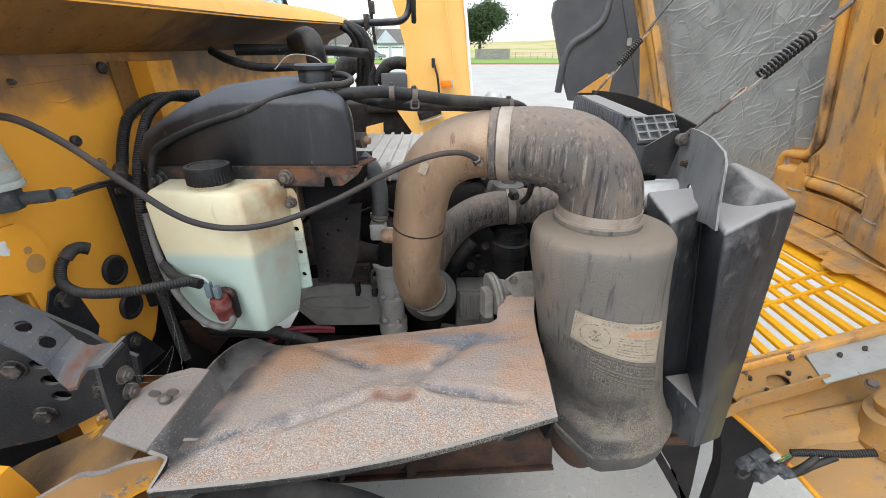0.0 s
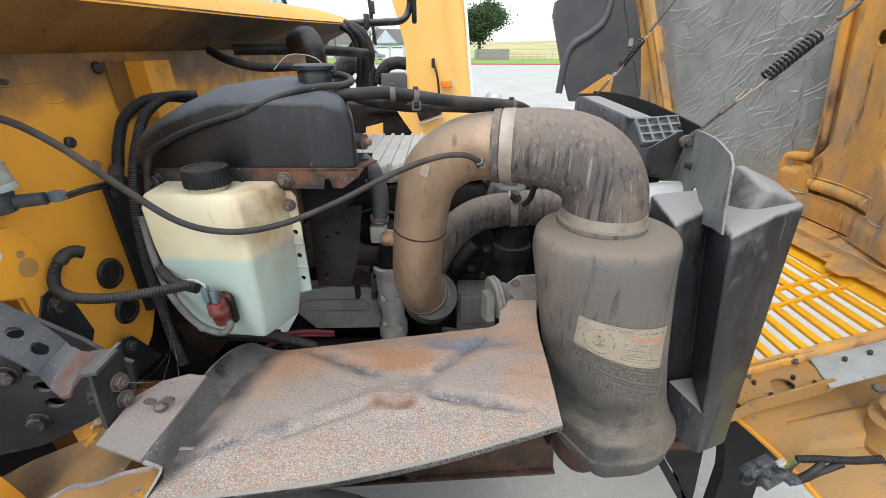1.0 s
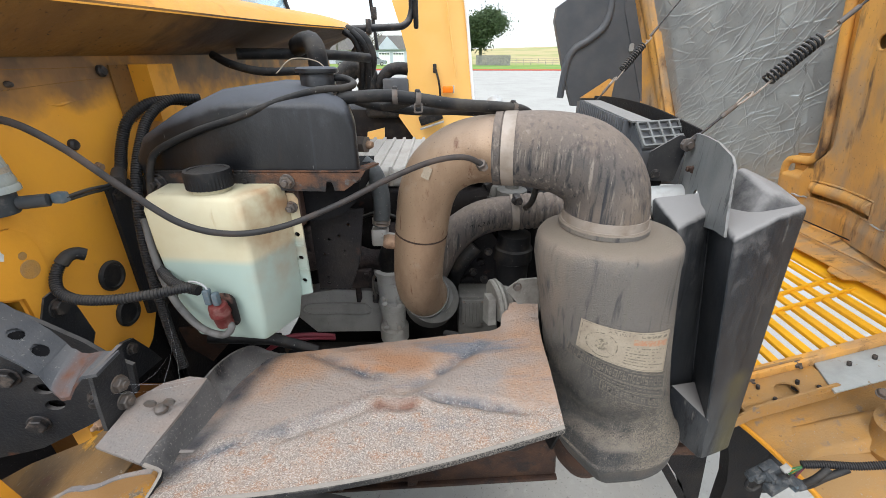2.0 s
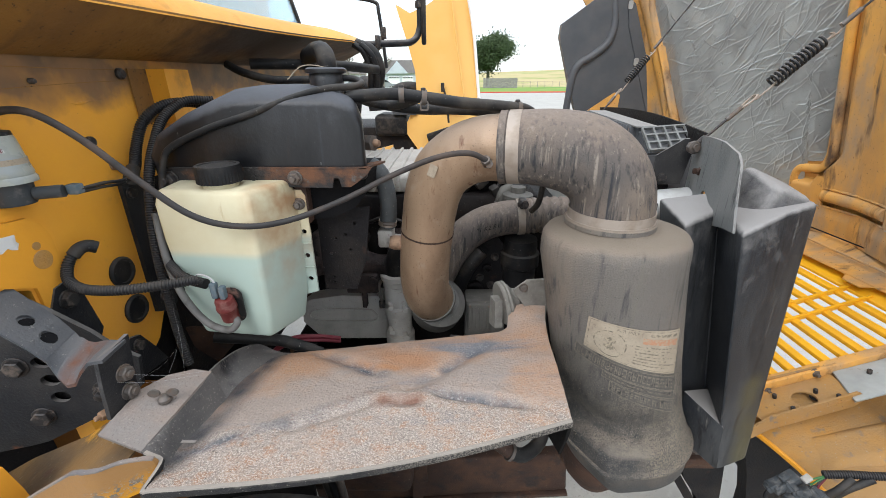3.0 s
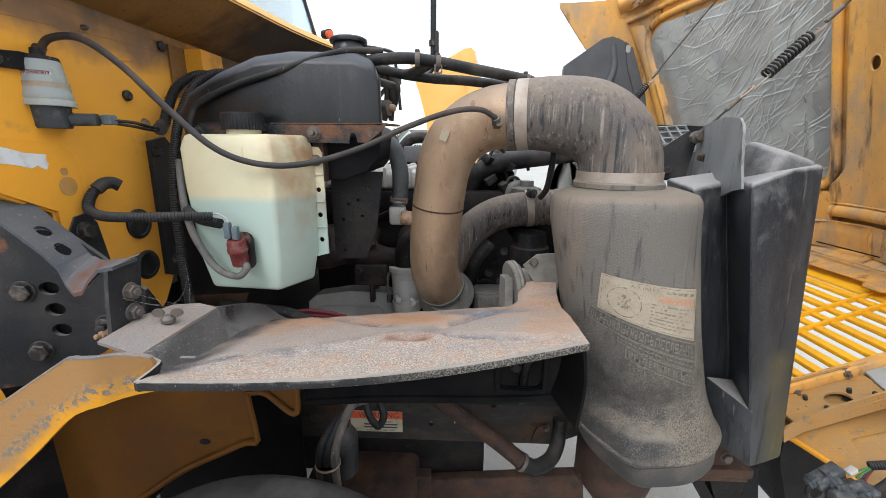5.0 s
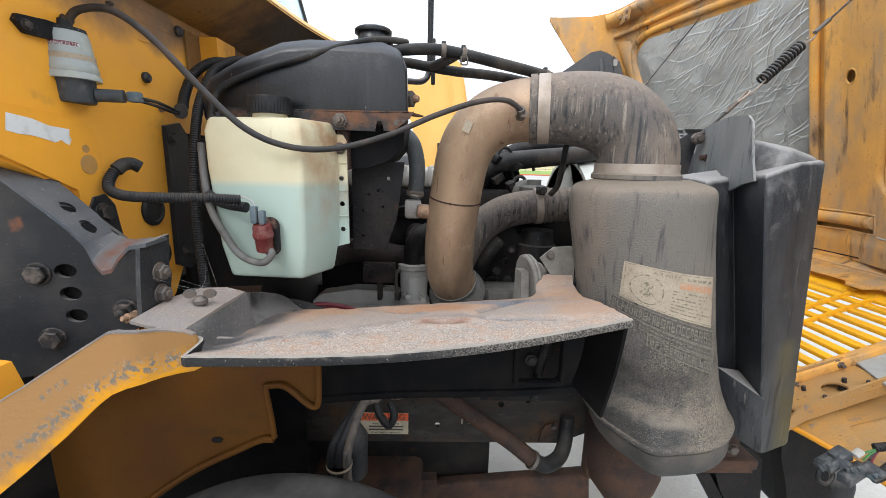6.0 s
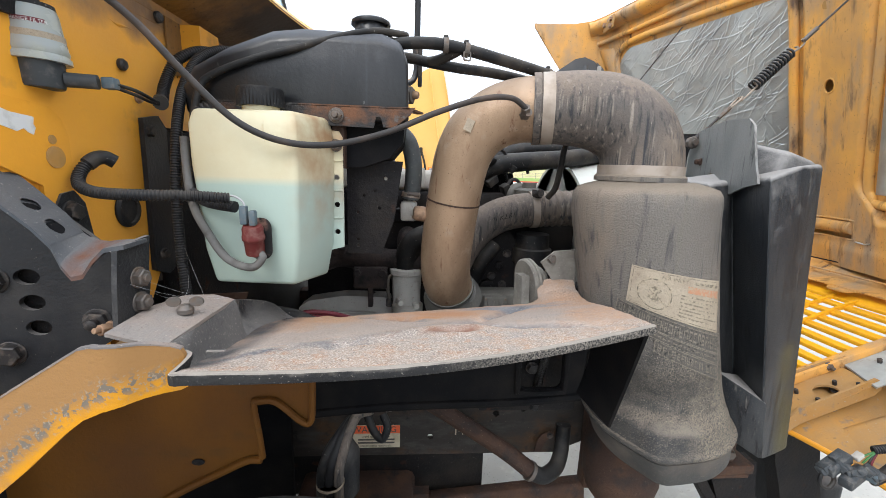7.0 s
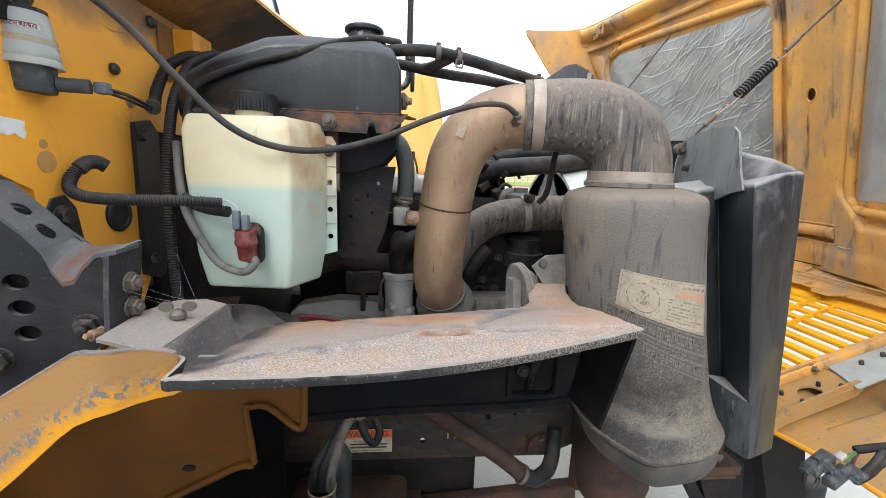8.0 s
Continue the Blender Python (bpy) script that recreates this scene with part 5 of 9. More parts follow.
part("pump_plug", join(box((-0.480, 0.683, 1.296), (-0.467, 0.697, 1.330), 0.003), box((-0.464, 0.683, 1.294), (-0.452, 0.697, 1.322), 0.003)), "blue_conn", pump, "blue-grey plug")
part("stud_nut", join(hexbolt((-0.336, 0.838, 1.448), (0.1, -1, 0), 0.011, 0.012, True, 0.010)), "bolt", tank)
part("drain_hose", tube([(-0.455, 0.700, 1.245), (-0.448, 0.697, 1.232), (-0.470, 0.697, 1.214), (-0.513, 0.700, 1.230), (-0.548, 0.705, 1.280), (-0.581, 0.730, 1.325), (-0.595, 0.745, 1.38), (-0.606, 0.765, 1.45)], 0.0075, 10), "drain", tank, "dusty grey drain hose")

# ---- black coolant reservoir behind it ----
res = thing("coolant_reservoir", (-0.40, 0.95, 1.50), "black plastic coolant reservoir with rusted steel strap", "reservoir")
res_out = [(-0.635, 1.50), (-0.64, 1.56), (-0.615, 1.605), (-0.55, 1.645), (-0.46, 1.682), (-0.40, 1.69), (-0.24, 1.688), (-0.20, 1.672), (-0.185, 1.63), (-0.182, 1.50)]


def res_body():
    bm = bmesh.new()
    rings = []
    for y, inset, drop in ((0.835, 0.0, 0.03), (0.855, 0.0, 0.012), (0.90, 0.0, 0.0), (1.10, 0.0, 0.0), (1.16, 0.02, 0.03)):
        rings.append([bm.verts.new((x - (0.30 * max(0.0, y - 0.86) if x > -0.3 else 0.0), y, z - drop * max(0, (z - 1.5) / 0.19))) for x, z in res_out])
    n = len(res_out)
    for a, b in zip(rings, rings[1:]):
        for k in range(n):
            bm.faces.new((a[k], a[(k + 1) % n], b[(k + 1) % n], b[k]))
    bm.faces.new(rings[0][::-1])
    bm.faces.new(rings[-1])
    bmesh.ops.recalc_face_normals(bm, faces=bm.faces)
    bevel(bm, 0.010, 3, 34)
    return bm


part("body", res_body(), "res_plastic", res)
part("lower_body", prism([(-0.40, 1.505), (-0.19, 1.505), (-0.195, 1.46), (-0.225, 1.425), (-0.28, 1.405), (-0.36, 1.40), (-0.41, 1.43)], XZ, 0.87, 1.08, 0.012, 3), "valance", res)
strap_out = [(-0.62, 1.527), (-0.20, 1.527), (-0.168, 1.530), (-0.178, 1.515), (-0.20, 1.498), (-0.215, 1.488), (-0.235, 1.488), (-0.240, 1.508), (-0.250, 1.508), (-0.255, 1.486), (-0.40, 1.489), (-0.62, 1.498)]
part("strap", prism(strap_out, ((0, 0.829, 0), (1, 0, 0), (0, 0, 1), (0, 1, 0)), 0, 0.005, 0.001), "res_strap", res, "rust-streaked dark steel strap")
part("strap_top", prism([(-0.62, 0.829), (-0.18, 0.829), (-0.15, 0.90), (-0.165, 0.905), (-0.195, 0.86), (-0.62, 0.85)], XY, 1.526, 1.530, 0.001), "res_strap", res)
part("strap_bolt", hexbolt((-0.332, 0.828, 1.508), (0, -1, 0), 0.013, 0.012, True, 0.01), "bolt", res)
part("strap_bolt", hexbolt((-0.42, 0.828, 1.508), (0, -1, 0), 0.006, 0.004, False), "bolt_dark", res)
part("strap_bolt", hexbolt((-0.60, 0.825, 1.505), (0, -1, 0), 0.016, 0.014, True, 0.01), "bolt_dark", res)
part("hanger", plate([(-0.325, 1.20), (-0.245, 1.20), (-0.215, 1.28), (-0.195, 1.42), (-0.325, 1.42)], [circle(x, z, 0.0045, 8) for x, z in ((-0.30, 1.22), (-0.30, 1.235), (-0.285, 1.34), (-0.26, 1.35), (-0.235, 1.38), (-0.30, 1.30), (-0.25, 1.31))], ((0, 0.905, 0), (1, 0, 0), (0, 0, 1), (0, 1, 0)), 0, 0.005), "iron", res, "dark hanger plate with small holes")
part("hanger_leg", box((-0.345, 0.845, 1.40), (-0.318, 0.905, 1.51), 0.003), "rusty", res)
part("filler_neck", lathe([(0.036, 0), (0.036, 0.025), (0.033, 0.03), (0, 0.03)], (-0.270, 0.927, 1.68), (0, 0, 1), 28), "res_plastic", res)
part("cap", knurled_cap(0.036, 0.016, (-0.270, 0.927, 1.696), 14), "res_plastic", res, "flat black screw cap")
part("cap_rim", lathe([(0.036, 0), (0.043, 0.001), (0.044, 0.004), (0.043, 0.009), (0.038, 0.012), (0.030, 0.011), (0, 0.011)], (-0.270, 0.927, 1.711), (0, 0, 1), 16), "res_plastic", res)
part("sensor_nut", lathe([(0.012, -0.03), (0.012, 0), (0.019, 0), (0.019, 0.022), (0.015, 0.024), (0, 0.024)], (-0.196, 0.916, 1.568), (1, -0.35, 0), 6), "bolt", res)
part("sensor_tip", lathe([(0.009, 0.02), (0.009, 0.030), (0.007, 0.036), (0, 0.037)], (-0.196, 0.916, 1.568), (1, -0.35, 0), 14), "brass", res, "brass sensor tip")
part("outlet", tube([(-0.27, 0.89, 1.658), (-0.245, 0.882, 1.662), (-0.22, 0.880, 1.665)], 0.011, 12), "res_plastic", res)

# ---- air cleaner ----
ac = thing("air_cleaner", (0.395, 0.855, 0.75), "dust-covered grey plastic air cleaner canister with worn label", "air cleaner")
CX, CY, CR = 0.378, 0.872, 0.166


def can_lean(z):
    """The shaft leans out towards its foot."""
    return 0.05 * max(0, (1.32 - z) / 0.27) if z > 1.05 else 0.05 + 0.06 * (1.05 - z) / 0.25


def can_back(z):
    return 0.02 * max(0, min(1, (1.32 - z) / 0.5))


def can_flat(z):
    return 0.88 + 0.10 * max(0, min(1, (1.25 - z) / 0.4))


def can_corner(a):
    """Plan of the foot: a round with one blunt corner turned outwards."""
    d = abs(math.degrees(a) - 243)
    return min(1.115, 1.0 / math.sin(radians(120 - d))) if d < 30 else 1.0


def can_rings(prof):
    bm = bmesh.new()
    seg, rings = 96, []
    for r, z in prof:
        c = max(0, min(1, (0.860 - z) / 0.020))
        ring = []
        for i in range(seg):
            a = 2 * math.pi * i / seg
            k = r * (1 + c * (can_corner(a) - 1))
            w = max(0, min(1, (62 - abs(math.degrees(a) - 250)) / 25))
            k -= 0.026 * w * (1 - c) * max(0, min(1, (0.975 - z) / 0.085))
            drop = 0.016 * c * max(0, math.cos(a - radians(243))) ** 2
            ring.append(bm.verts.new((CX + can_lean(z) + k * math.cos(a), CY + can_back(z) + k * math.sin(a) * can_flat(z), z - drop)))
        rings.append(ring)
    for a, b in zip(rings, rings[1:]):
        for i in range(seg):
            bm.faces.new((a[i], a[(i + 1) % seg], b[(i + 1) % seg], b[i]))
    bm.faces.new(rings[0][::-1])
    bm.faces.new(rings[-1])
    bmesh.ops.recalc_face_normals(bm, faces=bm.faces)
    return bm


CAN = [(0.180, 0.776), (0.187, 0.779), (0.189, 0.785), (0.187, 0.791), (0.181, 0.794), (0.180, 0.800), (0.177, 0.815), (0.174, 0.827), (0.1735, 0.833), (0.1720, 0.838), (0.1700, 0.843), (0.1690, 0.848), (0.1680, 0.853), (0.1672, 0.858), (0.1665, 0.864), (0.1655, 0.872), (0.164, 0.880), (0.163, 0.892), (0.162, 0.91), (0.162, 0.935), (0.162, 0.96), (0.162, 0.98), (0.1625, 1.05), (0.163, 1.15), (0.1645, 1.25), (0.166, 1.315), (0.166, 1.345), (0.163, 1.365), (0.155, 1.377), (0.133, 1.385), (0.106, 1.392), (0.103, 1.392)]
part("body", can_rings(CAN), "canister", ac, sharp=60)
part("rim_groove", can_rings([(0.176, 0.770), (0.178, 0.7765), (0.17, 0.778)]), "valance", ac)
part("foot", can_rings([(0.10, 0.690), (0.140, 0.693), (0.162, 0.702), (0.170, 0.716), (0.174, 0.738), (0.178, 0.760), (0.181, 0.771), (0.176, 0.774)]), "base_cover", ac, "dark base cover")
part("drain", lathe([(0.012, 0), (0.012, -0.03), (0, -0.03)], (CX + 0.08, CY - 0.05, 0.705), (0, 0, 1), 12), "rubber", ac)


def wrap(u, z, lift):
    """A place on the canister's front: u is the angle in degrees from straight out (-y) towards +x."""
    a = radians(-90 + u)
    r = 0.1645
    for (r0, z0), (r1, z1) in zip(CAN, CAN[1:]):
        if z0 <= z <= z1:
            r = r0 + (r1 - r0) * (z - z0) / (z1 - z0)
    return Vector((CX + can_lean(z) + (r + lift) * math.cos(a), CY + can_back(z) + (r + lift) * math.sin(a) * can_flat(z), z))


def on_label(a, b, lift):
    """a runs along the label, b from its lower edge (0) to its upper edge (1); it sits askew on the canister."""
    u = -41 + 6 * b + 77 * a
    lo, hi = 1.134 - 0.074 * a, 1.218 - 0.038 * a
    return wrap(u, lo + (hi - lo) * b, lift)


def patch(a0, a1, b0, b1, lift, nu=12, nv=2):
    return sheet(lambda u, v: on_label(a0 + (a1 - a0) * u, b0 + (b1 - b0) * v, lift), nu, nv)


lab = part("label", patch(0, 1, 0, 1, 0.0020, 30, 8), "label", ac, "dusty cream warning label")
for a0, a1, b0, b1 in ((0.02, 0.98, 0.03, 0.045), (0.02, 0.98, 0.955, 0.97), (0.02, 0.026, 0.03, 0.97), (0.974, 0.98, 0.03, 0.97)):
    part("print_border", patch(a0, a1, b0, b1, 0.0027, 24), "print_faint", lab)
part("red_print", patch(0.53, 0.96, 0.66, 0.80, 0.0028), "label_red", lab)
for k in range(7):
    part("print_bar", patch(0.47, 0.95 - (k * 7 % 5) * 0.04, 0.565 - k * 0.075, 0.595 - k * 0.075, 0.0027), "print_faint", lab)
part("print_circle", sheet(lambda u, v: on_label(0.235 + math.cos(u * 6.2832) * (0.145 + 0.012 * v), 0.44 + math.sin(u * 6.2832) * (0.335 + 0.03 * v), 0.0027), 40, 1), "print_faint", lab)
part("print_bolt", sheet(lambda u, v: on_label(0.235 + (v - 0.5) * (0.11 if 0.15 < u < 0.85 and abs(u - 0.5) > 0.1 else 0.04), 0.26 + 0.36 * u, 0.0028), 12, 1), "print_faint", lab)
part("print_slash", sheet(lambda u, v: on_label(0.125 + 0.22 * u, 0.66 - 0.44 * u + 0.02 * v, 0.0029), 8, 1), "print_faint", lab)


def label_text(t, size, a, b, lift):
    bm = text_bm(t, 0.02, ((0, 0, 0), (1, 0, 0), (0, 1, 0), (0, 0, 1)), 0.0)
    for v in bm.verts:
        v.co = on_label(a + v.co.x * size / 0.02 / 0.215, b + v.co.y * size / 0.02 / 0.10, lift)
    return bm


part("print_text", label_text("AIR INLET", 0.0125, 0.40, 0.88, 0.0027), "print_faint", lab)
part("print_bar", patch(0.60, 0.95, 0.85, 0.91, 0.0027), "print_faint", lab)
rngc = random.Random(9)
for b0, b1, a0, a1 in ((-0.36, -0.10, -0.08, 1.04), (-0.56, -0.47, 0.22, 1.03), (-0.88, -0.68, 0.30, 1.02)):
    rim = part("cast_panel", patch(a0, a1, b0 - 0.03, b1 + 0.03, 0.0012, 24), "cast_ground", ac)
    for e in (b0 - 0.05, b1 + 0.03):
        part("cast_rim", patch(a0, a1, e, e + 0.022, 0.0034, 24), "cast_edge", rim)
    for e in (a0, a1 - 0.01):
        part("cast_rim", patch(e, e + 0.01, b0 - 0.05, b1 + 0.05, 0.0034, 2, 4), "cast_edge", rim)
    a = a0 + 0.03
    while a < a1 - 0.05:
        w = rngc.uniform(0.020, 0.042)
        lo, hi, t = b0 + 0.02, b1 - 0.02, (b1 - b0) * 0.16
        strokes = [(a, a + 0.007, lo, hi)]
        strokes += [q for q in ((a, a + w, hi - t, hi), (a, a + w, lo, lo + t), (a, a + w, (lo + hi - t) / 2, (lo + hi + t) / 2), (a + w - 0.007, a + w, lo, hi)) if rngc.random() < 0.55]
        part("cast_mark", join(*[patch(*q, 0.0032, 3) for q in strokes]), "cast_edge", rim)
        a += w + 0.014
mb = part("mount_bracket", prism([(0.165, 1.175), (0.20, 1.205), (0.26, 1.21), (0.26, 1.08), (0.225, 1.09)], ((0, 0.945, 0), (1, 0, 0), (0, 0, 1), (0, 1, 0)), 0, 0.008, 0.002), "horn", ac, "dusty grey mounting bracket")
part("bolt", hexbolt((0.192, 0.945, 1.185), (0, -1, 0), 0.010, 0.010), "bolt", mb)
part("outlet_collar", lathe([(0.100, 1.392), (0.100, 1.402), (0.094, 1.408), (0.0925, 1.408)], (0.362, 0.878, 0), (0, 0, 1), 48), "canister", ac)

# ---- rubber elbow and clamps ----
el = thing("rubber_elbow", (0.362, 0.878, 1.405), "dusty brown-black rubber intake elbow with streaks", "elbow")
el_path = smooth_path([(0.362, 0.878, 1.405), (0.362, 0.878, 1.435), (0.354, 0.882, 1.475), (0.328, 0.889, 1.515), (0.285, 0.90, 1.541), (0.235, 0.912, 1.552), (0.18, 0.925, 1.555), (0.118, 0.940, 1.553)], 10)
part("hose", sweep(bmesh.new(), el_path, lambda s: 0.091 - 0.012 * max(0, (s - 0.55) / 0.45), 48), "elbow", el, sharp=60)
part("lower_clamp", join(ring_band((0.362, 0.878, 1.417), (0, 0, 1), 0.0915, 0.020, 0.003, 56), ring_band((0.362, 0.878, 1.4055), (0, 0, 1), 0.0915, 0.004, 0.0045, 56)), "clamp", el, "dusty steel band clamp")
part("clamp_screw", box((0.452, 0.872, 1.402), (0.464, 0.89, 1.44), 0.003), "bolt_dark", el)
AX = Vector((-0.062, 0.0155, -0.002)).normalized()
part("upper_clamp", ring_band((0.145, 0.9335, 1.554), AX, 0.0795, 0.027, 0.003, 56), "clamp", el, "pale steel band clamp")
part("hose_end", ring_band((0.121, 0.9393, 1.553), AX, 0.0785, 0.016, 0.004, 56), "elbow", el)

# ---- brown metal pipe down to the turbo ----
pp = thing("intake_pipe", (-0.06, 1.05, 1.06), "brown dust-stained metal intake pipe with a weld seam", "pipe")
pp_pts = [(0.13, 0.937, 1.553), (0.075, 0.950, 1.548), (0.025, 0.962, 1.53), (-0.02, 0.974, 1.493), (-0.046, 0.984, 1.44), (-0.058, 0.994, 1.38), (-0.067, 1.004, 1.31), (-0.075, 1.018, 1.23), (-0.078, 1.035, 1.16), (-0.072, 1.062, 1.10), (-0.058, 1.10, 1.055)]
part("body", sweep(bmesh.new(), smooth_path(pp_pts, 8), lambda s: 0.0765 - 0.007 * min(1, s * 2), 40), "pipe", pp, sharp=60)
part("weld_seam", ring_band((-0.0655, 1.002, 1.325), (-0.12, 0.14, -1), 0.069, 0.004, 0.0022, 48), "rusty", pp)
part("lower_band", ring_band((-0.060, 1.094, 1.062), (0.22, 0.62, -0.75), 0.0705, 0.012, 0.003, 40), "dull_metal", pp)
part("fitting", lathe([(0.012, 0), (0.012, 0.012), (0.009, 0.016), (0.009, 0.028), (0, 0.028)], (0.076, 0.876, 1.530), (0.1, -1, 0.1), 6), "bolt", pp)
part("barcode_label", sheet(lambda u, v: Vector((-0.058 + 0.017 * u + 0.010 * v, 0.902 - 0.004 * u, 1.498 - 0.008 * u + 0.026 * v)) + Vector((0, 0.006 * (u - 0.5) ** 2, 0)), 4, 4), "label", pp)
part("side_port", lathe([(0.018, 0), (0.020, 0.01), (0.020, 0.035), (0.016, 0.045), (0, 0.045)], (-0.125, 1.01, 1.285), (-0.95, -0.1, 0.12), 20), "brass", pp, "brown side port")

# turbo, its outlet and the silver duct below
tb = thing("turbocharger", (-0.10, 1.15, 0.95), "grey cast turbocharger housing", "turbocharger")
part("housing", lathe([(0.03, -0.06), (0.075, -0.055), (0.085, -0.03), (0.085, 0.03), (0.06, 0.05), (0, 0.05)], (-0.045, 1.13, 1.02), (0.2, -0.6, 0.75), 32), "dull_metal", tb)
part("outlet_column", lathe([(0.042, 0.90), (0.044, 0.98), (0.050, 1.085), (0.056, 1.09), (0.056, 1.105), (0.050, 1.108), (0, 1.108)], (-0.190, 1.235, -0.022), (0, 0, 1), 28), "alu", tb)
part("outlet_elbow", tube([(-0.190, 1.235, 1.08), (-0.188, 1.235, 1.12), (-0.168, 1.235, 1.165), (-0.12, 1.235, 1.19), (-0.06, 1.23, 1.19)], 0.040, 24), "rubber", tb)
part("flange", lathe([(0.046, 0.79), (0.052, 0.80), (0.052, 0.850), (0.044, 0.858), (0.043, 0.925), (0.051, 0.932), (0.051, 0.962), (0.043, 0.970), (0.042, 1.045), (0, 1.046)], (-0.186, 1.225, 0), (0, 0, 1), 28), "alu", tb)
for x, z in ((-0.215, 0.985), (-0.165, 0.975), (-0.215, 0.885), (-0.165, 0.865)):
    part("stud", lathe([(0.009, 0), (0.009, 0.035), (0, 0.036)], (x, 1.195, z), (0.3, -1, 0), 10), "alu", tb)
part("oil_line", tube([(-0.245, 1.22, 0.98), (-0.25, 1.21, 1.02), (-0.247, 1.21, 1.055), (-0.225, 1.215, 1.075)], 0.006, 8), "bolt", tb)
part("oil_nut", lathe([(0.011, 0), (0.011, 0.025), (0, 0.025)], (-0.245, 1.22, 0.955), (0, 0, 1), 6), "bolt_dark", tb)

sd = thing("heat_shield_cover", (-0.33, 1.06, 0.93), "grey aluminium cover with a pressed oval panel", "cover")
part("body", prism([(-0.552, 0.930), (-0.556, 0.860), (-0.490, 0.785), (-0.232, 0.790), (-0.226, 0.84), (-0.246, 0.962), (-0.265, 0.970), (-0.40, 0.974), (-0.52, 0.955)], XZ, 1.268, 1.335, 0.020, 4), "alu", sd)
part("pressed_panel", tube([(-0.295, 1.2635, 0.915), (-0.40, 1.2635, 0.918), (-0.50, 1.2635, 0.912), (-0.527, 1.2635, 0.890), (-0.50, 1.2635, 0.868), (-0.40, 1.2635, 0.868), (-0.295, 1.2635, 0.868), (-0.275, 1.2635, 0.890), (-0.295, 1.2635, 0.915)], 0.0042, 8), "alu", sd)
part("end_gasket", prism([(-0.222, 0.80), (-0.214, 0.84), (-0.232, 0.962), (-0.241, 0.962), (-0.226, 0.84), (-0.230, 0.80)], XZ, 1.275, 1.33, 0.001), "iron", sd, "black end gasket")
part("plug", lathe([(0.012, 0), (0.012, 0.010), (0.008, 0.014), (0, 0.014)], (-0.312, 1.315, 0.962), (0.1, 0, 1), 14), "bolt_dark", sd)

# ---- engine ----
en = thing("engine", (-0.05, 1.65, 0.55), "dark oily diesel engine with ribbed silver valve cover", "engine")
part("block", box((-0.55, 1.36, 0.60), (0.42, 1.98, 1.26), 0.02), "iron", en)
part("sump", box((-0.45, 1.40, 0.40), (0.30, 1.90, 0.62), 0.03), "iron", en)
part("head", box((-0.55, 1.34, 1.22), (0.30, 1.95, 1.33), 0.015), "iron", en)
part("valve_cover", box((-0.52, 1.36, 1.33), (0.0, 1.90, 1.40), 0.02, 3), "alu", en, "bright ribbed valve cover")
for k in range(12):
    part("cover_rib", box((-0.50 + k * 0.044, 1.345, 1.34), (-0.487 + k * 0.044, 1.89, 1.408), 0.003), "alu", en)
for k in range(3):
    part("manifold_runner", tube([(-0.47 + k * 0.14, 1.36, 1.17), (-0.47 + k * 0.14, 1.30, 1.17), (-0.45 + k * 0.13, 1.27, 1.13), (-0.42 + k * 0.12, 1.26, 1.09)], 0.034, 14), "manifold", en)
part("manifold_log", tube([(-0.52, 1.27, 1.10), (-0.36, 1.26, 1.115), (-0.2, 1.25, 1.10), (-0.05, 1.24, 1.09)], lambda s: 0.042 + 0.006 * math.sin(s * 20), 16), "manifold", en)
part("manifold_pad", box((-0.36, 1.20, 1.02), (-0.25, 1.28, 1.09), 0.006), "manifold", en)
for x in (-0.345, -0.265):
    part("manifold_bolt", hexbolt((x, 1.20, 1.075), (0, -1, 0), 0.012, 0.014), "manifold", en)
for x in (-0.40, -0.30, -0.18):
    part("manifold_bolt", hexbolt((x, 1.235, 1.15), (0, -0.6, 1), 0.011, 0.014), "manifold", en)
part("strut", box((-0.315, 1.22, 0.95), (-0.30, 1.25, 1.03), 0.003), "manifold", en)
part("intake_box", box((0.02, 1.40, 1.28), (0.19, 1.66, 1.40), 0.012, 3), "valance", en, "black ribbed plastic box")
for k in range(6):
    part("box_rib", box((0.035 + k * 0.025, 1.392, 1.30), (0.041 + k * 0.025, 1.402, 1.385), 0.001), "valance", en)
part("elbow_fitting", tube([(0.165, 1.34, 1.27), (0.168, 1.34, 1.325), (0.178, 1.345, 1.345), (0.205, 1.36, 1.352)], 0.017, 14), "dull_metal", en, "grey pipe fitting")
part("fitting_collar", ring_band((0.166, 1.34, 1.305), (0, 0, 1), 0.017, 0.010, 0.004, 20), "dull_metal", en)
part("front_case", prism([(-0.04, 0.93), (0.19, 0.93), (0.20, 1.15), (0.15, 1.21), (0.0, 1.20)], XZ, 1.27, 1.37, 0.01), "iron", en)
for x, z in ((0.02, 0.98), (0.08, 0.97), (0.14, 1.02), (0.05, 1.10), (0.15, 1.13), (0.10, 1.05), (-0.01, 1.15)):
    part("case_bolt", hexbolt((x, 1.27, z), (0, -1, 0), 0.012, 0.012), "bolt_dark", en)
for x, z, r in ((0.085, 1.01, 0.028), (0.045, 1.03, 0.018), (0.125, 1.09, 0.015)):
    part("case_boss", lathe([(r, 0), (r, 0.02), (r * 0.6, 0.022), (r * 0.55, 0.01), (0, 0.01)], (x, 1.272, z), (0, -1, 0), 18), "iron", en)
part("breather", tube([(0.02, 1.25, 0.95), (0.03, 1.24, 1.04), (0.06, 1.22, 1.12), (0.10, 1.23, 1.17)], 0.026, 12), "rubber", en)
ff = lathe([(0.0, 0.98), (0.055, 0.985), (0.058, 1.10), (0.066, 1.105), (0.066, 1.15), (0.058, 1.155), (0.055, 1.20), (0, 1.205)], (0.235, 1.27, 0), (0, 0, 1), 28)
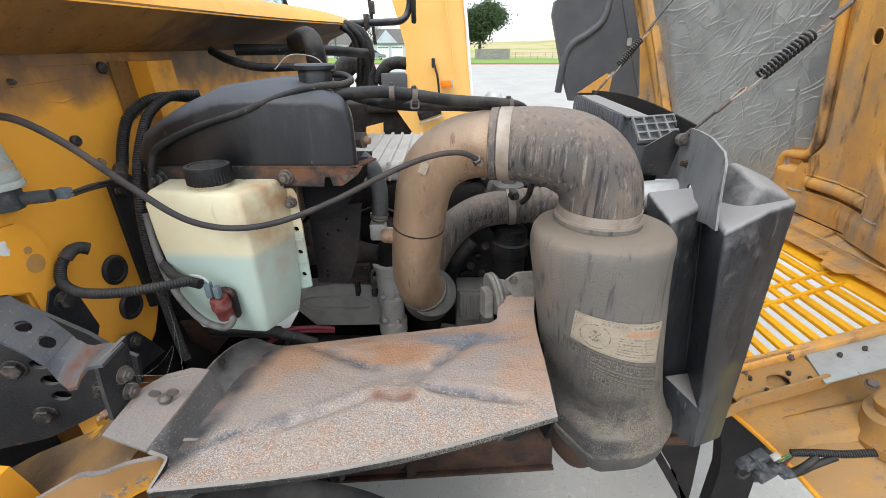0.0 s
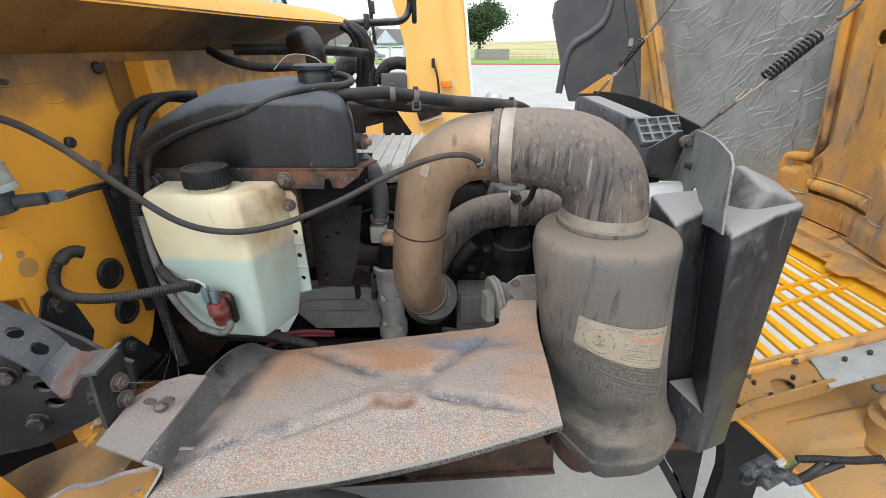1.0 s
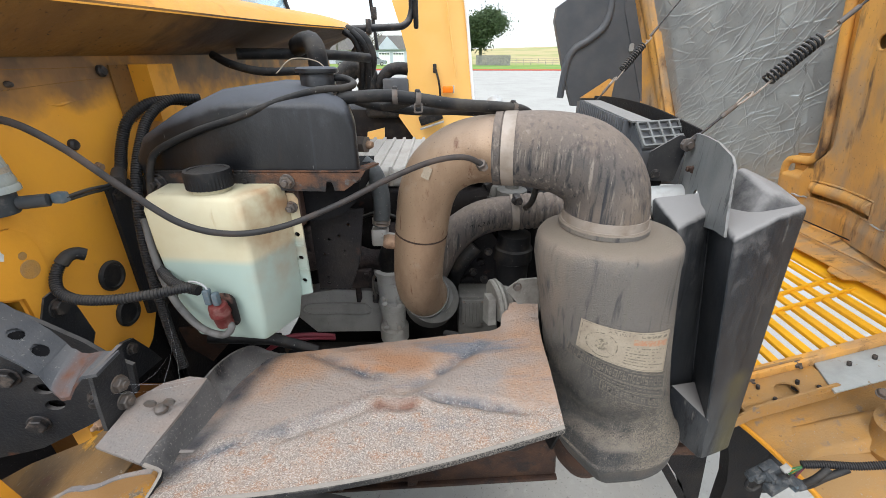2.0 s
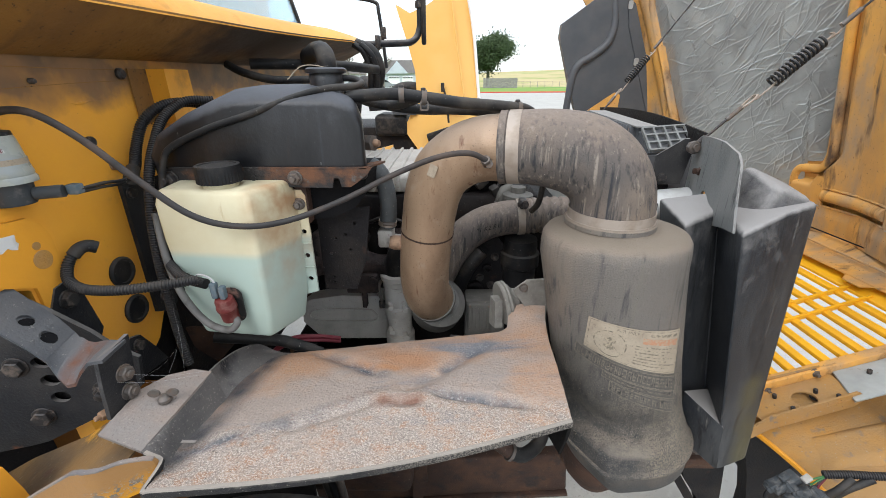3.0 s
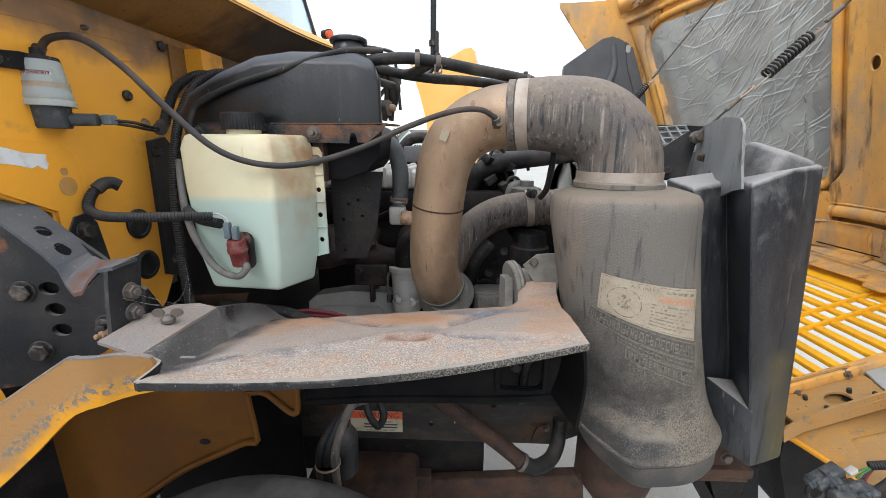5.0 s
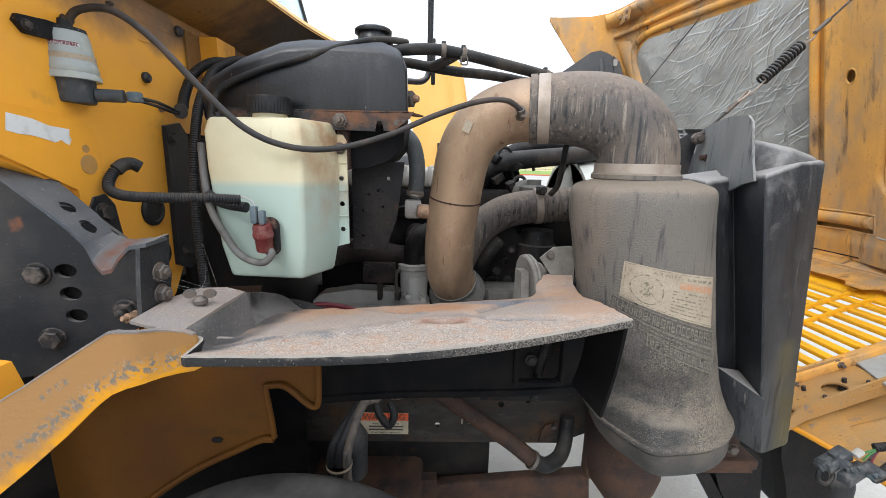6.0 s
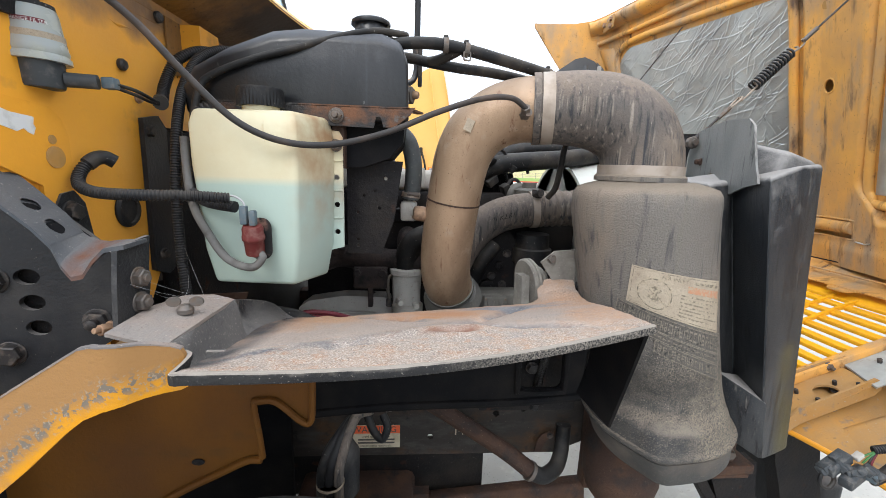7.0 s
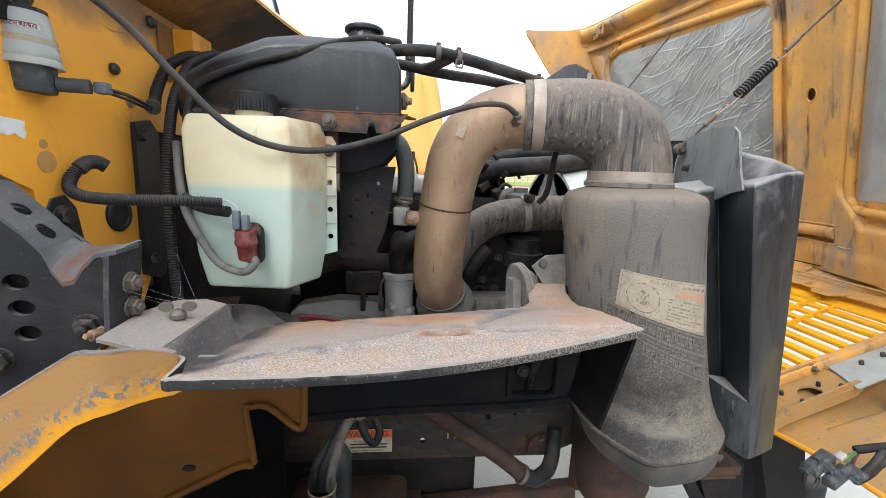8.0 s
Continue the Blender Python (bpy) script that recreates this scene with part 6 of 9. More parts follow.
tagged(part("fuel_filter", ff, "rubber", None, at=(0.235, 1.27, 0.98)), "black cylindrical fuel filter bowl on the engine", "filter")
tagged(part("fuel_valve", lathe([(0.045, 1.26), (0.05, 1.30), (0.05, 1.345), (0.03, 1.352), (0.024, 1.352), (0.024, 1.37), (0, 1.37)], (0.22, 1.30, 0), (0, 0, 1), 6 * 4), "dull_metal", None, at=(0.22, 1.30, 1.26)), "grey aluminium fuel valve with hex plug on top", "valve")

fan = thing("fan_shroud", (0.60, 1.65, 0.75), "round pale fan shroud behind the intake elbow", "fan shroud")
part("ring", lathe([(0.40, -0.06), (0.415, -0.06), (0.42, 0.08), (0.46, 0.10), (0.455, 0.105), (0.41, 0.085), (0.40, -0.06)], (0.50, 1.66, 1.035), (1, 0, 0), 64), "shroud", fan)

# charge air hose with its clamp and the pipe to the radiator side
ch = thing("charge_air_hose", (0.2, 1.25, 1.2), "dusty grey-black rubber charge air hose with moulded marks", "hose")
ch_pts = [(-0.05, 1.22, 1.07), (-0.01, 1.23, 1.15), (0.04, 1.24, 1.215), (0.10, 1.25, 1.255), (0.16, 1.25, 1.275), (0.235, 1.25, 1.285), (0.30, 1.25, 1.29)]
part("hose", tube(ch_pts, 0.056, 28), "elbow", ch, sharp=60)
part("bellows", sweep(bmesh.new(), resample(smooth_path([(0.24, 1.25, 1.285), (0.32, 1.25, 1.29), (0.45, 1.24, 1.295)], 20), 0.008), lambda s: 0.0575 + 0.003 * math.sin(s * 60), 28), "elbow", ch)
part("metal_tube", tube([(0.42, 1.24, 1.295), (0.55, 1.22, 1.32), (0.72, 1.19, 1.345)], 0.05, 24), "alu_bright", ch, "pale metal tube")
part("clamp", ring_band((0.222, 1.25, 1.284), (1, 0, 0.1), 0.0575, 0.022, 0.003, 40), "clamp", ch)
part("clamp_bolt", join(lathe([(0.012, -0.02), (0.012, 0.012), (0, 0.012)], (0.222, 1.195, 1.34), (0.3, -1, 0.2), 12), box((0.212, 1.195, 1.325), (0.235, 1.24, 1.352), 0.004)), "bolt_dark", ch)


def mark_place(dx, dy):
    s = dx
    return Vector((0.115 + dx * 0.94 + 0.15 * dy, 1.1925 + 0.25 * (dx) ** 2 + 0.0 * dy, 1.262 + dx * 0.26 + dy))


mk = text_bm("01 K2 R1", 0.021, ((0, 0, 0), (1, 0, 0), (0, 1, 0), (0, 0, 1)), 0.0)
for v in mk.verts:
    v.co = mark_place(v.co.x, v.co.y)
bmesh.ops.solidify(mk, geom=mk.faces[:], thickness=0.0)
part("moulded_marks", mk, "rubber", ch)

# coolant hose to the pipe's side port
cb = thing("bypass_hose", (-0.17, 1.02, 1.30), "grey rubber hose clamped to a brass fitting", "hose")
part("hose", tube([(-0.215, 1.03, 1.50), (-0.185, 1.03, 1.47), (-0.172, 1.03, 1.42), (-0.172, 1.035, 1.37), (-0.178, 1.04, 1.325)], 0.0225, 18), "grey_hose", cb)
part("elbow_fitting", join(box((-0.205, 1.02, 1.265), (-0.160, 1.062, 1.318), 0.008), lathe([(0.017, 0), (0.017, 0.05), (0, 0.05)], (-0.175, 1.035, 1.288), (1, -0.2, -0.05), 16)), "alu", cb)
part("clamp", ring_band((-0.177, 1.039, 1.335), (0.12, 0, 1), 0.023, 0.012, 0.002, 24), "clamp", cb)
part("clamp_screw", lathe([(0.006, -0.016), (0.006, 0.016), (0, 0.016)], (-0.17, 1.017, 1.338), (1, 0, -0.1), 8), "bolt", cb)

# ---- horn, control box and odds on the inner side ----
hn = thing("horn", (0.115, 1.05, 1.06), "dusty grey disc horn on a bracket", "horn")
part("disc", lathe([(0.0, 0.0), (0.058, 0.0), (0.062, 0.004), (0.062, 0.010), (0.058, 0.012), (0.062, 0.014), (0.062, 0.020), (0.054, 0.024), (0.050, 0.030), (0.038, 0.034), (0.034, 0.048), (0.022, 0.050), (0.018, 0.062), (0, 0.063)], (0.136, 0.985, 1.112), (1, 0.25, 0.12), 36), "horn", hn)
part("sound_throat", prism([(-0.02, 0.03), (0.02, 0.03), (0.028, -0.05), (-0.02, -0.06)], ((0.136, 0.975, 1.105), (0.25, -0.9, 0), (0, 0, 1), (-1, -0.2, 0)), 0, 0.022, 0.006), "horn", hn)
part("wire", tube([(0.196, 1.000, 1.138), (0.212, 0.990, 1.138), (0.220, 0.982, 1.115), (0.232, 0.978, 1.09), (0.242, 0.978, 1.05)], 0.0035, 6), "label", hn)
part("bracket", box((0.200, 0.99, 1.00), (0.208, 1.04, 1.13), 0.002), "iron", hn)
bx = thing("control_box", (0.07, 1.08, 0.97), "dusty dark control box with ribbed lid", "control box")
part("case", box((0.045, 1.150, 0.86), (0.180, 1.24, 1.022), 0.008), "dull_metal", bx)
part("lid", box((0.056, 1.136, 0.905), (0.128, 1.150, 1.016), 0.003), "dull_metal", bx)
for k in range(5):
    part("lid_rib", box((0.066 + k * 0.0118, 1.132, 0.928), (0.069 + k * 0.0118, 1.138, 1.005), 0.001), "dull_metal", bx)
for x, z in ((0.061, 0.921), (0.123, 0.921), (0.061, 1.010), (0.123, 1.010)):
    part("screw", lathe([(0.004, 0), (0.004, 0.003), (0, 0.003)], (x, 1.136, z), (0, -1, 0), 8), "bolt", bx)
tagged(part("cable_bundle", tube([(0.0, 1.05, 0.945), (0.03, 1.03, 0.955), (0.055, 1.02, 0.945), (0.09, 1.03, 0.94)], 0.012, 10), "rubber", None, at=(0.03, 1.03, 0.93)), "short black cable bundle behind the shelf", "cable")
for k in range(2):
    tagged(part("red_cable", tube([(-0.50, 0.90, 1.0), (-0.44, 0.90, 1.035 + 0.012 * k), (-0.38, 0.92, 1.03 + 0.012 * k), (-0.32, 0.95, 1.005 + 0.01 * k)], 0.006, 8), "wire_red", None, at=(-0.4, 0.92, 1.0)), "dusty red battery cable", "cable")
tagged(part("black_cable", tube([(-0.62, 0.86, 1.08), (-0.52, 0.88, 1.06), (-0.45, 0.89, 1.045), (-0.36, 0.90, 1.0)], 0.016, 12), "rubber", None, at=(-0.5, 0.88, 1.04)), "thick black cable under the tank", "cable")

# ---- black plastic side duct beside the radiator ----
dt = thing("side_duct", (0.70, 0.88, 0.69), "tall dusty black plastic duct with a deep groove", "duct")


def duct_body():
    top = [(0.528, 0.862, 1.392), (0.657, 0.953, 1.397), (0.580, 0.755, 1.410), (0.700, 0.806, 1.440), (0.802, 0.857, 1.446), (0.84, 1.03, 1.445), (0.56, 1.06, 1.400)]
    low = [(0.665, 0.900, 0.70), (0.785, 0.950, 0.70), (0.732, 0.792, 0.694), (0.780, 0.807, 0.697), (0.832, 0.823, 0.702), (0.89, 0.97, 0.702), (0.70, 1.05, 0.70)]
    bm = bmesh.new()
    rings = []
    for k in (0, 0.33, 0.66, 1.0):
        rings.append([bm.verts.new(Vector(a).lerp(Vector(b), k)) for a, b in zip(top, low)])
    n = len(top)
    for a, b in zip(rings, rings[1:]):
        for k in range(n):
            bm.faces.new((a[k], a[(k + 1) % n], b[(k + 1) % n], b[k]))
    for ring in (rings[0], rings[-1]):
        bm.faces.new((ring[6], ring[0], ring[1]))
        bm.faces.new((ring[1], ring[2], ring[3]))
        bm.faces.new((ring[1], ring[3], ring[4], ring[5], ring[6]))
    bmesh.ops.recalc_face_normals(bm, faces=bm.faces)
    bevel(bm, 0.011, 3, 24)
    return bm


part("body", duct_body(), "black_plastic", dt)


def crown():
    top = [(0.726, 0.880, 1.476), (0.797, 0.866, 1.450), (0.838, 1.0, 1.454), (0.722, 1.0, 1.504)]
    low = [(0.672, 0.850, 1.395), (0.804, 0.857, 1.40), (0.848, 1.0, 1.40), (0.68, 1.04, 1.38)]
    bm = bmesh.new()
    a = [bm.verts.new(p) for p in top]
    b = [bm.verts.new(p) for p in low]
    bm.faces.new(a)
    bm.faces.new(b[::-1])
    for k in range(4):
        bm.faces.new((a[k], a[(k + 1) % 4], b[(k + 1) % 4], b[k]))
    bmesh.ops.recalc_face_normals(bm, faces=bm.faces)
    bevel(bm, 0.016, 5, 15)
    return bm


part("crown", crown(), "black_plastic", dt)


def pocket():
    bm = bmesh.new()
    top = [(0.703, 0.778, 0.867), (0.757, 0.935, 0.862), (0.640, 0.875, 0.905)]
    low = [(0.733, 0.794, 0.696), (0.785, 0.95, 0.70), (0.655, 0.885, 0.735)]
    a = [bm.verts.new(p) for p in top]
    b = [bm.verts.new(p) for p in low]
    bm.faces.new(a)
    bm.faces.new(b[::-1])
    for k in range(3):
        bm.faces.new((a[k], a[(k + 1) % 3], b[(k + 1) % 3], b[k]))
    bmesh.ops.recalc_face_normals(bm, faces=bm.faces)
    bevel(bm, 0.006, 2, 20)
    return bm


part("pocket", pocket(), "black_plastic", dt)
part("screw_hole", lathe([(0.007, 0), (0.007, 0.002), (0, 0.002)], (0.686, 0.802, 1.333), (0.35, -1, 0), 12), "rubber", dt)

# ---- radiator, its side support and the spring hook ----
rs = thing("radiator_support", (0.72, 1.05, 1.30), "dusty grey steel radiator side plate with worn curved edge", "bracket")
rs_out = [(0.80, 1.395), (0.825, 1.44), (0.845, 1.490), (0.860, 1.528), (0.89, 1.546), (1.0, 1.556), (1.10, 1.553), (1.20, 1.545), (1.26, 1.52), (1.26, 1.25), (1.0, 1.25), (0.95, 1.36), (0.86, 1.385)]
part("side_plate", plate(rs_out, [circle(1.06, 1.395, 0.024, 18)], ((0.337, 0, 0), (0.32, 1, 0), (0, 0, 1), (1, 0, 0)), 0, 0.006), "grey_steel", rs)
part("corner_plate", plate([(0.635, 1.40), (0.655, 1.388), (0.712, 1.392), (0.728, 1.50), (0.715, 1.53), (0.70, 1.53), (0.632, 1.478)], [], ((0, 1.40, 0), (1, -0.22, 0), (0, 0, 1), (0, 1, 0)), 0.0, 0.006), "steel_plate", rs)
part("bolt", hexbolt((0.657, 1.253, 1.411), (-0.2, -1, 0), 0.012, 0.010), "bolt_dark", rs)
part("hook_stud", join(lathe([(0.010, 0), (0.010, 0.035), (0, 0.035)], (0.70, 1.215, 1.512), (0.1, -1, 0), 12), lathe([(0.017, 0.008), (0.019, 0.015), (0.019, 0.024), (0.013, 0.027), (0, 0.027)], (0.70, 1.215, 1.512), (0.1, -1, 0), 8)), "bolt", rs)
part("latch", join(box((0.69, 1.15, 1.444), (0.735, 1.16, 1.460), 0.004), lathe([(0.012, 0), (0.012, 0.012), (0, 0.012)], (0.708, 1.15, 1.452), (0, -1, 0), 10)), "rusty", rs)
for z in (1.445, 1.430):
    part("latch_pin", lathe([(0.006, 0), (0.006, 0.045), (0, 0.046)], (0.70, 1.075, z), (0.95, -0.3, 0.05), 10), "bolt", rs)
part("latch_wire", tube([(0.70, 1.07, 1.475), (0.73, 1.03, 1.462), (0.76, 1.0, 1.435), (0.755, 0.995, 1.42), (0.73, 1.01, 1.418)], 0.0022, 6), "bolt", rs)

rd = thing("radiator", (0.66, 1.65, 0.6), "grey finned radiator core with black top tank", "radiator")
part("core_side", box((0.62, 1.14, 0.60), (0.70, 1.285, 1.255), 0.006), "iron", rd)
part("core", box((0.62, 1.28, 0.60), (0.70, 2.05, 1.385), 0.006), "iron", rd)
part("top_tank", prism([(1.405, 1.45), (1.405, 1.545), (1.90, 1.56), (2.03, 1.55), (2.03, 1.45)], YZ, 0.625, 0.685, 0.006), "liner", rd)
part("tank_lower", box((0.68, 1.42, 1.40), (0.77, 2.03, 1.50), 0.006), "liner", rd)
part("tank_lid", prism([(1.395, 1.545), (1.395, 1.550), (1.91, 1.566), (1.91, 1.560)], YZ, 0.615, 0.690, 0.002), "grey_steel", rd)
for k in range(22):
    part("tank_fin", box((0.606, 1.43 + k * 0.0235, 1.452), (0.63, 1.440 + k * 0.0235, 1.548 + 0.0007 * k), 0.002), "liner", rd)
F_GRID = ((0.625, 1.30, 1.482), (0.99, 0.10, 0.06), (-0.02, 0.81, 0.58), (0.05, -0.58, 0.81))
part("end_grid", plate(slot_loop(0, 0.150, 0, 0.105, 0.004), [slot_loop(0.006 + i * 0.036, 0.036 + i * 0.036, 0.006 + j * 0.033, 0.033 + j * 0.033, 0.002, 1) for i in range(4) for j in range(3)], F_GRID, 0.0, 0.009), "grid", rd, "pale plastic grid")
part("grid_backing", plate(slot_loop(0.002, 0.148, 0.002, 0.103, 0.004), [], F_GRID, -0.012, -0.006), "liner", rd)
part("end_case", prism([(1.31, 1.36), (1.31, 1.468), (1.405, 1.535), (1.42, 1.36)], YZ, 0.628, 0.772, 0.004), "liner", rd)
part("top_seal", sheet(lambda u, v: Vector((0.76 + 0.02 * math.sin(3 * u), 1.25 + 0.95 * u, 1.50 + 0.075 * v * (0.6 + 0.4 * math.sin(2.6 * u)))), 24, 4, (0.008, 0, 0)), "iron", rd, "dark rubber seal strip")
uh = thing("upper_radiator_hose", (0.45, 1.7, 1.55), "thick black upper radiator hose", "hose")
part("hose", tube([(0.58, 1.62, 1.49), (0.50, 1.63, 1.50), (0.38, 1.64, 1.505), (0.25, 1.66, 1.49), (0.15, 1.68, 1.44)], 0.032, 20), "rubber", uh)
part("clamp", ring_band((0.53, 1.627, 1.497), (0.85, 0, -0.15), 0.033, 0.014, 0.002, 28), "bolt_dark", uh)

# ---- springs and cables that hold the hood ----


def hood_cable(p0, p1, name_label):
    p0, p1 = Vector(p0), Vector(p1)
    d = (p1 - p0).normalized()
    side = d.cross(Vector((0, 1, 0))).normalized()
    up = side.cross(d)
    L = (p1 - p0).length

    def at(s, a=0, b=0):
        return p0 + d * s + side * a + up * b

    th = thing("hood_spring_cable", p0, name_label, "spring cable")
    part("lower_cable", tube([at(0), at(0.04), at(0.105)], lambda s: 0.008 if s < 0.45 else 0.0038, 10, 8), "bolt_dark", th)
    part("ferrule", tube([at(0.105), at(0.13), at(0.152)], 0.0065, 10), "bolt", th)
    loop = [at(0.150, 0, 0.004), at(0.165, 0, 0.009), at(0.185, 0, 0.009), at(0.196, 0, 0.0), at(0.185, 0, -0.009), at(0.165, 0, -0.009), at(0.150, 0, -0.004)]
    part("lower_eye", tube(loop, 0.003, 8), "clamp", th)
    rod = [at(0.186, 0.007, 0), at(0.186, -0.007, 0), at(0.21, -0.009, 0), at(0.30, -0.006, 0), at(0.395, -0.006, 0), at(0.40, 0.002, 0.004)]
    part("draw_bar", tube(rod, 0.0028, 8), "clamp", th)
    rod = [at(0.425, 0.007, 0), at(0.425, -0.007, 0), at(0.40, -0.009, 0), at(0.32, 0.007, 0), at(0.255, 0.007, 0), at(0.25, -0.002, 0.004)]
    part("draw_bar", tube(rod, 0.0028, 8), "clamp", th)
    coil = []
    turns = 13
    for k in range(turns * 14 + 1):
        a = 2 * math.pi * k / 14
        s = 0.238 + 0.138 * k / (turns * 14)
        coil.append(at(s, 0.0145 * math.cos(a), 0.0145 * math.sin(a)))
    part("spring", sweep(bmesh.new(), coil, 0.0036, 7), "steel_plate", th, "dark coil spring")
    part("upper_ferrule", tube([at(0.425), at(0.45), at(0.475)], 0.0065, 10), "bolt", th)
    part("upper_cable", tube([at(0.470), at(0.6), at(L)], 0.0032, 8), "bolt_dark", th)
    return th


hood_cable((0.703, 1.20, 1.513), (1.33, 1.165, 2.17), "steel cable with a coil spring holding the open hood")
hood_cable((0.70, 2.08, 1.50), (1.26, 2.22, 2.20), "steel cable with a coil spring on the far side")

# ---- tilted hood: shell, blankets, ribs, far fender liner ----
YC = 1.63
hood = thing("hood", (1.5, 1.63, 0.75), "tilted-open yellow bus hood seen from inside", "hood")
PLAN = [(-0.80, 1.25), (-0.70, 1.25), (-0.52, 1.235), (-0.42, 1.19), (-0.36, 1.11), (-0.30, 0.98), (-0.20, 0.72), (-0.09, 0.38), (0.0, 0.0)]


def hood_x(z):
    return 1.715 - 0.215 * (z - 1.1) - 0.03 * max(0, z - 2.1)


def hood_at(w, z, inward=0.0):
    """w from 0 (far fender's edge) to 1 (middle) to 2 (near fender)."""
    f = (w if w <= 1 else 2 - w) * (len(PLAN) - 1)
    i = min(int(f), len(PLAN) - 2)
    k = f - i
    dx = PLAN[i][0] + (PLAN[i + 1][0] - PLAN[i][0]) * k
    dy = PLAN[i][1] + (PLAN[i + 1][1] - PLAN[i][1]) * k
    y = YC + dy if w <= 1 else YC - dy
    n = Vector((PLAN[i + 1][1] - PLAN[i][1], -(PLAN[i + 1][0] - PLAN[i][0]))).normalized()
    sy = n.y if w <= 1 else -n.y
    return Vector((hood_x(z) + dx - n.x * inward, y - sy * inward, z))


def w_of(y):
    d = abs(y - YC)
    for i in range(len(PLAN) - 1):
        if PLAN[i][1] >= d >= PLAN[i + 1][1]:
            s = (PLAN[i][1] - d) / max(1e-6, PLAN[i][1] - PLAN[i + 1][1])
            w = (i + s) / (len(PLAN) - 1)
            return w if y >= YC else 2 - w
    return 0 if y >= YC else 2


def hood_top_z(w):
    c = 1 - abs(1 - w)
    return 2.40 + 0.10 * c ** 2


def shell(u, v):
    w = 1.62 * u
    z0 = 1.04 if w > 0.35 else 1.04 + 0.5 * (0.35 - w) / 0.35
    if w < 0.3:
        z0 = max(z0, min(2.37, 2.37 - 2.0 * (hood_at(w, 2.0).x - hood_x(2.0) + 0.80)))
    return hood_at(w, z0 + (hood_top_z(w) - z0) * v)


def shell_bm():
    bm = sheet(shell, 90, 24)
    back = sheet(lambda u, v: hood_at(1.62 * u, shell(u, v).z, 0.012), 90, 24)
    return join(bm, back)


part("shell", shell_bm(), "paint_hood", hood)


def bl_fn(y0, y1, z0f, z1f, lift, slant=0.0):
    """A quilted blanket on the hood between two outlines, puffed in the middle and thin at its rim."""
    def fn(u, v):
        z = z0f(u) + (z1f(u) - z0f(u)) * v
        ya = y0 - slant * max(0.0, 2.05 - z)
        y = ya + (y1 - ya) * u
        rim = min(1.0, 12 * min(u, 1 - u), 9 * min(v, 1 - v))
        p = hood_at(w_of(y), z, -(0.004 + lift * rim))
        return p + Vector((-0.006, 0, 0)) * rim * noise.noise(Vector((y, z, 3)) * 9)
    return fn


far_top = lambda u: 2.20 - 0.09 * max(0, (0.12 - u) / 0.12) ** 2


def far_low(u):
    y = 2.70 - 0.93 * u
    k = max(0.0, min(1.0, (1.90 - y) / 0.03))
    return 1.14 + 0.21 * k * k * (3 - 2 * k) + 0.05 * max(0.0, (1.80 - y) / 0.03) ** 2 + 0.01 * math.sin(14 * u)


def foil(fn, nu, nv, seed, count, y0, y1):
    """A blanket's skin with pressed creases: sharp folds of many lengths, most of them slanting up the hood."""
    pts = np.array([fn(i / nu, j / nv) for i in range(nu + 1) for j in range(nv + 1)])
    r = np.random.RandomState(seed)
    lift = np.zeros(len(pts))
    for k in range(count):
        cy, cz = r.uniform(y1, y0), r.uniform(1.14, 2.22)
        kind = r.rand()
        ang = radians(r.normal(42, 13) if kind < 0.60 else r.normal(8, 10) if kind < 0.82 else r.normal(100, 25))
        ln, h, w = r.uniform(0.015, 0.15) * (1.0 if kind < 0.7 else 0.6), r.uniform(0.0006, 0.0022), r.uniform(0.0024, 0.0036)
        dy, dz = -math.cos(ang), math.sin(ang)
        ry, rz = pts[:, 1] - cy, pts[:, 2] - cz
        along = ry * dy + rz * dz
        across = ry * dz - rz * dy + 0.10 * ln * np.sin(along / ln * 2.2 + k)
        fade = np.clip((ln - np.abs(along)) / (0.45 * ln), 0, 1)
        lift += fade * h * (np.exp(-(across / w) ** 2) - 0.7 * np.tanh(across / w) * np.exp(-np.abs(across) / 0.007))
    pts[:, 0] -= lift
    bm = bmesh.new()
    vs = [bm.verts.new(p) for p in pts.tolist()]
    for i in range(nu):
        for j in range(nv):
            a = i * (nv + 1) + j
            bm.faces.new((vs[a], vs[a + nv + 1], vs[a + nv + 2], vs[a + 1]))
    return bm


part("blanket", foil(bl_fn(2.69, 1.77, far_low, far_top, 0.010, 0.27), 350, 380, 3, 520, 2.69, 1.77), "foil", hood, "crinkled grey foil insulation blanket", sharp=80)
part("blanket", foil(bl_fn(1.345, 0.60, lambda u: 1.36, lambda u: 2.20, 0.016, -0.055), 120, 150, 8, 120, 1.40, 0.60), "foil", hood, "crinkled grey foil insulation blanket", sharp=80)
# rolled rims round the far blanket, and the middle panel
rim_pts = [hood_at(w_of(y), z, -0.008) for y, z in ((1.895, 1.14), (1.893, 1.26), (1.875, 1.312), (1.83, 1.322), (1.785, 1.332), (1.758, 1.38), (1.752, 1.47), (1.752, 1.8), (1.752, 2.14), (1.775, 2.215), (1.84, 2.235), (2.2, 2.245), (2.55, 2.235), (2.66, 2.20), (2.70, 2.12), (2.685, 1.95), (2.62, 1.68), (2.545, 1.40))]
part("rolled_rim", tube(rim_pts, 0.019, 10), "paint_hood", hood)
rim2 = [hood_at(w_of(y), z, -0.008) for y, z in ((1.30, 2.235), (1.352, 2.18), (1.372, 1.94), (1.408, 1.45), (1.395, 1.35), (1.34, 1.32), (1.05, 1.31))]
part("rolled_rim", tube(rim2, 0.017, 10), "paint_hood", hood)

SLOT = (1.448, 1.745, 1.172, 1.252)


def step(a, b, x):
    k = max(0.0, min(1.0, (x - a) / (b - a)))
    return k * k * (3 - 2 * k)


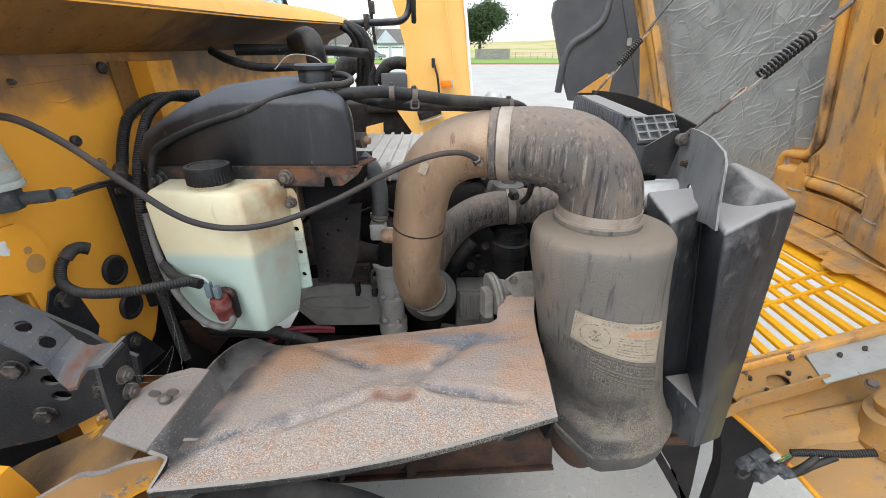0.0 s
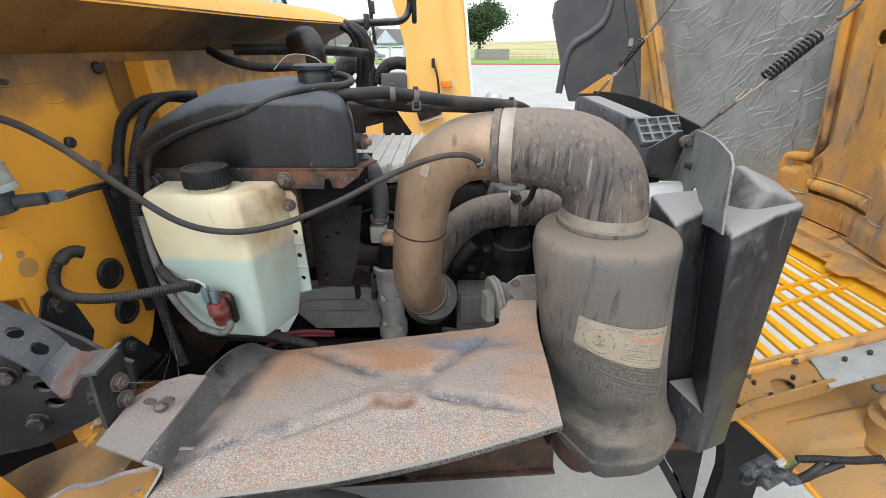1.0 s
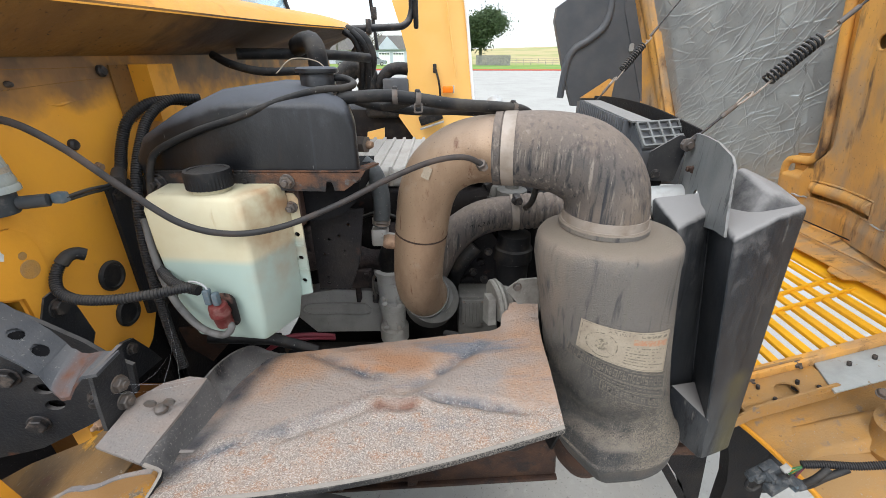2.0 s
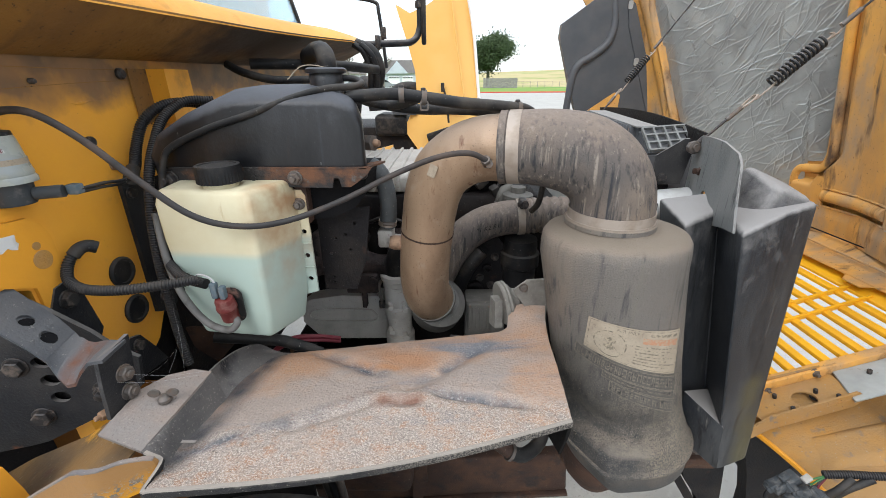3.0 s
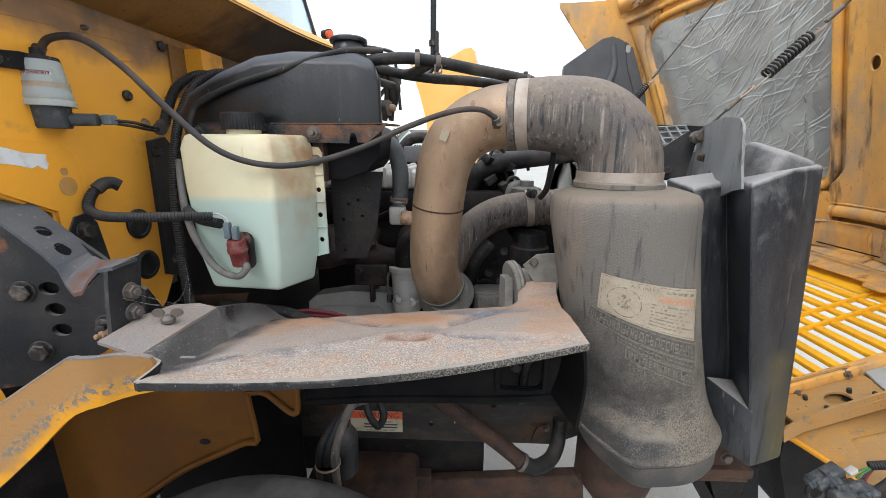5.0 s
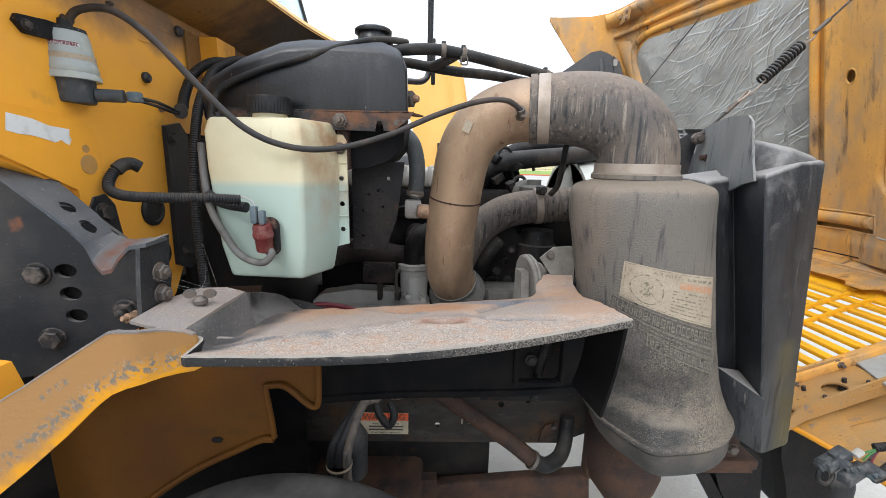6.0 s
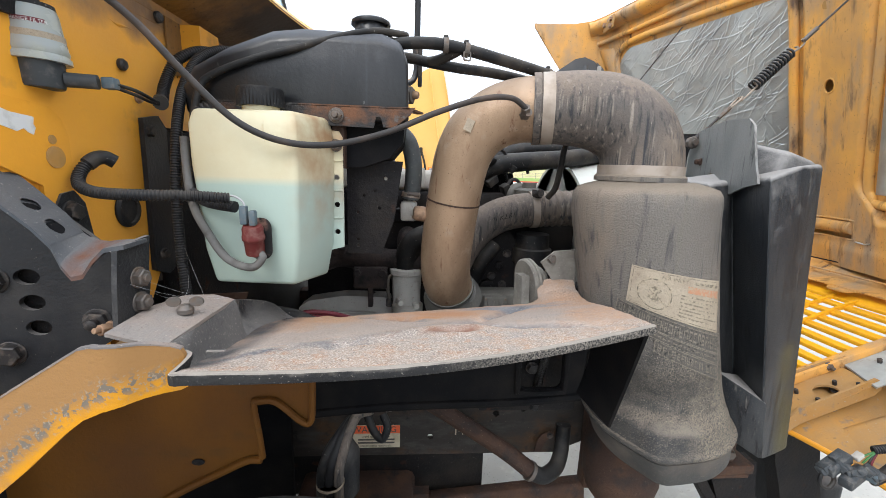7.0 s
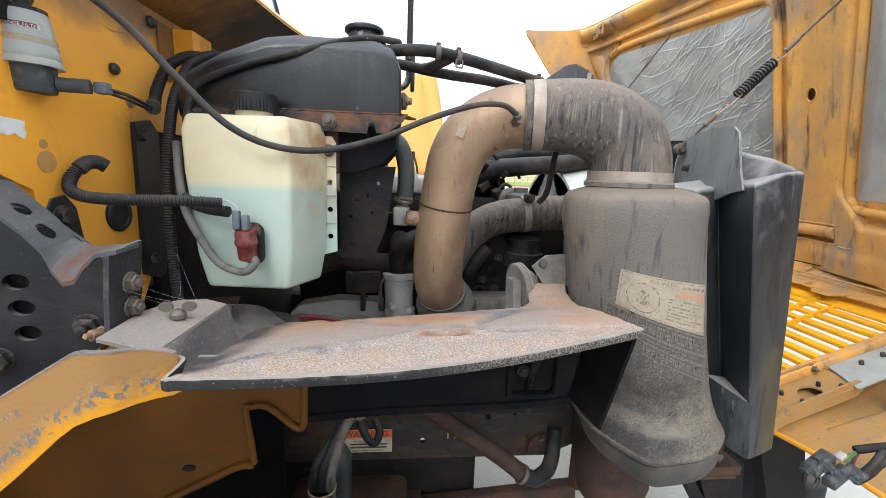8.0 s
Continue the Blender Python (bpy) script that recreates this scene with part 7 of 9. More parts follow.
def panel_lift(y, z):
    """The pressed middle panel: flat-topped, flaring into the apron at its foot."""
    foot = step(1.42, 1.24, z)
    left, right = 1.705 + 0.11 * foot, 1.400 + 0.06 * (1.94 - z) - 0.11 * foot
    side = step(0.0, 0.03, left + 0.012 - y) * step(0.0, 0.03, y - right + 0.012)
    crest = step(2.26, 2.20, z)
    low = step(1.285, 1.24, z)
    return 0.006 + 0.030 * max(side * crest, low) + 0.006 * step(1.16, 1.12, z) - 0.012 * math.exp(-((z - 1.275) / 0.012) ** 2) * (1 - side)


def middle():
    bm = sheet(lambda u, v: (0, 1.14 + 0.74 * u, 1.05 + 1.21 * v), 96, 150)
    gone = []
    for f in bm.faces:
        c = f.calc_center_median()
        if math.hypot(c.y - 1.584, c.z - 1.79) < 0.027 or (SLOT[0] < c.y < SLOT[1] and SLOT[2] < c.z < SLOT[3]):
            gone.append(f)
        elif c.z > 1.30 and not (1.35 < c.y < 1.75 and panel_lift(c.y, c.z) > 0.0065):
            gone.append(f)
    bmesh.ops.delete(bm, geom=gone, context="FACES")
    for v in bm.verts:
        y, z = v.co.y, v.co.z
        h = panel_lift(y, z)
        v.co.x = hood_at(w_of(y), z).x - h + 0.004 * noise.noise(Vector((y, z, 0)) * 7)
    return bm


def on_panel(y, z, lift=0.0):
    return Vector((hood_at(w_of(y), z).x - panel_lift(y, z) - lift, y, z))


part("middle_panel", middle(), "paint_hood", hood, "raised middle panel with a hole and a slot")
part("hole_rim", tube([on_panel(1.584 + 0.028 * math.cos(a), 1.79 + 0.028 * math.sin(a), -0.003) for a in [k * 6.2832 / 16 for k in range(17)]], 0.0045, 8), "paint_hood", hood)
part("slot_rim", tube([on_panel(y, z, -0.003) for y, z in ((1.60, 1.252), (1.46, 1.252), (1.447, 1.24), (1.447, 1.185), (1.46, 1.172), (1.60, 1.172), (1.733, 1.172), (1.746, 1.185), (1.746, 1.24), (1.733, 1.252), (1.60, 1.252))], 0.005, 8), "paint_hood", hood)
part("round_sticker", lathe([(0.018, 0), (0.018, 0.001), (0, 0.001)], (hood_x(2.10) - 0.040, 1.605, 2.10), (-1, 0, -0.2), 24), "paint_dusty", hood)
# header beam along the open edge, with hinge plates
part("header_beam", sheet(lambda u, v: hood_at(w_of(2.83 - 1.7 * u), hood_top_z(w_of(2.83 - 1.7 * u)) - 0.11 * v - 0.01, -0.05 * math.sin(math.pi * min(1, v * 1.25)) ** 0.6), 60, 10, (0.004, 0, 0)), "paint_hood", hood)
part("header_groove", tube([hood_at(w_of(y), hood_top_z(w_of(y)) - 0.155, -0.012) for y in (2.80, 2.6, 2.3, 2.0, 1.7, 1.3)], 0.014, 10), "paint_hood", hood)
hp = hood_at(w_of(2.69), 2.355, -0.055)
part("hinge_plate", box(hp + Vector((-0.008, -0.065, -0.045)), hp + Vector((0.004, 0.07, 0.035)), 0.006), "paint_dusty", hood, "bolted hinge plate")
for dy, dz in ((-0.04, 0.012), (-0.035, -0.028), (0.045, 0.0)):
    part("bolt", hexbolt(hp + Vector((-0.008, dy, dz)), (-1, 0, 0), 0.014, 0.012), "brass", hood)
# stiffening strip beside the liner
part("stiffener", sheet(lambda u, v: hood_at(w_of(2.80 - 0.21 * (0.80 - 0.80 * u) - 0.085 * v), 1.42 + 0.80 * u, -0.006 - 0.022 * math.sin(math.pi * v) ** 0.7), 24, 10, (0.003, 0, 0)), "paint_hood", hood)
part("lower_stiffener", sheet(lambda u, v: hood_at(w_of(2.70 - 0.21 * (0.6 - 0.45 * u) - 0.04 * v), 1.42 + 0.45 * u, -0.006 - 0.035 * math.sin(math.pi * v) ** 0.7), 16, 8, (0.003, 0, 0)), "paint_hood", hood)
# lower apron: slot, torn lip, nose ledge
part("slot_roll", tube([on_panel(1.45, 1.222, -0.012), on_panel(1.6, 1.222, -0.008), on_panel(1.745, 1.222, -0.012)], 0.028, 16), "paint_hood", hood)
for y in (1.40, 1.785):
    part("torn_edge", wobble(tube([on_panel(y - 0.034, 1.170, 0.002), on_panel(y, 1.164, 0.003), on_panel(y + 0.034, 1.168, 0.002)], 0.0035, 8), 0.004, 60), "alu_bright", hood, "torn bare metal edge")
part("nose_ledge", sheet(lambda u, v: Vector((1.735 - 0.13 * (0.8 + 1.3 * u - 1.0) * 0.3 - 0.19 * v, 0.8 + 1.5 * u, 1.085 - 0.09 * v ** 1.2 - 0.025 * math.sin(3.14 * v))), 30, 12, (0, 0, -0.004)), "paint_hood", hood)
part("ledge_seam", tube([(1.60, 0.9, 1.034), (1.60, 1.2, 1.034), (1.595, 1.5, 1.034), (1.59, 2.0, 1.034)], 0.004, 6), "paint_hood", hood)
part("tab", prism(circle(0, 0, 0.028, 20) , ((1.560, 1.402, 0.950), (1, 0, 0.35), (0, 1, 0), (0, 0, 1)), 0, 0.004, 0), "paint_hood", hood)
part("tab", prism([(1.50, 1.33), (1.56, 1.31), (1.56, 1.45), (1.50, 1.40)], ((0, 0, 0.990), (1, 0, 0.15), (0, 1, 0), (0, 0, 1)), -0.232, -0.227, 0), "paint_hood", hood)
part("bolt", hexbolt((1.560, 1.402, 0.955), (-0.2, 0, 1), 0.010, 0.009), "brass", hood)
part("seam_wire", tube([(1.64, 1.05, 1.062), (1.61, 1.22, 1.060), (1.64, 1.26, 1.064), (1.655, 1.4, 1.066), (1.65, 1.6, 1.066), (1.64, 1.9, 1.066)], 0.0028, 6), "iron", hood)

lin = thing("fender_liner", (1.0, 2.8, 1.5), "grey-black plastic liner in the far fender", "fender liner")
lin_out = [(0.82, 1.45), (0.76, 1.60), (0.655, 1.93), (0.66, 2.00), (0.885, 2.155), (0.95, 2.17), (1.02, 2.145), (1.06, 2.10), (1.30, 1.52), (1.30, 1.45)]
part("body", prism(lin_out, ((0, 2.76, 0), (1, 0.0, 0), (0, 0, 1), (0, 1, 0)), 0, 0.05, 0.02, 3), "liner", lin)
part("pressed_ridge", tube([(0.74, 2.765, 1.50), (0.755, 2.76, 1.70), (0.79, 2.755, 1.78), (0.87, 2.755, 1.83), (0.95, 2.757, 1.90), (0.975, 2.762, 2.0), (0.96, 2.775, 2.12)], 0.022, 12), "liner", lin)
part("edge_strip", prism([(1.03, 2.14), (1.08, 2.10), (1.33, 1.48), (1.26, 1.48), (1.06, 1.98)], ((0, 2.755, 0), (1, 0, 0), (0, 0, 1), (0, 1, 0)), -0.004, 0.002, 0.001), "liner", lin)
for x, z in ((1.05, 2.095), (1.135, 1.79)):
    part("clip", prism(slot_loop(-0.014, 0.014, -0.022, 0.022, 0.010), ((x, 2.752, z), (1, 0, 0), (0, 0, 1), (0, 1, 0)), -0.004, 0.0, 0.001), "alu_bright", lin)
part("orange_corner", prism([(0.86, 1.50), (1.06, 1.50), (1.065, 1.60), (1.03, 1.615)], ((0, 2.74, 0), (1, 0, 0), (0, 0, 1), (0, 1, 0)), 0, 0.006, 0.001), "paint_hood", lin)

# ---- grille lying forward, with its slats ----
gr = thing("grille", (1.3, 1.4, 0.8), "yellow slatted grille of the tilted hood", "grille")


def gz(x):
    return 0.811 + 0.385 * (x - 1.145)


def strip_x(x0, x1, y0, y1, h, lift=0.0):
    bm = box((x0, y0, 0), (x1, y1, h), 0.002)
    for v in bm.verts:
        v.co.z += gz(v.co.x) - h + lift
    return bm


gx = [1.02 + 0.0505 * k for k in range(10)]
for x in gx:
    part("slat", strip_x(x, x + 0.021, 1.075, 1.300, 0.014), "grille", gr)
    part("slat", strip_x(x, x + 0.019, 1.310, 1.385, 0.012), "grille", gr)
    part("slat", strip_x(x + 0.004, x + 0.025, 1.390, 2.2, 0.014), "grille", gr)
for y in (1.300, 1.382):
    part("rail", strip_x(0.98, 1.53, y, y + 0.010, 0.020, 0.008), "grille", gr)
part("edge_rail", strip_x(0.98, 1.60, 1.048, 1.080, 0.03, 0.012), "paint_hood", gr)
part("top_bar", strip_x(1.515, 1.60, 1.05, 2.2, 0.012), "grille", gr)
part("lower_bar", strip_x(0.90, 1.02, 1.05, 2.2, 0.02), "grille", gr)

part("side_skirt", sheet(lambda u, v: Vector((1.20 + 0.45 * u, 1.050 - 0.03 * v, gz(1.20 + 0.45 * u) - 0.02 - 0.11 * v)), 12, 4, (0, 0.004, 0)), "paint_dusty", gr)

# hinge bracket and its studs
hb = thing("hinge_bracket", (1.1, 1.0, 0.75), "yellow hood hinge bracket with studs and nuts", "bracket")


def tilt_plate(out, holes, lo, hi):
    return plate(out, holes, ((0, 0, 0.832 - 0.385 * 1.145), (1, 0, 0.385), (0, 1, 0), (0, 0, 1)), lo, hi)


part("base", tilt_plate([(0.96, 0.935), (1.215, 0.945), (1.215, 1.06), (0.96, 1.06)], [circle(1.10, 0.985, 0.030, 24)], -0.045, -0.039), "paint_dusty", hb)
part("near_flange", prism([(0.93, 0.665), (0.98, 0.700), (1.215, 0.782), (1.234, 0.802), (1.230, 0.828), (1.208, 0.836), (0.97, 0.750), (0.92, 0.705)], ((0, 0.935, 0), (1, 0.06, 0), (0, 0, 1), (0, 1, 0)), -0.06, -0.053, 0.002), "paint_dusty", hb)
part("far_flange", prism([(0.97, 0.70), (1.19, 0.785), (1.20, 0.832), (1.185, 0.842), (0.97, 0.765)], ((0, 1.058, 0), (1, 0, 0), (0, 0, 1), (0, 1, 0)), 0, 0.006, 0.002), "paint_dusty", hb)
for x, y in ((1.043, 1.015), (1.144, 0.997), (1.055, 0.957), (1.178, 0.960)):
    part("stud", hexbolt((x, y, gz(x) - 0.039), (-0.3, 0, 1), 0.012, 0.012, True, 0.022), "bolt_dark", hb)
part("cross_bolt", hexbolt((1.171, 1.056, gz(1.171) - 0.0), (0, -1, 0), 0.012, 0.012, True, 0.01), "bolt", hb)
part("cross_bolt", hexbolt((1.04, 1.056, gz(1.04) - 0.02), (0, -1, 0), 0.012, 0.012, True, 0.01), "bolt", hb)
part("under_plate", tilt_plate([(0.98, 0.95), (1.21, 0.95), (1.21, 1.055), (0.98, 1.055)], [], -0.075, -0.070), "paint_dusty", hb)
part("washer_plate", lathe([(0.036, 0), (0.036, 0.003), (0.010, 0.003), (0.010, 0.008), (0, 0.008)], (1.10, 0.985, gz(1.10) - 0.064), (-0.3, 0, 1), 20), "bolt", hb)
gp = part("grey_plate", tilt_plate([(1.19, 0.93), (1.75, 0.94), (1.75, 1.045), (1.22, 1.048)], [], -0.035, -0.030), "pale_steel", None, at=(1.35, 0.97, 0.85))
tagged(gp, "grey steel plate bolted beside the grille", "plate")
for x in (1.294, 1.363):
    tagged(part("plate_bolt", hexbolt((x, 1.010, gz(x) - 0.03), (-0.3, 0, 1), 0.013, 0.013, True, 0.02), "bolt_dark", None, at=(x, 1.010, gz(x) - 0.03)), "dark bolt on the grey plate", "bolt", "plate bolts")

# lower inner front panel with lamp bucket
lp = thing("front_lower_panel", (1.2, 0.8, 0.6), "yellow inner front panel with a lamp bucket", "body panel")


def low_panel(u, v):
    x = 0.93 + 0.02 * math.sin(3.14 * v) + 0.75 * u + 0.10 * (1 - v)
    y = 0.52 + 0.52 * v
    return Vector((x, y, 0.668 + 0.30 * (x - 0.95) - 0.05 * (1 - v) ** 2 + 0.012 * math.sin(12 * u)))


part("panel", sheet(low_panel, 40, 20, (0, 0, -0.005)), "paint_dusty", lp)
part("raised_panel", sheet(lambda u, v: Vector((1.03 + 0.5 * u, 0.79 + 0.12 * v, 0.662 + 0.30 * (0.08 + 0.5 * u) + 0.020 * min(1, 6 * min(v, 1 - v), 10 * u))), 30, 16, (0, 0, -0.02)), "paint_dusty", lp)
part("rolled_edge", tube([low_panel(0, v) for v in (0, 0.25, 0.5, 0.75, 1.0)], 0.008, 8), "paint", lp)
part("lamp_bucket", lathe([(0.13, -0.02), (0.125, 0.01), (0.10, 0.03), (0.085, 0.07), (0.060, 0.075), (0.055, 0.105), (0.03, 0.11), (0, 0.11)], (1.315, 0.78, 0.795), (-0.45, 0.25, 0.86), 36), "paint_dusty", lp, "yellow round lamp bucket")
part("bucket_bolt", hexbolt((1.25, 0.87, 0.875), (-0.3, -0.3, 0.9), 0.014, 0.014), "bolt", lp)

# headlamp harness
hh = thing("lamp_harness", (0.88, 0.73, 0.68), "loose lamp connectors on a corrugated harness", "harness")
part("loom", loom([(1.19, 0.66, 0.84), (1.12, 0.68, 0.805), (1.05, 0.70, 0.785), (0.985, 0.715, 0.765)], 0.013), "loom", hh)
part("cable", tube([(1.05, 0.69, 0.78), (1.01, 0.68, 0.74), (0.985, 0.69, 0.69), (1.0, 0.70, 0.665), (1.025, 0.69, 0.70), (1.04, 0.68, 0.745), (1.10, 0.68, 0.79)], 0.011, 10), "rubber", hh)
part("connector", box((-0.045, -0.02, -0.018), (0.045, 0.02, 0.018), 0.005, 2, pose(0.885, 0.725, 0.715, 0, -25, 12)), "grey_conn", hh)
part("connector", box((-0.05, -0.018, -0.016), (0.05, 0.018, 0.016), 0.005, 2, pose(0.925, 0.70, 0.685, 0, -10, 20)), "grey_conn", hh)
part("connector_lock", box((-0.012, -0.010, 0.016), (0.016, 0.010, 0.032), 0.003, 2, pose(0.885, 0.725, 0.715, 0, -25, 12)), "grey_conn", hh)
part("connector_seal", box((-0.012, -0.016, -0.014), (0.012, 0.016, 0.014), 0.003, 2, pose(0.968, 0.69, 0.695, 0, -10, 20)), "blue_conn", hh)
part("terminal", box((-0.014, -0.010, -0.008), (0.014, 0.010, 0.008), 0.003, 2, pose(0.94, 0.715, 0.745, 0, -30, 12)), "alu", hh)
for k, c in enumerate(("wire_green", "wire_green", "rubber", "wire_red")):
    part("wire", tube([(0.94 + 0.01 * k, 0.712 - 0.006 * k, 0.74 - 0.012 * k), (0.965, 0.71 - 0.005 * k, 0.755 - 0.006 * k), (1.0, 0.712, 0.765)], 0.003, 6), c, hh)
part("loop", tube([(0.86, 0.72, 0.70), (0.835, 0.715, 0.685), (0.832, 0.71, 0.655), (0.855, 0.705, 0.645), (0.875, 0.71, 0.665), (0.868, 0.715, 0.69)], 0.006, 8), "rubber", hh)
rngh = random.Random(4)
for k in range(7):
    c = pose(0.845 + 0.022 * k, 0.72 - 0.006 * k, 0.70 + 0.008 * (k % 3), rngh.uniform(-30, 30), rngh.uniform(-40, 10), rngh.uniform(-20, 40))
    part("connector_shell", join(box((-0.018, -0.013, -0.011), (0.018, 0.013, 0.011), 0.003, 2, c), box((-0.008, -0.016, -0.004), (0.014, 0.016, 0.014), 0.002, 2, c)), "grey_conn", hh)
hh.location += Vector((-0.03, 0, 0.035))
hh.scale = (0.78, 0.78, 0.78)

# ---- hoses and looms round the tank ----
def hose_thing(name, pts, r, mat, label, cat="hose", corr=False, pitch=0.0052):
    c = Vector((0, 0, 0))
    for p in pts:
        c += Vector(p) / len(pts)
    bm = loom(pts, r, pitch) if corr else tube(pts, r, 14, 12)
    ob = part(name, bm, mat, None, at=c)
    return tagged(ob, label, cat)


ih = thing("indicator_hose", (-0.4, 0.70, 1.44), "thin black hose sagging from the filter gauge to the pipe", "hose")
part("hose", tube([(-0.738, 0.638, 1.632), (-0.71, 0.635, 1.655), (-0.655, 0.635, 1.655), (-0.60, 0.645, 1.615), (-0.54, 0.66, 1.545), (-0.47, 0.675, 1.475), (-0.40, 0.70, 1.445), (-0.32, 0.735, 1.445), (-0.22, 0.775, 1.475), (-0.12, 0.80, 1.52), (-0.03, 0.82, 1.552), (0.035, 0.832, 1.558), (0.077, 0.85, 1.538)], 0.0060, 14, 12), "hose_brown", ih)
part("end_nut", lathe([(0.0105, 0), (0.0105, 0.014), (0.0085, 0.018), (0, 0.018)], (0.070, 0.846, 1.543), (0.3, 0.75, -0.6), 6), "bolt", ih, "dull steel end nut")
part("end_nut", lathe([(0.010, 0), (0.010, 0.012), (0, 0.012)], (-0.738, 0.637, 1.634), (0.6, 0, 0.8), 6), "bolt_dark", ih)
hose_thing("overflow_hose", [(-0.606, 0.80, 1.46), (-0.604, 0.805, 1.50), (-0.596, 0.815, 1.545), (-0.575, 0.822, 1.574), (-0.496, 0.828, 1.609), (-0.41, 0.832, 1.635), (-0.319, 0.848, 1.667), (-0.253, 0.860, 1.683), (-0.206, 0.880, 1.686), (-0.192, 0.908, 1.692), (-0.214, 0.930, 1.701), (-0.245, 0.925, 1.702)], 0.0068, "rubber", "black overflow hose over the reservoir")
hose_thing("vent_hose", [(-0.235, 0.885, 1.662), (-0.19, 0.878, 1.668), (-0.122, 0.882, 1.671), (-0.052, 0.890, 1.663), (0.019, 0.905, 1.652), (0.123, 0.950, 1.641), (0.171, 0.972, 1.632), (0.205, 1.03, 1.605), (0.215, 1.15, 1.55)], 0.0125, "rubber", "black coolant vent hose with clamps")
hose_thing("vent_hose", [(-0.215, 0.965, 1.662), (-0.179, 0.940, 1.653), (-0.13, 0.935, 1.644), (-0.067, 0.940, 1.637), (0.011, 0.960, 1.635), (0.093, 0.985, 1.628), (0.155, 1.01, 1.618), (0.20, 1.12, 1.56)], 0.0115, "rubber", "second black coolant vent hose")
hose_thing("wye_hose", [(-0.072, 0.888, 1.664), (-0.095, 0.905, 1.655), (-0.125, 0.925, 1.647), (-0.15, 0.94, 1.647)], 0.011, "rubber", "short black joining hose between vents")
for p, ax in (((-0.105, 0.884, 1.670), (1, 0.05, 0)), ((-0.060, 0.889, 1.664), (1, 0.2, -0.1)), ((0.148, 0.962, 1.637), (0.9, 0.4, -0.2)), ((-0.225, 0.884, 1.664), (1, -0.2, 0))):
    cl = thing("hose_clamp", p, "small steel hose clamp on a vent hose", "clamp", "hose clamps")
    part("band", ring_band(p, ax, 0.0138, 0.011, 0.002, 20), "bolt", cl)
    part("tab", box(Vector(p) + Vector((-0.005, -0.008, 0.010)), Vector(p) + Vector((0.005, 0.004, 0.019)), 0.002), "bolt_dark", cl)
pc = thing("hose_clip", (-0.06, 0.84, 1.65), "pale metal spring clip on the vent hose", "clip")
part("frame", plate(slot_loop(-0.009, 0.009, -0.010, 0.010, 0.004), [slot_loop(-0.006, 0.006, -0.007, 0.007, 0.003)], ((-0.058, 0.876, 1.648), (1, 0.3, 0), (0, 0, 1), (0, 1, 0)), 0, 0.003), "bolt", pc)

hose_thing("loom_tube", [(-0.600, 1.02, 1.645), (-0.630, 0.985, 1.652), (-0.660, 0.945, 1.646), (-0.690, 0.915, 1.615), (-0.702, 0.890, 1.565), (-0.690, 0.855, 1.530), (-0.668, 0.810, 1.517)], 0.0115, "loom", "black corrugated loom tube arching down the firewall", "loom", True)
hose_thing("loom_tube", [(-0.570, 1.0, 1.655), (-0.612, 0.960, 1.655), (-0.640, 0.915, 1.625), (-0.645, 0.870, 1.575), (-0.640, 0.825, 1.52), (-0.632, 0.785, 1.44), (-0.630, 0.765, 1.34), (-0.626, 0.755, 1.24), (-0.615, 0.740, 1.17), (-0.600, 0.725, 1.10)], 0.0105, "loom", "corrugated loom tube running down behind the tank", "loom", True)
hose_thing("loom_tube", [(-0.712, 0.680, 1.402), (-0.719, 0.668, 1.390), (-0.718, 0.653, 1.374), (-0.705, 0.637, 1.361), (-0.682, 0.626, 1.354), (-0.650, 0.619, 1.351), (-0.596, 0.622, 1.350), (-0.541, 0.642, 1.349), (-0.491, 0.675, 1.344)], 0.0098, "loom", "corrugated loom from the firewall to the tank pump", "loom", True)
hose_thing("loom_tube", [(-0.608, 0.768, 1.40), (-0.599, 0.752, 1.357), (-0.564, 0.720, 1.340), (-0.532, 0.702, 1.332), (-0.487, 0.690, 1.327)], 0.0105, "loom", "short corrugated loom to the tank pump", "loom", True)
hose_thing("loom_end", [(-0.716, 0.672, 1.395), (-0.710, 0.684, 1.405), (-0.701, 0.694, 1.407), (-0.692, 0.702, 1.400)], 0.0118, "rubber", "black rubber loom end boot", "boot")
hose_thing("pump_wire", [(-0.505, 0.694, 1.345), (-0.49, 0.690, 1.347), (-0.475, 0.690, 1.338), (-0.470, 0.690, 1.325)], 0.0018, "wire_pale", "thin pale wires to the pump plug", "wire")
hose_thing("firewall_duct", [(-0.684, 0.838, 1.524), (-0.670, 0.814, 1.518), (-0.660, 0.796, 1.514)], 0.0135, "rubber", "black rubber tube end by the firewall", "hose")

# filter restriction gauge on the firewall
fg = thing("filter_gauge", (-0.71, 0.645, 1.50), "clear and black filter restriction gauge with red band", "gauge")
GX, GY = -0.738, 0.635
part("clear_body", lathe([(0.0, 1.545), (0.040, 1.545), (0.040, 1.552), (0.037, 1.556), (0.0385, 1.560), (0.037, 1.566), (0.034, 1.585), (0.031, 1.612), (0.028, 1.622), (0.0, 1.624)], (GX, GY, 0), (0, 0, 1), 32), "gauge", fg, "clear grimy plastic bowl")
part("top_cap", lathe([(0.0, 1.620), (0.029, 1.620), (0.028, 1.626), (0.012, 1.629), (0.010, 1.640), (0.0, 1.640)], (GX, GY, 0), (0, 0, 1), 24), "rubber", fg)
part("base", lathe([(0.0, 1.508), (0.027, 1.508), (0.029, 1.512), (0.031, 1.545), (0.0, 1.547)], (GX, GY, 0), (0, 0, 1), 24), "grey_conn", fg)
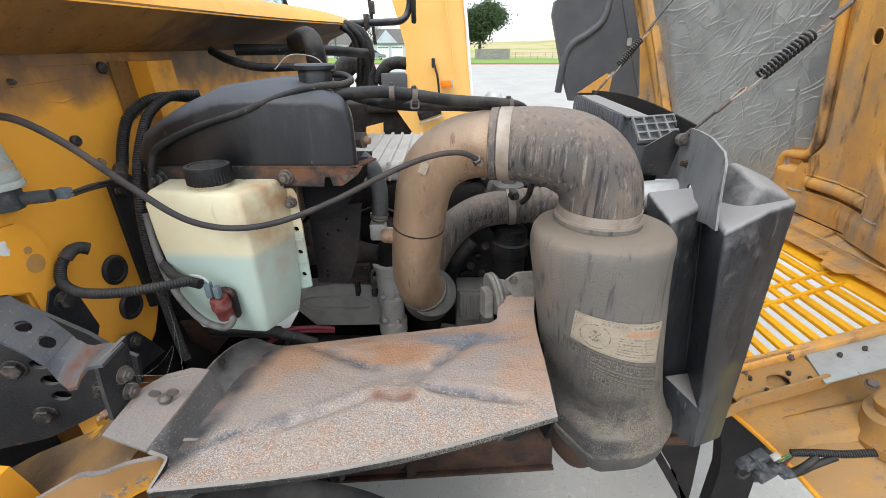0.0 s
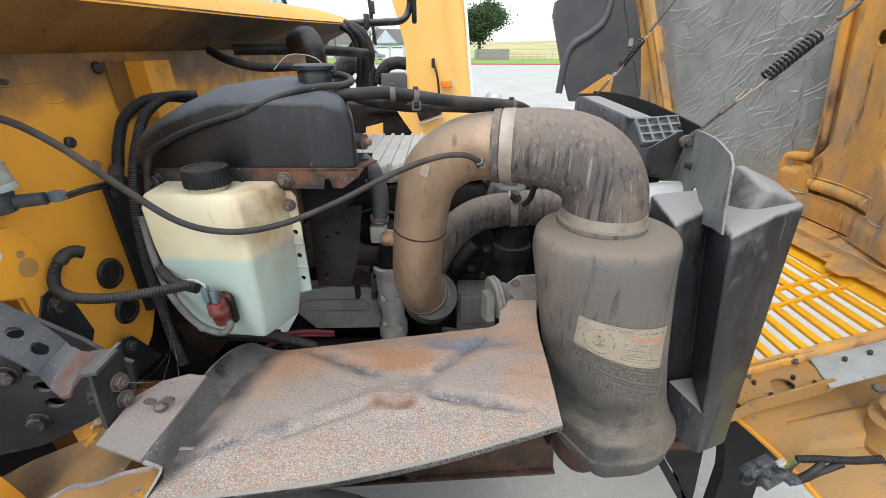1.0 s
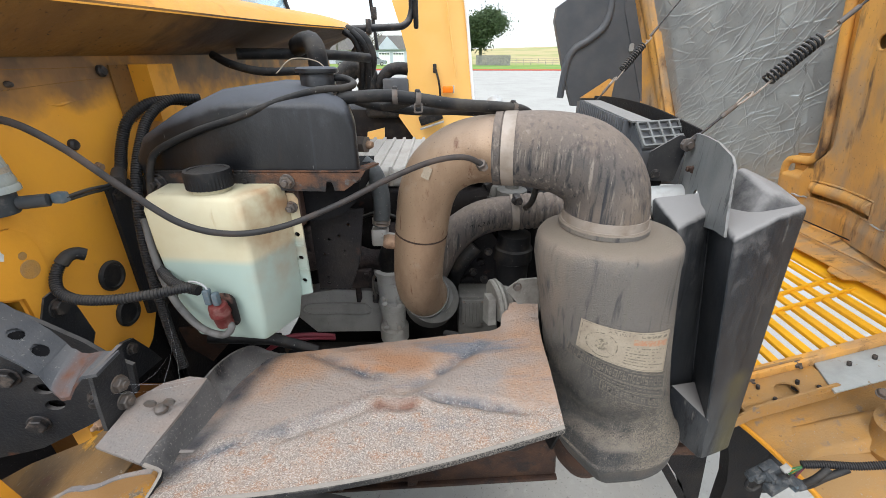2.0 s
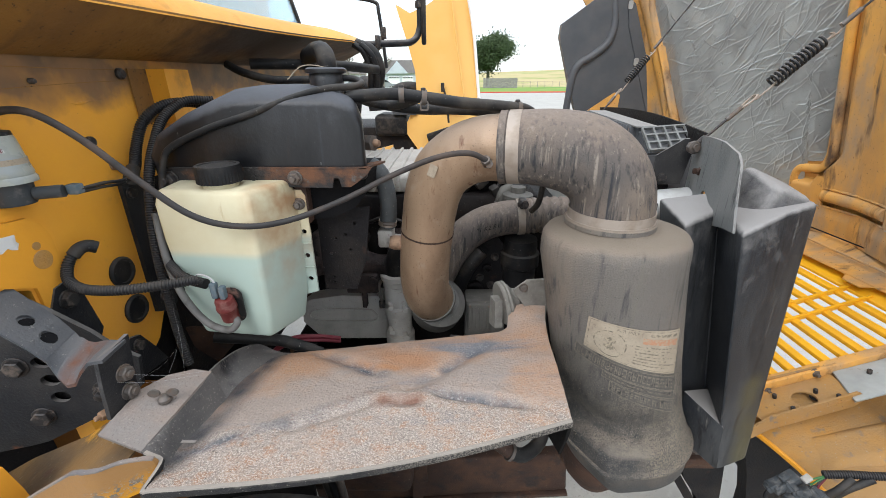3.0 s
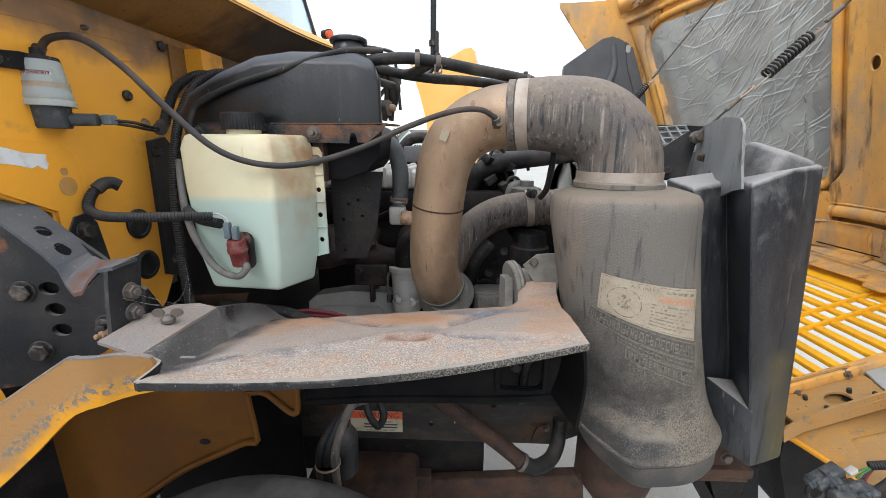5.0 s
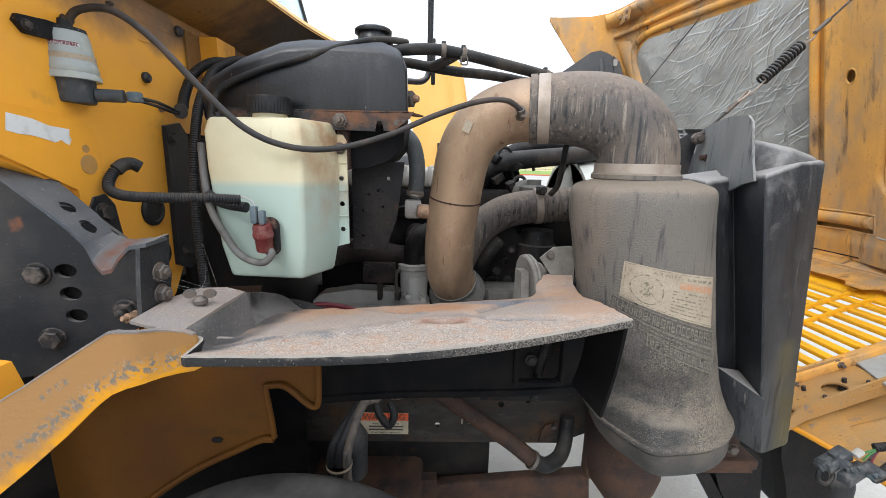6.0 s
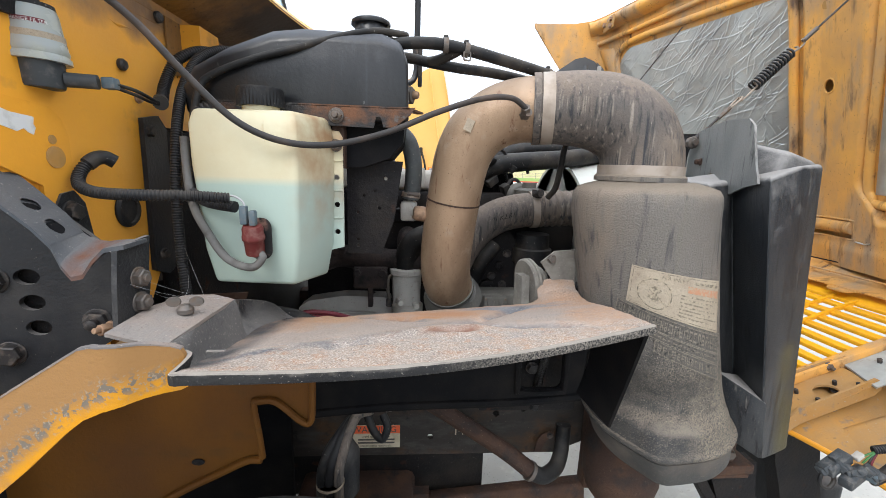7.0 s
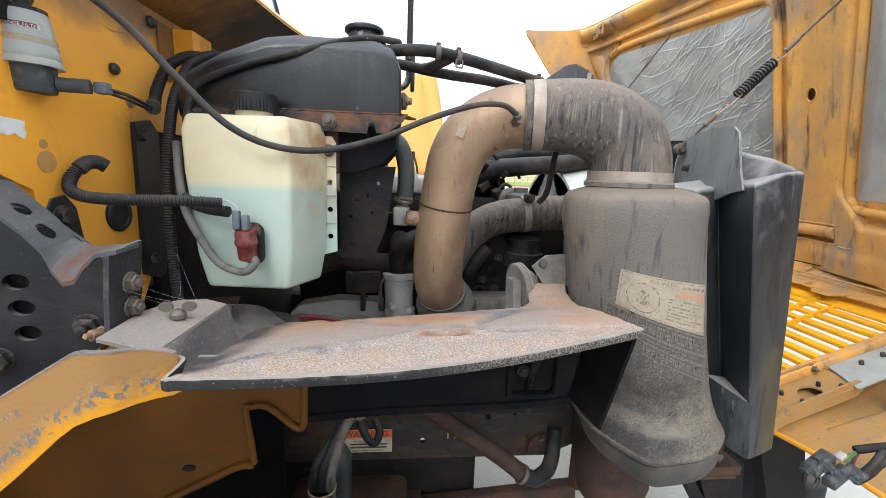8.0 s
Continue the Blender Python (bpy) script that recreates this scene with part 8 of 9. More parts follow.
part("red_band", sheet(lambda u, v: Vector((GX + 0.0328 * math.cos(radians(-100 + 75 * u)), GY + 0.0328 * math.sin(radians(-100 + 75 * u)), 1.592 + 0.009 * v)), 12, 1), "wire_red", fg)
part("yellow_band", ring_band((GX, GY, 1.577), (0, 0, 1), 0.0350, 0.014, 0.0006, 32), "label", fg)
tx = text_bm("CHANGE FILTER", 0.0065, ((0, 0, 0), (1, 0, 0), (0, 1, 0), (0, 0, 1)), 0.0)
for v in tx.verts:
    a = radians(-62) + v.co.x / 0.0336
    v.co = Vector((GX + 0.0336 * math.cos(a), GY + 0.0336 * math.sin(a), 1.597 + v.co.y))
part("band_text", tx, "label_white", fg)
part("side_plug", join(lathe([(0.011, 0.03), (0.011, 0.07), (0, 0.07)], (GX, GY, 1.523), (0.92, 0.35, 0.02), 12)), "grey_conn", fg)
part("plug_lock", box((-0.672, 0.662, 1.516), (-0.652, 0.680, 1.534), 0.003), "blue_conn", fg)
part("bracket", prism([(0.546, 1.612), (0.552, 1.622), (0.60, 1.628), (0.65, 1.628), (0.65, 1.612), (0.60, 1.600), (0.56, 1.598)], YZ, -0.7395, -0.732, 0.002), "iron", fg)
part("bracket_bolt", hexbolt((-0.732, 0.562, 1.610), (1, 0, 0), 0.007, 0.006), "bolt_dark", fg)
hose_thing("gauge_wire", [(-0.655, 0.672, 1.524), (-0.655, 0.72, 1.523), (-0.658, 0.765, 1.517), (-0.664, 0.80, 1.515)], 0.0032, "rubber", "thin dark wires from the gauge", "wire")
hose_thing("gauge_wire", [(-0.655, 0.672, 1.519), (-0.657, 0.72, 1.516), (-0.659, 0.765, 1.511), (-0.664, 0.80, 1.512)], 0.0028, "rubber", "thin dark wires from the gauge", "wire")

hose_thing("hanging_hose", [(0.27, 1.08, 1.52), (0.266, 1.12, 1.479), (0.262, 1.13, 1.42), (0.254, 1.14, 1.36), (0.24, 1.16, 1.33)], 0.009, "rubber", "thin black hose hanging behind the elbow")
wp = thing("wiring_plug", (0.10, 1.36, 1.36), "cluster of black wiring plugs on the engine", "plug")
for k, (x, y, z, a) in enumerate(((0.05, 1.38, 1.41, 20), (0.10, 1.36, 1.37, -35), (0.15, 1.35, 1.34, 60), (0.09, 1.34, 1.44, 10), (0.17, 1.37, 1.42, -15))):
    part("plug_body", box((-0.022, -0.016, -0.014), (0.022, 0.016, 0.014), 0.004, 2, pose(x, y, z, 10 * k, a, 20 * k)), "rubber", wp)
    part("plug_wire", tube([(x, y, z), (x + 0.02, y + 0.01, z + 0.035), (x + 0.05, y + 0.02, z + 0.03), (x + 0.07, y + 0.03, z - 0.02)], 0.006, 8), "loom", wp)
hose_thing("engine_hose", [(0.0, 1.42, 1.28), (0.05, 1.38, 1.38), (0.12, 1.37, 1.425), (0.22, 1.40, 1.44), (0.42, 1.50, 1.46), (0.62, 1.60, 1.49)], 0.034, "rubber", "black hose curving over the engine towards the radiator")
hose_thing("engine_wire", [(-0.30, 1.30, 1.24), (-0.22, 1.28, 1.27), (-0.14, 1.28, 1.25), (-0.08, 1.30, 1.30)], 0.006, "loom", "thin black wire along the manifold", "wire")
# cowl underside tubing
hose_thing("heater_hose", [(-0.70, 1.35, 1.745), (-0.64, 1.33, 1.72), (-0.56, 1.35, 1.70), (-0.45, 1.40, 1.70)], 0.012, "rubber", "black heater hose under the cowl")
hose_thing("heater_hose", [(-0.66, 1.42, 1.748), (-0.52, 1.50, 1.748), (-0.40, 1.60, 1.745), (-0.30, 1.75, 1.735)], 0.017, "rubber", "black hose along the cowl")
hose_thing("elbow_hose", [(-0.385, 1.36, 1.68), (-0.388, 1.36, 1.72), (-0.392, 1.365, 1.755), (-0.410, 1.39, 1.780), (-0.445, 1.44, 1.782), (-0.49, 1.50, 1.77)], 0.030, "rubber", "black elbow hose rising to the cowl")
for k in range(2):
    hose_thing("cowl_hose", [(-0.40 + 0.03 * k, 1.80, 1.83), (-0.36 + 0.03 * k, 1.80, 1.80 - 0.01 * k), (-0.34 + 0.025 * k, 1.82, 1.72), (-0.36 + 0.03 * k, 1.85, 1.60)], 0.013, "rubber", "black hose bundle at the cowl corner")
hose_thing("cowl_hose", [(-0.40, 1.86, 1.84), (-0.33, 1.84, 1.81), (-0.30, 1.84, 1.74), (-0.32, 1.86, 1.67), (-0.37, 1.9, 1.62)], 0.018, "rubber", "looping black hose at the cowl corner")
hose_thing("thin_wire", [(-0.46, 1.2, 1.70), (-0.42, 1.22, 1.735), (-0.36, 1.24, 1.73), (-0.32, 1.22, 1.70)], 0.0015, "label", "thin pale wire loop behind the reservoir", "wire")

# ---- under the shelf: frame rail, steering, axle, tyre ----
fr = thing("frame_rail", (0.0, 1.17, 0.45), "brown-black steel frame rail with a warning label", "frame rail")
rail_holes = [circle(0.125, 0.585, 0.012, 10), circle(-0.10, 0.50, 0.010, 10), circle(0.22, 0.60, 0.009, 10), slot_loop(0.19, 0.23, 0.635, 0.643, 0.004, 2)]
part("web", plate([(-1.6, 0.44), (0.36, 0.44), (0.50, 0.50), (0.50, 0.74), (-1.6, 0.74)], rail_holes, ((0, 1.175, 0), (1, 0, 0), (0, 0, 1), (0, 1, 0)), 0, 0.01), "rail", fr)
part("bottom_flange", box((-1.6, 1.175, 0.43), (0.38, 1.26, 0.442), 0.002), "rail", fr)
part("top_flange", box((-1.6, 1.175, 0.735), (0.50, 1.26, 0.745), 0.002), "rail", fr)
wl = part("warning_label", box((-0.395, 1.1715, 0.463), (-0.204, 1.1745, 0.547), 0), "warn_cream", fr, "cream and red frame warning label")
part("red_field", box((-0.395, 1.1705, 0.518), (-0.204, 1.1717, 0.547), 0), "warn_red", wl)
part("word", text_bm("WARNING", 0.031, ((-0.290, 1.170, 0.532), (1, 0, 0), (0, 0, 1), (0, -1, 0)), 0.0003), "label_dark", wl)
for k, (s, zz) in enumerate((("weld or drill frame", 0.506), ("attachment methods.", 0.4705))):
    part("line", text_bm(s, 0.0125, ((-0.285, 1.1708, zz), (1, 0, 0), (0, 0, 1), (0, -1, 0)), 0.0002), "label_dark", wl)
for zz in (0.494, 0.482):
    part("line_bar", box((-0.345, 1.1708, zz - 0.003), (-0.222, 1.1716, zz + 0.003), 0), "label_dark", wl)
part("chalk_mark", text_bm("M", 0.045, ((0.0, 1.1735, 0.52), (1, 0, 0), (0, 0, 1), (0, -1, 0)), 0.0003), "label", fr)
part("side_bracket", box((-1.2, 1.235, 0.225), (0.102, 1.255, 0.44), 0.006), "iron", fr, "black lower side plate")

tb2 = thing("lower_valance", (-0.1, 0.86, 0.85), "black plastic inner valance under the shelf", "valance")
VAL = [(-0.42, 1.03), (-0.42, 0.80), (-0.206, 0.818), (0.09, 0.827), (0.266, 0.841), (0.28, 1.03)]
part("apron", plate(VAL, [slot_loop(0.105, 0.215, 0.865, 0.985, 0.018)], ((0, 0.86, 0), (1, 0, 0), (0, 0, 1), (0, 1, 0)), 0, 0.008), "valance", tb2)
part("lower_roll", tube([(-0.42, 0.862, 0.80), (-0.206, 0.862, 0.818), (0.09, 0.862, 0.827), (0.266, 0.862, 0.841)], 0.012, 8), "valance", tb2)
part("window_rim", tube([(0.10, 0.855, 1.0), (0.10, 0.855, 0.875), (0.115, 0.855, 0.858), (0.205, 0.855, 0.858), (0.222, 0.855, 0.875), (0.222, 0.855, 1.0)], 0.008, 8), "valance", tb2)
part("bolt", hexbolt((0.158, 0.93, 0.885), (0, -1, 0), 0.014, 0.012), "bolt_dark", tb2)
part("inner_wall", box((0.02, 0.95, 0.74), (0.30, 0.97, 0.93), 0.01), "iron", tb2)
hose_thing("loom_tube", [(0.19, 0.93, 1.05), (0.20, 0.93, 0.95), (0.185, 0.94, 0.85), (0.18, 0.95, 0.75)], 0.012, "loom", "corrugated loom behind the valance", "loom", True)

ex = thing("exhaust_rod", (0.05, 1.05, 0.6), "brown rusted pipe slanting below the frame rail", "pipe")
part("pipe", tube([(-0.14, 1.135, 0.675), (-0.076, 1.12, 0.643), (0.114, 1.04, 0.556), (0.205, 1.02, 0.492)], 0.026, 18), "rusty", ex)
part("hose", tube([(0.188, 1.022, 0.503), (0.222, 1.025, 0.476), (0.262, 1.04, 0.452), (0.315, 1.085, 0.443), (0.345, 1.125, 0.460), (0.358, 1.15, 0.50), (0.362, 1.16, 0.55)], 0.025, 18), "rubber", ex)
part("clamp", ring_band((0.208, 1.02, 0.488), (0.8, 0, -0.5), 0.0285, 0.012, 0.002, 24), "bolt", ex)
part("hanger", prism([(0.262, 0.455), (0.285, 0.452), (0.300, 0.495), (0.330, 0.515), (0.318, 0.53), (0.285, 0.518), (0.272, 0.50)], XZ, 1.150, 1.156, 0.001), "rusty", ex)
part("bolt", hexbolt((0.312, 1.150, 0.515), (0, -1, 0), 0.009, 0.008), "bolt_dark", ex)

ax = thing("front_axle", (-0.1, 0.95, 0.3), "brown rusted front axle and steering tube", "axle")
TILTED = Matrix.Translation((0.08, 1.17, 0.266)) @ Matrix.Rotation(radians(-5.5), 4, "Y") @ Matrix.Translation((-0.08, -1.17, -0.243))
part("drag_beam", box((-0.60, 1.17, 0.03), (0.47, 1.222, 0.243), 0.012, 3, TILTED), "rusty", ax)
part("beam_lip", box((-0.60, 1.15, 0.02), (0.47, 1.175, 0.036), 0.003, 2, TILTED), "rusty", ax)
part("beam_bracket", prism([(-0.16, 0.30), (-0.10, 0.30), (-0.095, 0.16), (-0.12, 0.06), (-0.16, 0.05)], XZ, 1.14, 1.18, 0.008), "rusty", ax)
for x in (-0.28, -0.21, -0.14):
    part("band", box((x - 0.007, 1.16, 0.09), (x + 0.007, 1.232, 0.250), 0.003, 2, TILTED), "rusty", ax)
part("shock_stub", lathe([(0.033, 0.34), (0.033, 0.50), (0.026, 0.503), (0.024, 0.49), (0, 0.49)], (-0.338, 1.275, -0.20), (0, 0, 1), 18), "rusty", ax)
part("beam", box((-0.55, 1.06, 0.20), (-0.15, 2.2, 0.32), 0.03), "rusty", ax)

sg = thing("steering_gear", (0.40, 0.95, 0.35), "rusty cast steering gearbox under the air cleaner", "steering gear")
part("case", lathe([(0.0, 0.34), (0.06, 0.345), (0.10, 0.40), (0.115, 0.45), (0.118, 0.55), (0.105, 0.60), (0.11, 0.64), (0.08, 0.70), (0, 0.72)], (0.515, 1.0, 0), (0, 0.1, 1), 28), "rusty", sg)
part("mount_plate", box((0.415, 1.08, 0.36), (0.62, 1.14, 0.78), 0.01), "rusty", sg)
part("can_mount", box((0.24, 0.98, 0.80), (0.46, 1.04, 1.10), 0.01), "iron", sg)

bh = thing("brake_lines", (-0.37, 0.85, 0.6), "bundle of dusty brake hoses with cable ties", "hose bundle")
for k in range(3):
    part("line", tube([(-0.30 + 0.01 * k, 0.98, 0.73), (-0.34 + 0.012 * k, 0.93, 0.72 + 0.01 * k), (-0.385 + 0.02 * k, 0.87, 0.66), (-0.395 + 0.022 * k, 0.86, 0.58), (-0.385 + 0.02 * k, 0.87, 0.45)], 0.013, 10), ("rubber", "loom", "elbow")[k], bh)
part("tie", ring_band((-0.372, 0.863, 0.60), (0, 0, 1), 0.034, 0.006, 0.002, 20), "label", bh)
part("line", tube([(-0.27, 1.08, 0.70), (-0.24, 1.06, 0.68), (-0.17, 1.05, 0.715), (-0.12, 1.06, 0.74)], 0.008, 10), "elbow", bh)
part("loop", tube([(-0.30, 1.02, 0.70), (-0.275, 0.99, 0.66), (-0.25, 0.99, 0.63), (-0.235, 1.0, 0.66), (-0.25, 1.02, 0.69)], 0.012, 10), "rubber", bh)
part("canister", lathe([(0, 0.50), (0.05, 0.50), (0.052, 0.62), (0.03, 0.66), (0, 0.66)], (-0.36, 0.95, 0), (0, 0, 1), 20), "steel_plate", bh)

for out, lab_ in (([(0.70, 0.53), (0.735, 0.53), (1.03, 0.05), (0.995, 0.05)], "thin dark steel strut below the radiator"),
                  ([(0.775, 0.515), (0.940, 0.515), (0.948, 0.45), (0.962, 0.36), (0.985, 0.20), (1.0, 0.05), (0.98, 0.08), (0.90, 0.28), (0.825, 0.39)], "black steel frame horn below the radiator"),
                  ([(0.995, 0.66), (1.13, 0.64), (1.17, 0.45), (1.21, 0.30), (1.25, -0.02), (1.09, -0.02), (1.065, 0.30), (1.035, 0.42), (1.0, 0.52), (0.992, 0.57)], "black steel frame horn below the front panel")):
    ob = part("frame_horn", prism(out, ((0, 1.0, 0), (1, 0, 0), (0, 0, 1), (0, 1, 0)), 0, 0.05, 0.006), "iron", None, at=(out[0][0], 1.0, 0.3))
    tagged(ob, lab_, "frame horn", "frame horns")
mt = thing("radiator_mount", (0.78, 1.0, 0.50), "rusty radiator mount block with bolts", "mount")
part("block", box((0.70, 0.95, 0.515), (0.885, 1.10, 0.548), 0.006), "rusty", mt)
part("lower_plate", box((0.72, 0.955, 0.500), (0.875, 1.09, 0.513), 0.003), "rusty", mt)
part("pad", box((0.76, 0.96, 0.550), (0.825, 1.06, 0.69), 0.01), "rusty", mt)
part("bolt", hexbolt((0.80, 0.96, 0.585), (0, -1, 0), 0.014, 0.014), "bolt", mt)
bmp = thing("front_bumper", (1.36, 1.6, 0.05), "black steel front bumper below the grille", "bumper")
part("beam", box((1.30, 1.10, 0.05), (1.42, 2.6, 0.345), 0.035, 3), "steel_plate", bmp)

# far frame parts close the view under the bus
tagged(part("cross_member", box((-0.65, 1.18, 0.45), (-0.55, 2.10, 0.70), 0.01), "iron", None, at=(-0.6, 1.6, 0.45)), "dark cross member between the frame rails", "cross member")
tagged(part("far_rail", box((-1.6, 2.07, 0.44), (0.50, 2.15, 0.74), 0.01), "rusty", None, at=(-0.5, 2.1, 0.44)), "brown far frame rail", "frame rail")

# ---- mirror arms at the far cowl corner ----
ma = thing("mirror_arm", (-0.42, 2.25, 1.85), "black tubular mirror arm on the far fender", "mirror arm")
part("tube", tube([(-0.62, 2.28, 1.845), (-0.45, 2.28, 1.862), (-0.30, 2.34, 1.872), (-0.215, 2.40, 1.885), (-0.178, 2.43, 1.94), (-0.172, 2.43, 2.05), (-0.17, 2.42, 2.5)], 0.017, 12), "steel_plate", ma)
part("clamp", box((-0.392, 2.27, 1.845), (-0.368, 2.33, 1.905), 0.004), "bolt_dark", ma)
part("mirror_edge", box((-0.165, 2.40, 1.87), (-0.14, 2.44, 2.12), 0.008), "rubber", ma)
part("clamp", ring_band((-0.171, 2.43, 2.06), (0, 0, 1), 0.018, 0.03, 0.008, 14), "bolt_dark", ma)
part("strut", tube([(-0.38, 2.30, 1.85), (-0.44, 2.33, 1.80), (-0.50, 2.36, 1.74)], 0.012, 8), "bolt", ma)
ma2 = thing("mirror_arm", (-0.9, 3.4, 1.9), "thin black mirror frame beyond the cowl", "mirror arm")
part("tube", tube([(-1.05, 3.2, 2.22), (-0.80, 3.3, 2.24), (-0.58, 3.4, 2.225), (-0.545, 3.4, 2.15), (-0.52, 3.4, 1.9), (-0.51, 3.4, 1.78)], 0.013, 10), "steel_plate", ma2)
part("hinge", box((-0.535, 3.38, 1.98), (-0.50, 3.42, 2.06), 0.004), "bolt_dark", ma2)
part("lamp", lathe([(0, 0), (0.026, 0.006), (0.028, 0.03), (0, 0.036)], (-0.96, 3.0, 2.25), (1, -0.6, 0), 16), "warn_red", ma2)
part("lamp_housing", lathe([(0, -0.06), (0.03, -0.055), (0.032, 0.01), (0, 0.01)], (-0.952, 3.012, 2.26), (1, -0.6, 0), 16), "rubber", ma2)

# ---- second bus alongside, its hood tilted too ----
b2 = thing("neighbour_hood", (0.0, 5.1, 0.75), "pale yellow tilted hood of the bus alongside", "hood")
H2 = [(-0.63, 2.46), (-0.47, 2.37), (-0.30, 2.43), (0.02, 2.62), (0.10, 2.64), (0.15, 2.60), (0.19, 2.48), (0.27, 1.9), (0.335, 1.35), (0.365, 1.10), (0.365, 1.02), (-0.20, 0.78), (-0.29, 0.755), (-0.36, 0.80), (-0.60, 1.13), (-0.53, 1.25), (-0.46, 1.40), (-0.42, 1.58), (-0.43, 1.78), (-0.50, 2.05)]


def hood2():
    bm = plate(H2, [], XZ, 5.05, 5.08)
    bmesh.ops.subdivide_edges(bm, edges=[e for e in bm.edges if e.calc_length() > 0.25], cuts=4, use_grid_fill=True)
    for v in bm.verts:
        s = (v.co.x + 0.2 + 0.12 * (v.co.z - 1.6)) / 0.45
        v.co.y += 0.10 * s * s - 0.02 * math.exp(-((s - 0.3) / 0.12) ** 2)
    return bm


part("side_skin", hood2(), "paint_far", b2)
part("nose_edge", tube([(0.16, 5.10, 2.58), (0.24, 5.15, 2.2), (0.31, 5.17, 1.6), (0.375, 5.18, 1.05)], 0.018, 10), "white", b2)
part("crease", tube([(-0.02, 5.05, 2.55), (0.06, 5.045, 2.0), (0.14, 5.05, 1.5)], 0.010, 8), "paint_far", b2)
part("marker_lamp", box((-0.02, 4.97, 1.355), (0.10, 5.03, 1.425), 0.008, 2, pose(0, 0, 0)), "amber", b2, "amber side marker lamp")
part("marker_rim", box((0.095, 4.975, 1.35), (0.115, 5.035, 1.432), 0.006), "alu_bright", b2)
part("latch", join(tube([(-0.10, 4.99, 1.60), (-0.06, 4.98, 1.45), (-0.04, 4.97, 1.22)], 0.012, 6), box((-0.13, 4.98, 1.56), (-0.09, 5.02, 1.66), 0.01)), "rubber", b2)
part("trim_bar", box((-0.30, 4.97, 1.02), (-0.02, 5.03, 1.13), 0.015, 2, Matrix.Translation((-0.16, 5, 1.07)) @ Matrix.Rotation(radians(-18), 4, "Y") @ Matrix.Translation((0.16, -5, -1.07))), "rubber", b2)
part("trim_lens", box((-0.30, 4.965, 0.975), (0.0, 4.99, 1.0), 0.008, 2, Matrix.Translation((-0.16, 5, 1.0)) @ Matrix.Rotation(radians(-18), 4, "Y") @ Matrix.Translation((0.16, -5, -1.0))), "alu_bright", b2)
ne = thing("neighbour_engine", (-0.7, 5.4, 0.7), "dark engine of the bus alongside", "engine")
part("block", box((-1.5, 5.2, 0.5), (-0.30, 6.4, 1.15), 0.04), "iron", ne)
part("cover", box((-0.95, 5.1, 1.05), (-0.55, 5.7, 1.30), 0.05, 3), "rubber", ne)
part("intake", tube([(-1.25, 5.2, 1.3), (-1.2, 5.2, 1.5), (-1.05, 5.2, 1.62), (-0.92, 5.2, 1.55), (-0.90, 5.2, 1.35)], 0.12, 18), "rubber", ne)
part("hose", tube([(-0.80, 5.2, 1.40), (-0.65, 5.2, 1.58), (-0.45, 5.2, 1.60), (-0.30, 5.25, 1.52)], 0.07, 14), "rubber", ne)
part("box", box((-0.72, 5.05, 1.30), (-0.42, 5.35, 1.50), 0.02), "liner", ne)
part("shelf", box((-1.1, 4.7, 0.62), (-0.65, 5.1, 0.70), 0.02), "paint_far", ne)
part("panel", prism([(-0.95, 0.55), (-0.72, 0.55), (-0.70, 0.98), (-0.90, 0.93)], ((0, 4.85, 0), (1, 0, 0), (0, 0, 1), (0, 1, 0)), 0, 0.03, 0.008), "paint_far", ne)
nm = thing("convex_mirror", (0.55, 5.0, 1.15), "small chrome convex mirror on the far fender", "mirror")
part("bowl", lathe([(0, 0.06), (0.06, 0.05), (0.10, 0.02), (0.115, -0.02), (0.09, -0.03), (0, -0.03)], (0.58, 5.0, 1.22), (-0.6, -1, 0.2), 24), "alu_bright", nm)
part("stalk", tube([(0.50, 5.0, 1.12), (0.46, 5.0, 1.05), (0.42, 5.05, 0.98)], 0.012, 8), "rubber", nm)
nf = sheet(lambda u, v: Vector((0.10 + 0.75 * u, 5.2 + 0.6 * v, 0.55 + 0.42 * math.sin(1.57 * min(1, v * 1.6)) - 0.12 * u)), 16, 10, (0, 0, -0.02))
tagged(part("neighbour_fender", nf, "liner", None, at=(0.5, 5.4, 0.5)), "pale grey fender of the bus alongside", "fender")

# ---- far off: fence, houses, cars, trees ----
GB = GROUND + 0.1
fence = thing("wooden_fence", (10, 92, GB), "weathered grey board fence behind the lawn", "fence")
for k in range(48):
    x = 6.6 + k * 0.15
    part("board", box((x, 92, GB), (x + 0.135, 92.03, GB + 1.95 + 0.06 * math.sin(k * 2.1)), 0), "fence", fence)
rail = thing("wire_fence", (22, 96, GB), "low pale wire fence along the field", "fence")
for k in range(12):
    part("post", box((14 + k * 1.6, 96, GB), (14.07 + k * 1.6, 96.06, GB + 1.3), 0), "fence", rail)
for z in (0.5, 0.9, 1.25):
    part("wire", box((14, 96.02, GB + z), (33, 96.04, GB + z + 0.04), 0), "fence", rail)


